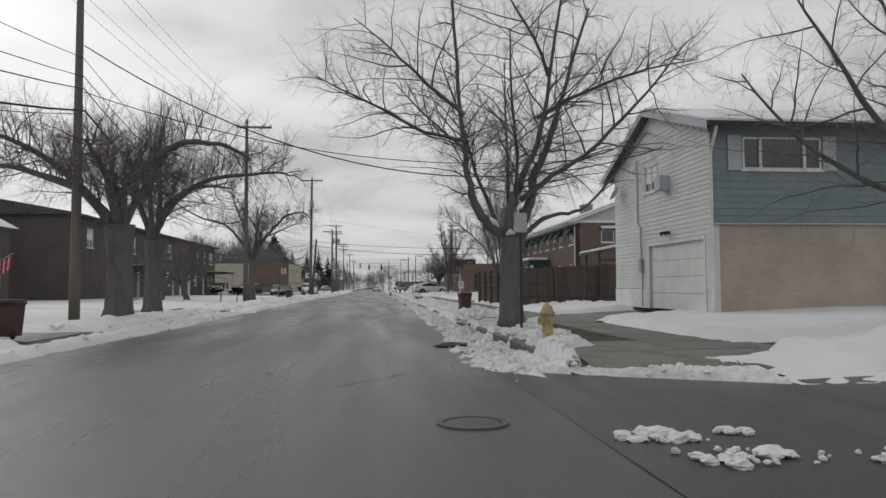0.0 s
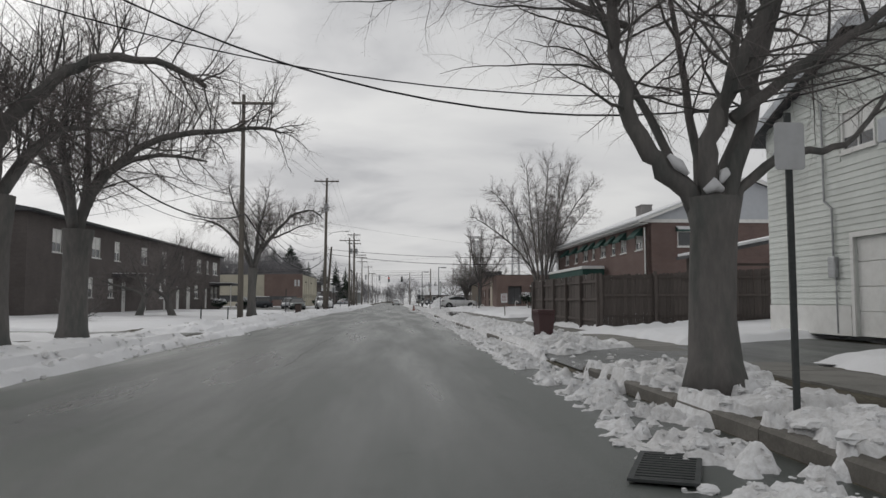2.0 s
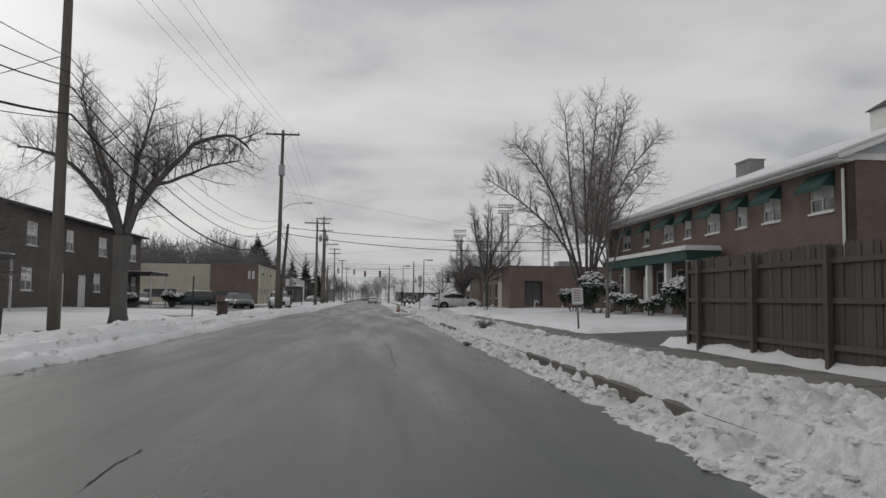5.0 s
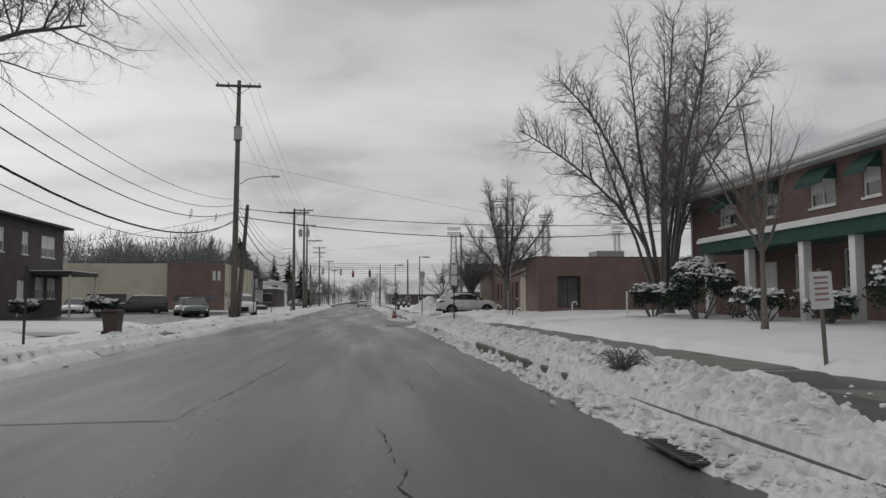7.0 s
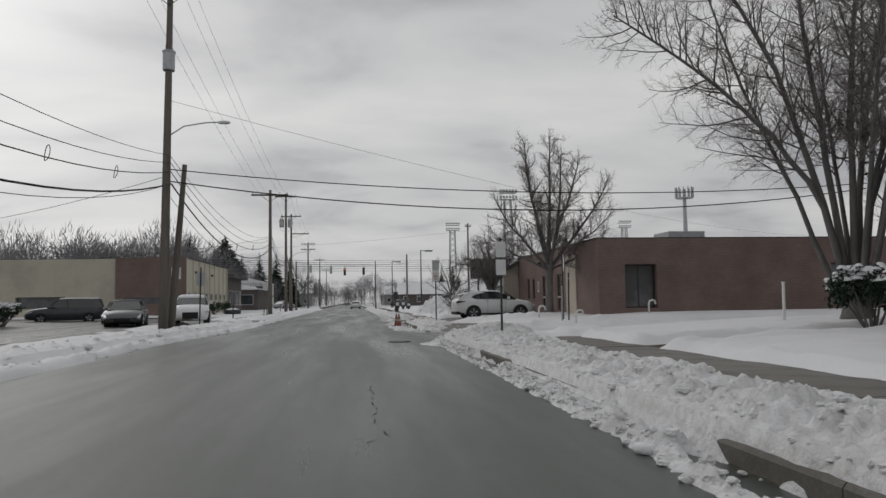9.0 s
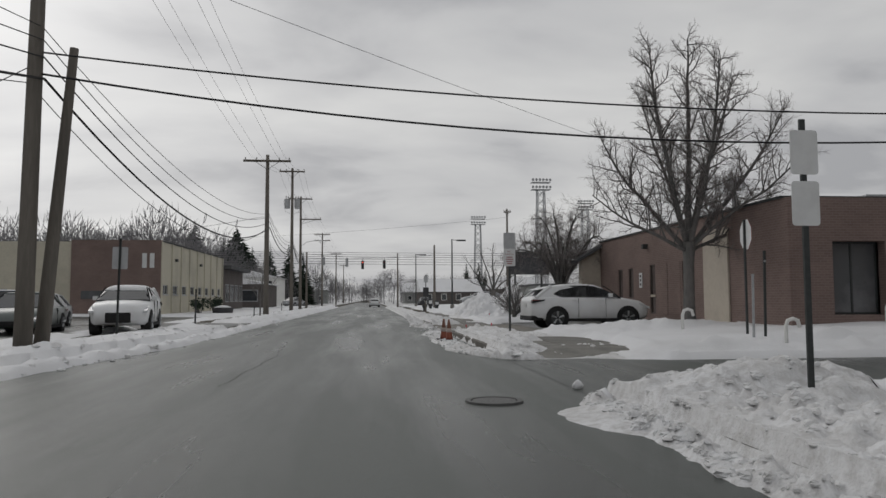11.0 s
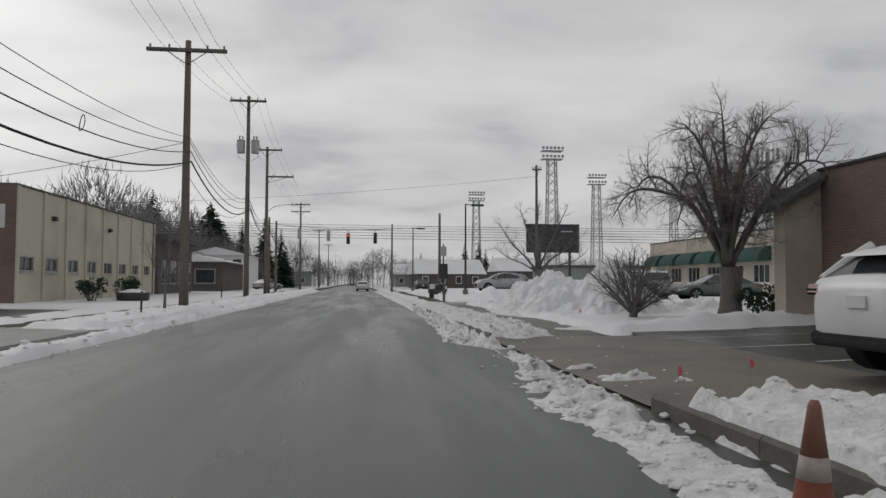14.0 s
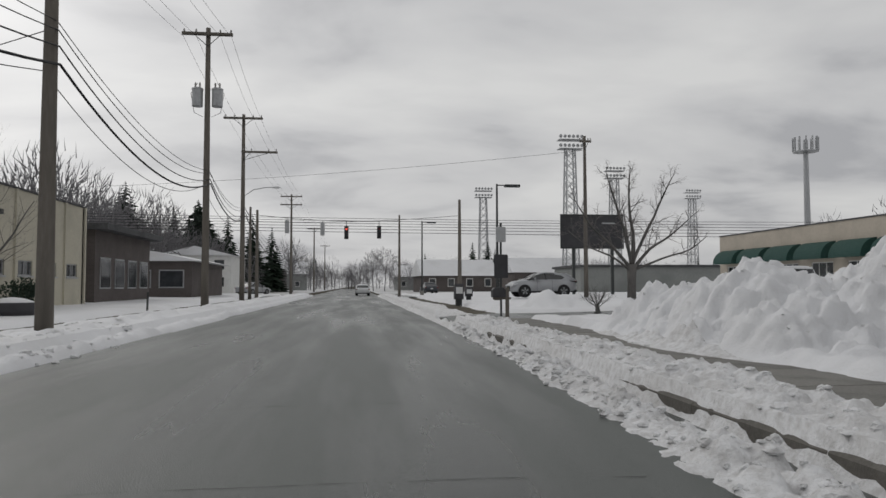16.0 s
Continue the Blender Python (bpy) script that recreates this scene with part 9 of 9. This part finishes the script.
# brushwood on the verge
bw = Mesh()
for _ in range(70):
    a = crng.uniform(0, 6.28)
    r = crng.uniform(0.2, 0.5)
    bw.tube([(crng.gauss(0, 0.08), crng.gauss(0, 0.08), 0), (r * 0.6 * math.cos(a), r * 0.6 * math.sin(a), crng.uniform(0.1, 0.3)), (r * math.cos(a), r * math.sin(a), crng.uniform(0.05, 0.25))], [0.008, 0.006, 0.003], 4)
solid("dead_plant", bw, BARK, "clump of dead brown stems sticking out of snow", "plant", at=place(3.5, 56.7, 0.12))

# parking stall lines
LINE_PAINT = material("line_paint", (0.50, 0.51, 0.50), 0.6, grain=((0.34, 0.35, 0.34), 0.6), grain_scale=18, patch=((0.22, 0.23, 0.22), 0.5), patch_scale=2.5)
for k, (x0, x1, y) in enumerate(((6.9, 11.3, 104.6), (6.7, 11.3, 107.1), (6.6, 11.3, 109.4))):
    sx = np.linspace(x0, x1, 6)
    SX, SY = np.meshgrid(sx, np.array([y, y + 0.1]), indexing="ij")
    tagged(new("road_marking", grid_mesh("road_marking", sx, np.array([y, y + 0.1]), lay(SX, SY) + 0.030, LINE_PAINT)), "worn white parking stall line", "road marking", kind="structure")

# ---- kerb stones and pavement slabs ----
def kerb_stone(data, x, y, turn, parent):
    ob = part("kerb_stone", data, None, parent)
    ob.matrix_basis = pose(x, y, 0, 0, 0, turn)
kerb_data = Mesh().prism([(0, -0.1), (0.15, -0.1), (0.15, 0.145), (0.03, 0.145), (0.0, 0.11)], "y", 0.006, 1.994).data("kerb_stone", KERB)
kerb_r = thing("kerb", "dirty concrete kerb partly under snow", "kerb", pose(0, 0, 0), kind="structure")
for y in [10.6 + 2 * i for i in range(36)] + [91.2 + 2 * i for i in range(5)] + [110.2 + 2 * i for i in range(10)]:
    if y < 82.5 or y > 90:
        if not 22 <= y < 27.5:
            kerb_stone(kerb_data, KERB_R - 0.005, y, 0, kerb_r)
kerb_l = thing("kerb", "dirty concrete kerb of the far side", "kerb", pose(0, 0, 0), kind="structure")
for i in range(62):
    y = 8 + 2 * i
    x0, x1 = float(kerb_left(y)), float(kerb_left(y + 2))
    ob = part("kerb_stone", kerb_data, None, kerb_l)
    ob.matrix_basis = pose(x0, y + 2, 0, 0, 0, 180 - math.degrees(math.atan2(x1 - x0, 2)))
slab_data = [Mesh().box(0.006, 1.494, 0.006, 1.494, -0.06, 0.0).data("paving_slab", CONCRETE, bevel=0.006) for _ in range(1)]
pv = thing("pavement", "wet grey concrete pavement between snow banks", "pavement", pose(0, 0, 0), kind="structure")
srng = random.Random(3)
for i in range(47):
    y = 12.4 + i * 1.5
    ob = part("paving_slab", slab_data[0], None, pv)
    ob.matrix_basis = pose(5.25, y, 0.152 + srng.uniform(-0.004, 0.006), srng.uniform(-0.15, 0.15), srng.uniform(-0.15, 0.15), 0)
for i in range(1, 7):
    ob = part("paving_slab", slab_data[0], None, pv)
    ob.matrix_basis = pose(4.55, 90.6 + i * 1.4, 0.155 + srng.uniform(-0.004, 0.006), 0, 0, 0)
for i in range(14):
    ob = part("paving_slab", slab_data[0], None, pv)
    y = 110.42 + i * 1.5
    rise = float(lay(4.7, y + 1.5) - lay(4.7, y))
    ob.matrix_basis = pose(4.02, y, float(lay(4.7, y)) + 0.025 + srng.uniform(-0.004, 0.006), math.degrees(math.atan2(rise, 1.5)), 0, 0)

# ---- distant woods, conifers and houses ----
def far_wood(label, spots, seed, mat, lo, hi, name="far_trees", shoots=90, low=0.34):
    """Bare trees far off: a trunk, a dozen limbs and a crown of many fine shoots."""
    rng = random.Random(seed)
    m = Mesh()
    for x, y in spots:
        h = rng.uniform(lo, hi)
        foot, mid = Vector((x, y, 0.1)), h * rng.uniform(0.30, 0.42)
        m.tube([foot, (x + rng.uniform(-0.3, 0.3), y, mid), (x + rng.uniform(-0.6, 0.6), y, h * 0.8)], [h * 0.016, h * 0.011, h * 0.003], 4, caps=False)
        wide = h * rng.uniform(0.26, 0.38)
        for k in range(9):
            a, u = rng.uniform(0, 6.28), rng.uniform(0.5, 1.0)
            m.twig([Vector((x, y, mid * rng.uniform(0.8, 1.5))), Vector((x + wide * 0.5 * u * math.cos(a), y + wide * 0.5 * u * math.sin(a), h * rng.uniform(0.5, 0.7))), Vector((x + wide * u * math.cos(a), y + wide * u * math.sin(a), h * rng.uniform(0.6, 0.95)))], h * 0.007)
        for k in range(shoots):
            a, v = rng.uniform(0, 6.28), rng.uniform(-1, 1)
            q = rng.uniform(0.35, 1.0) ** 0.6
            half = (0.98 - low) / 2
            c = Vector((math.cos(a) * math.sqrt(1 - v * v) * wide * q, math.sin(a) * math.sqrt(1 - v * v) * wide * q, v * h * half * q))
            p = Vector((x, y, h * (low + half))) + c
            d = (c.normalized() + Vector((rng.uniform(-0.7, 0.7), rng.uniform(-0.7, 0.7), rng.uniform(0.0, 1.0)))).normalized()
            m.twig([p - d * h * 0.04, p + d * h * rng.uniform(0.03, 0.08)], h * rng.uniform(0.0025, 0.0055))
    return solid(name, m, mat, label, "trees", kind="stuff")


frng2 = random.Random(91)
far_wood("far bare woods behind the factory", [(frng2.uniform(-90, -24), frng2.uniform(178, 235)) for _ in range(150)] + [(frng2.uniform(-150, -90), frng2.uniform(175, 235)) for _ in range(40)], 1, FAR_WOOD, 9.5, 16, shoots=300, low=0.12)
far_wood("far bare street trees", [(frng2.uniform(-40, -10.5), frng2.uniform(215, 330)) for _ in range(80)], 2, FAR_WOOD, 6, 11, shoots=190, low=0.04)
far_wood("far bare trees closing the view", [(frng2.uniform(-70, 100), frng2.uniform(335, 400)) for _ in range(230)], 3, FAR_WOOD, 5, 12, shoots=150, low=0.02)
far_wood("far bare trees behind the sports ground", [(frng2.uniform(24, 190), frng2.uniform(290, 350)) for _ in range(120)], 4, FAR_WOOD, 6, 11, shoots=120, low=0.02)
far_wood("low bare trees beyond the crossing", [(frng2.uniform(5, 40), frng2.uniform(240, 300)) for _ in range(50)], 5, FAR_WOOD, 3.5, 7, shoots=170, low=0.02)
far_wood("far bare woods seen past the left-hand buildings", [(frng2.uniform(-120, -42), frng2.uniform(60, 170)) for _ in range(80)], 6, FAR_WOOD, 8, 14, shoots=140)
far_wood("far bare trees behind the right-hand buildings", [(frng2.uniform(45, 130), frng2.uniform(60, 200)) for _ in range(40)], 7, FAR_WOOD, 7, 11, shoots=100)
far_wood("round-crowned bare tree beside the far road", [(3.6, 259.0), (6.0, 262.0)], 8, FAR_WOOD, 8.5, 9.5, shoots=420)


def conifer(x, y, h, seed, girth=0.27):
    rng = random.Random(seed)
    ob = thing("conifer", "dark evergreen conifer against the sky", "tree", pose(x, y, 0.1), "conifers")
    part("trunk", Mesh().tube([(0, 0, 0), (0, 0, h)], [h * 0.018, 0.02], 6), BARK, ob)
    m = Mesh()
    tiers = int(h * 2.6)
    for i in range(tiers):
        u = i / tiers
        z = h * (0.10 + 0.90 * u)
        r = h * girth * (1 - u) ** 0.85 + 0.08
        for k in range(max(5, int((13 + 40 * (girth - 0.24)) * (1 - u)) + 4)):
            a = rng.uniform(0, 6.28)
            q = r * rng.uniform(0.6, 1.12)
            c, s = math.cos(a), math.sin(a)
            w = min(q, h * 0.24) * 0.22 + 0.05
            m.add([(0, 0, z + 0.15), (c * q * 0.55 - s * w, s * q * 0.55 + c * w, z - q * 0.15), (c * q, s * q, z - q * 0.30), (c * q * 0.55 + s * w, s * q * 0.55 - c * w, z - q * 0.15), (c * q * 0.5, s * q * 0.5, z - q * 0.32)], [(0, 1, 2), (0, 2, 3), (1, 4, 2), (4, 3, 2)])
    tagged(part("needles", m, CONIFER, ob), kind="stuff")


for i, (x, y, h) in enumerate(((-33.1, 218.0, 16.4), (-39.6, 300.0, 23.2), (-34.5, 253, 16.5), (-26.5, 245.0, 13.5), (-20.0, 226, 12.5), (-17.0, 232, 13.0), (-14.5, 238, 11.5), (24.8, 263, 10.5), (27.5, 259.6, 10.6), (29.5, 262, 9.0), (14.5, 262, 8), (75, 240, 8), (80, 246, 9), (86, 243, 8.5), (91, 247, 8), (69, 250, 7))):
    conifer(x, y, h, 500 + i, (0.38, 0.55)[i] if i < 2 else 0.27)


def far_house(x, y, w, d, h, wall, label, turn=0.0, flat=False, glazed=True):
    ob = thing("house", label, "house", pose(x, y, 0.1, 0, 0, turn), "far houses")
    part("wall", Mesh().box(0, w, 0, d, 0, h), wall, ob)
    if flat:
        part("roof", Mesh().box(-0.3, w + 0.3, -0.3, d + 0.3, h, h + 0.3), SHINGLE, ob)
    else:
        part("roof", Mesh().prism([(-0.4, h), (d + 0.4, h), (d / 2, h + d * 0.3)], "x", -0.4, w + 0.4), SNOW, ob, "snow-covered roof")
    for k in range(max(2, int(w / 3)) if glazed else 0):
        p = part("window", Mesh().box(0.8 + k * 3, 1.9 + k * 3, -0.05, -0.003, 1.0, 2.3), WHITE, ob)
        part("pane", Mesh().box(0.9 + k * 3, 1.8 + k * 3, -0.06, -0.052, 1.1, 2.2), GLASS, p)


far_house(27.5, 196, 46, 12, 3.4, DULL_WALL, "long low grey sports hall behind the billboard", 0, True, False)
far_house(10.5, 222, 12, 9, 2.7, DARK_BRICK, "low dark house with a snowy roof beyond the crossing", 6)
far_house(27.0, 232, 12, 9, 3.4, DARK_BRICK, "low brick house beyond the crossing", 3)
far_house(9.5, 275, 10, 9, 3.2, DULL_WALL, "far grey house by the road", 2)
far_house(-26.0, 240, 13, 10, 4.0, DARK_BRICK, "far brick house by the road", 0)
far_house(-24.0, 285, 12, 10, 4.0, DULL_WALL, "far grey house by the road", 0)
far_house(-62.0, 96, 16, 11, 5.2, DARK_BRICK, "far brick house behind the apartment row", 4)
far_house(36.0, 22, 14, 10, 5.4, TAN_BRICK, "brick house along the side street", 0)
far_house(-34.0, 8, 14, 10, 5.2, DARK_BRICK, "dark brick house behind the street trees", 86)
far_house(-23.6, 37.5, 12, 10, 5.0, DARK_BRICK, "dark brick house behind the street trees", 88)
# striped flag on a slanting pole at that house
flag = thing("flag", "red and white striped flag hanging from a slanting pole", "flag", pose(-23.5, 47.0, 2.4))
part("pole", Mesh().tube([(-0.2, 0, -0.2), (1.7, 0, 1.0)], 0.018, 6), SIGN_WHITE, flag)
for k in range(7):
    top = 0.30 + 0.085 * k
    part("stripe", Mesh().prism([(0.75 + 0.135 * k, top), (0.885 + 0.135 * k, top + 0.085), (0.87 + 0.12 * k, top - 0.75), (0.75 + 0.12 * k, top - 0.8)], "y", -0.012 + 0.02 * (k % 2), 0.0 + 0.02 * (k % 2)), SIGN_RED if k % 2 == 0 else SIGN_WHITE, flag)
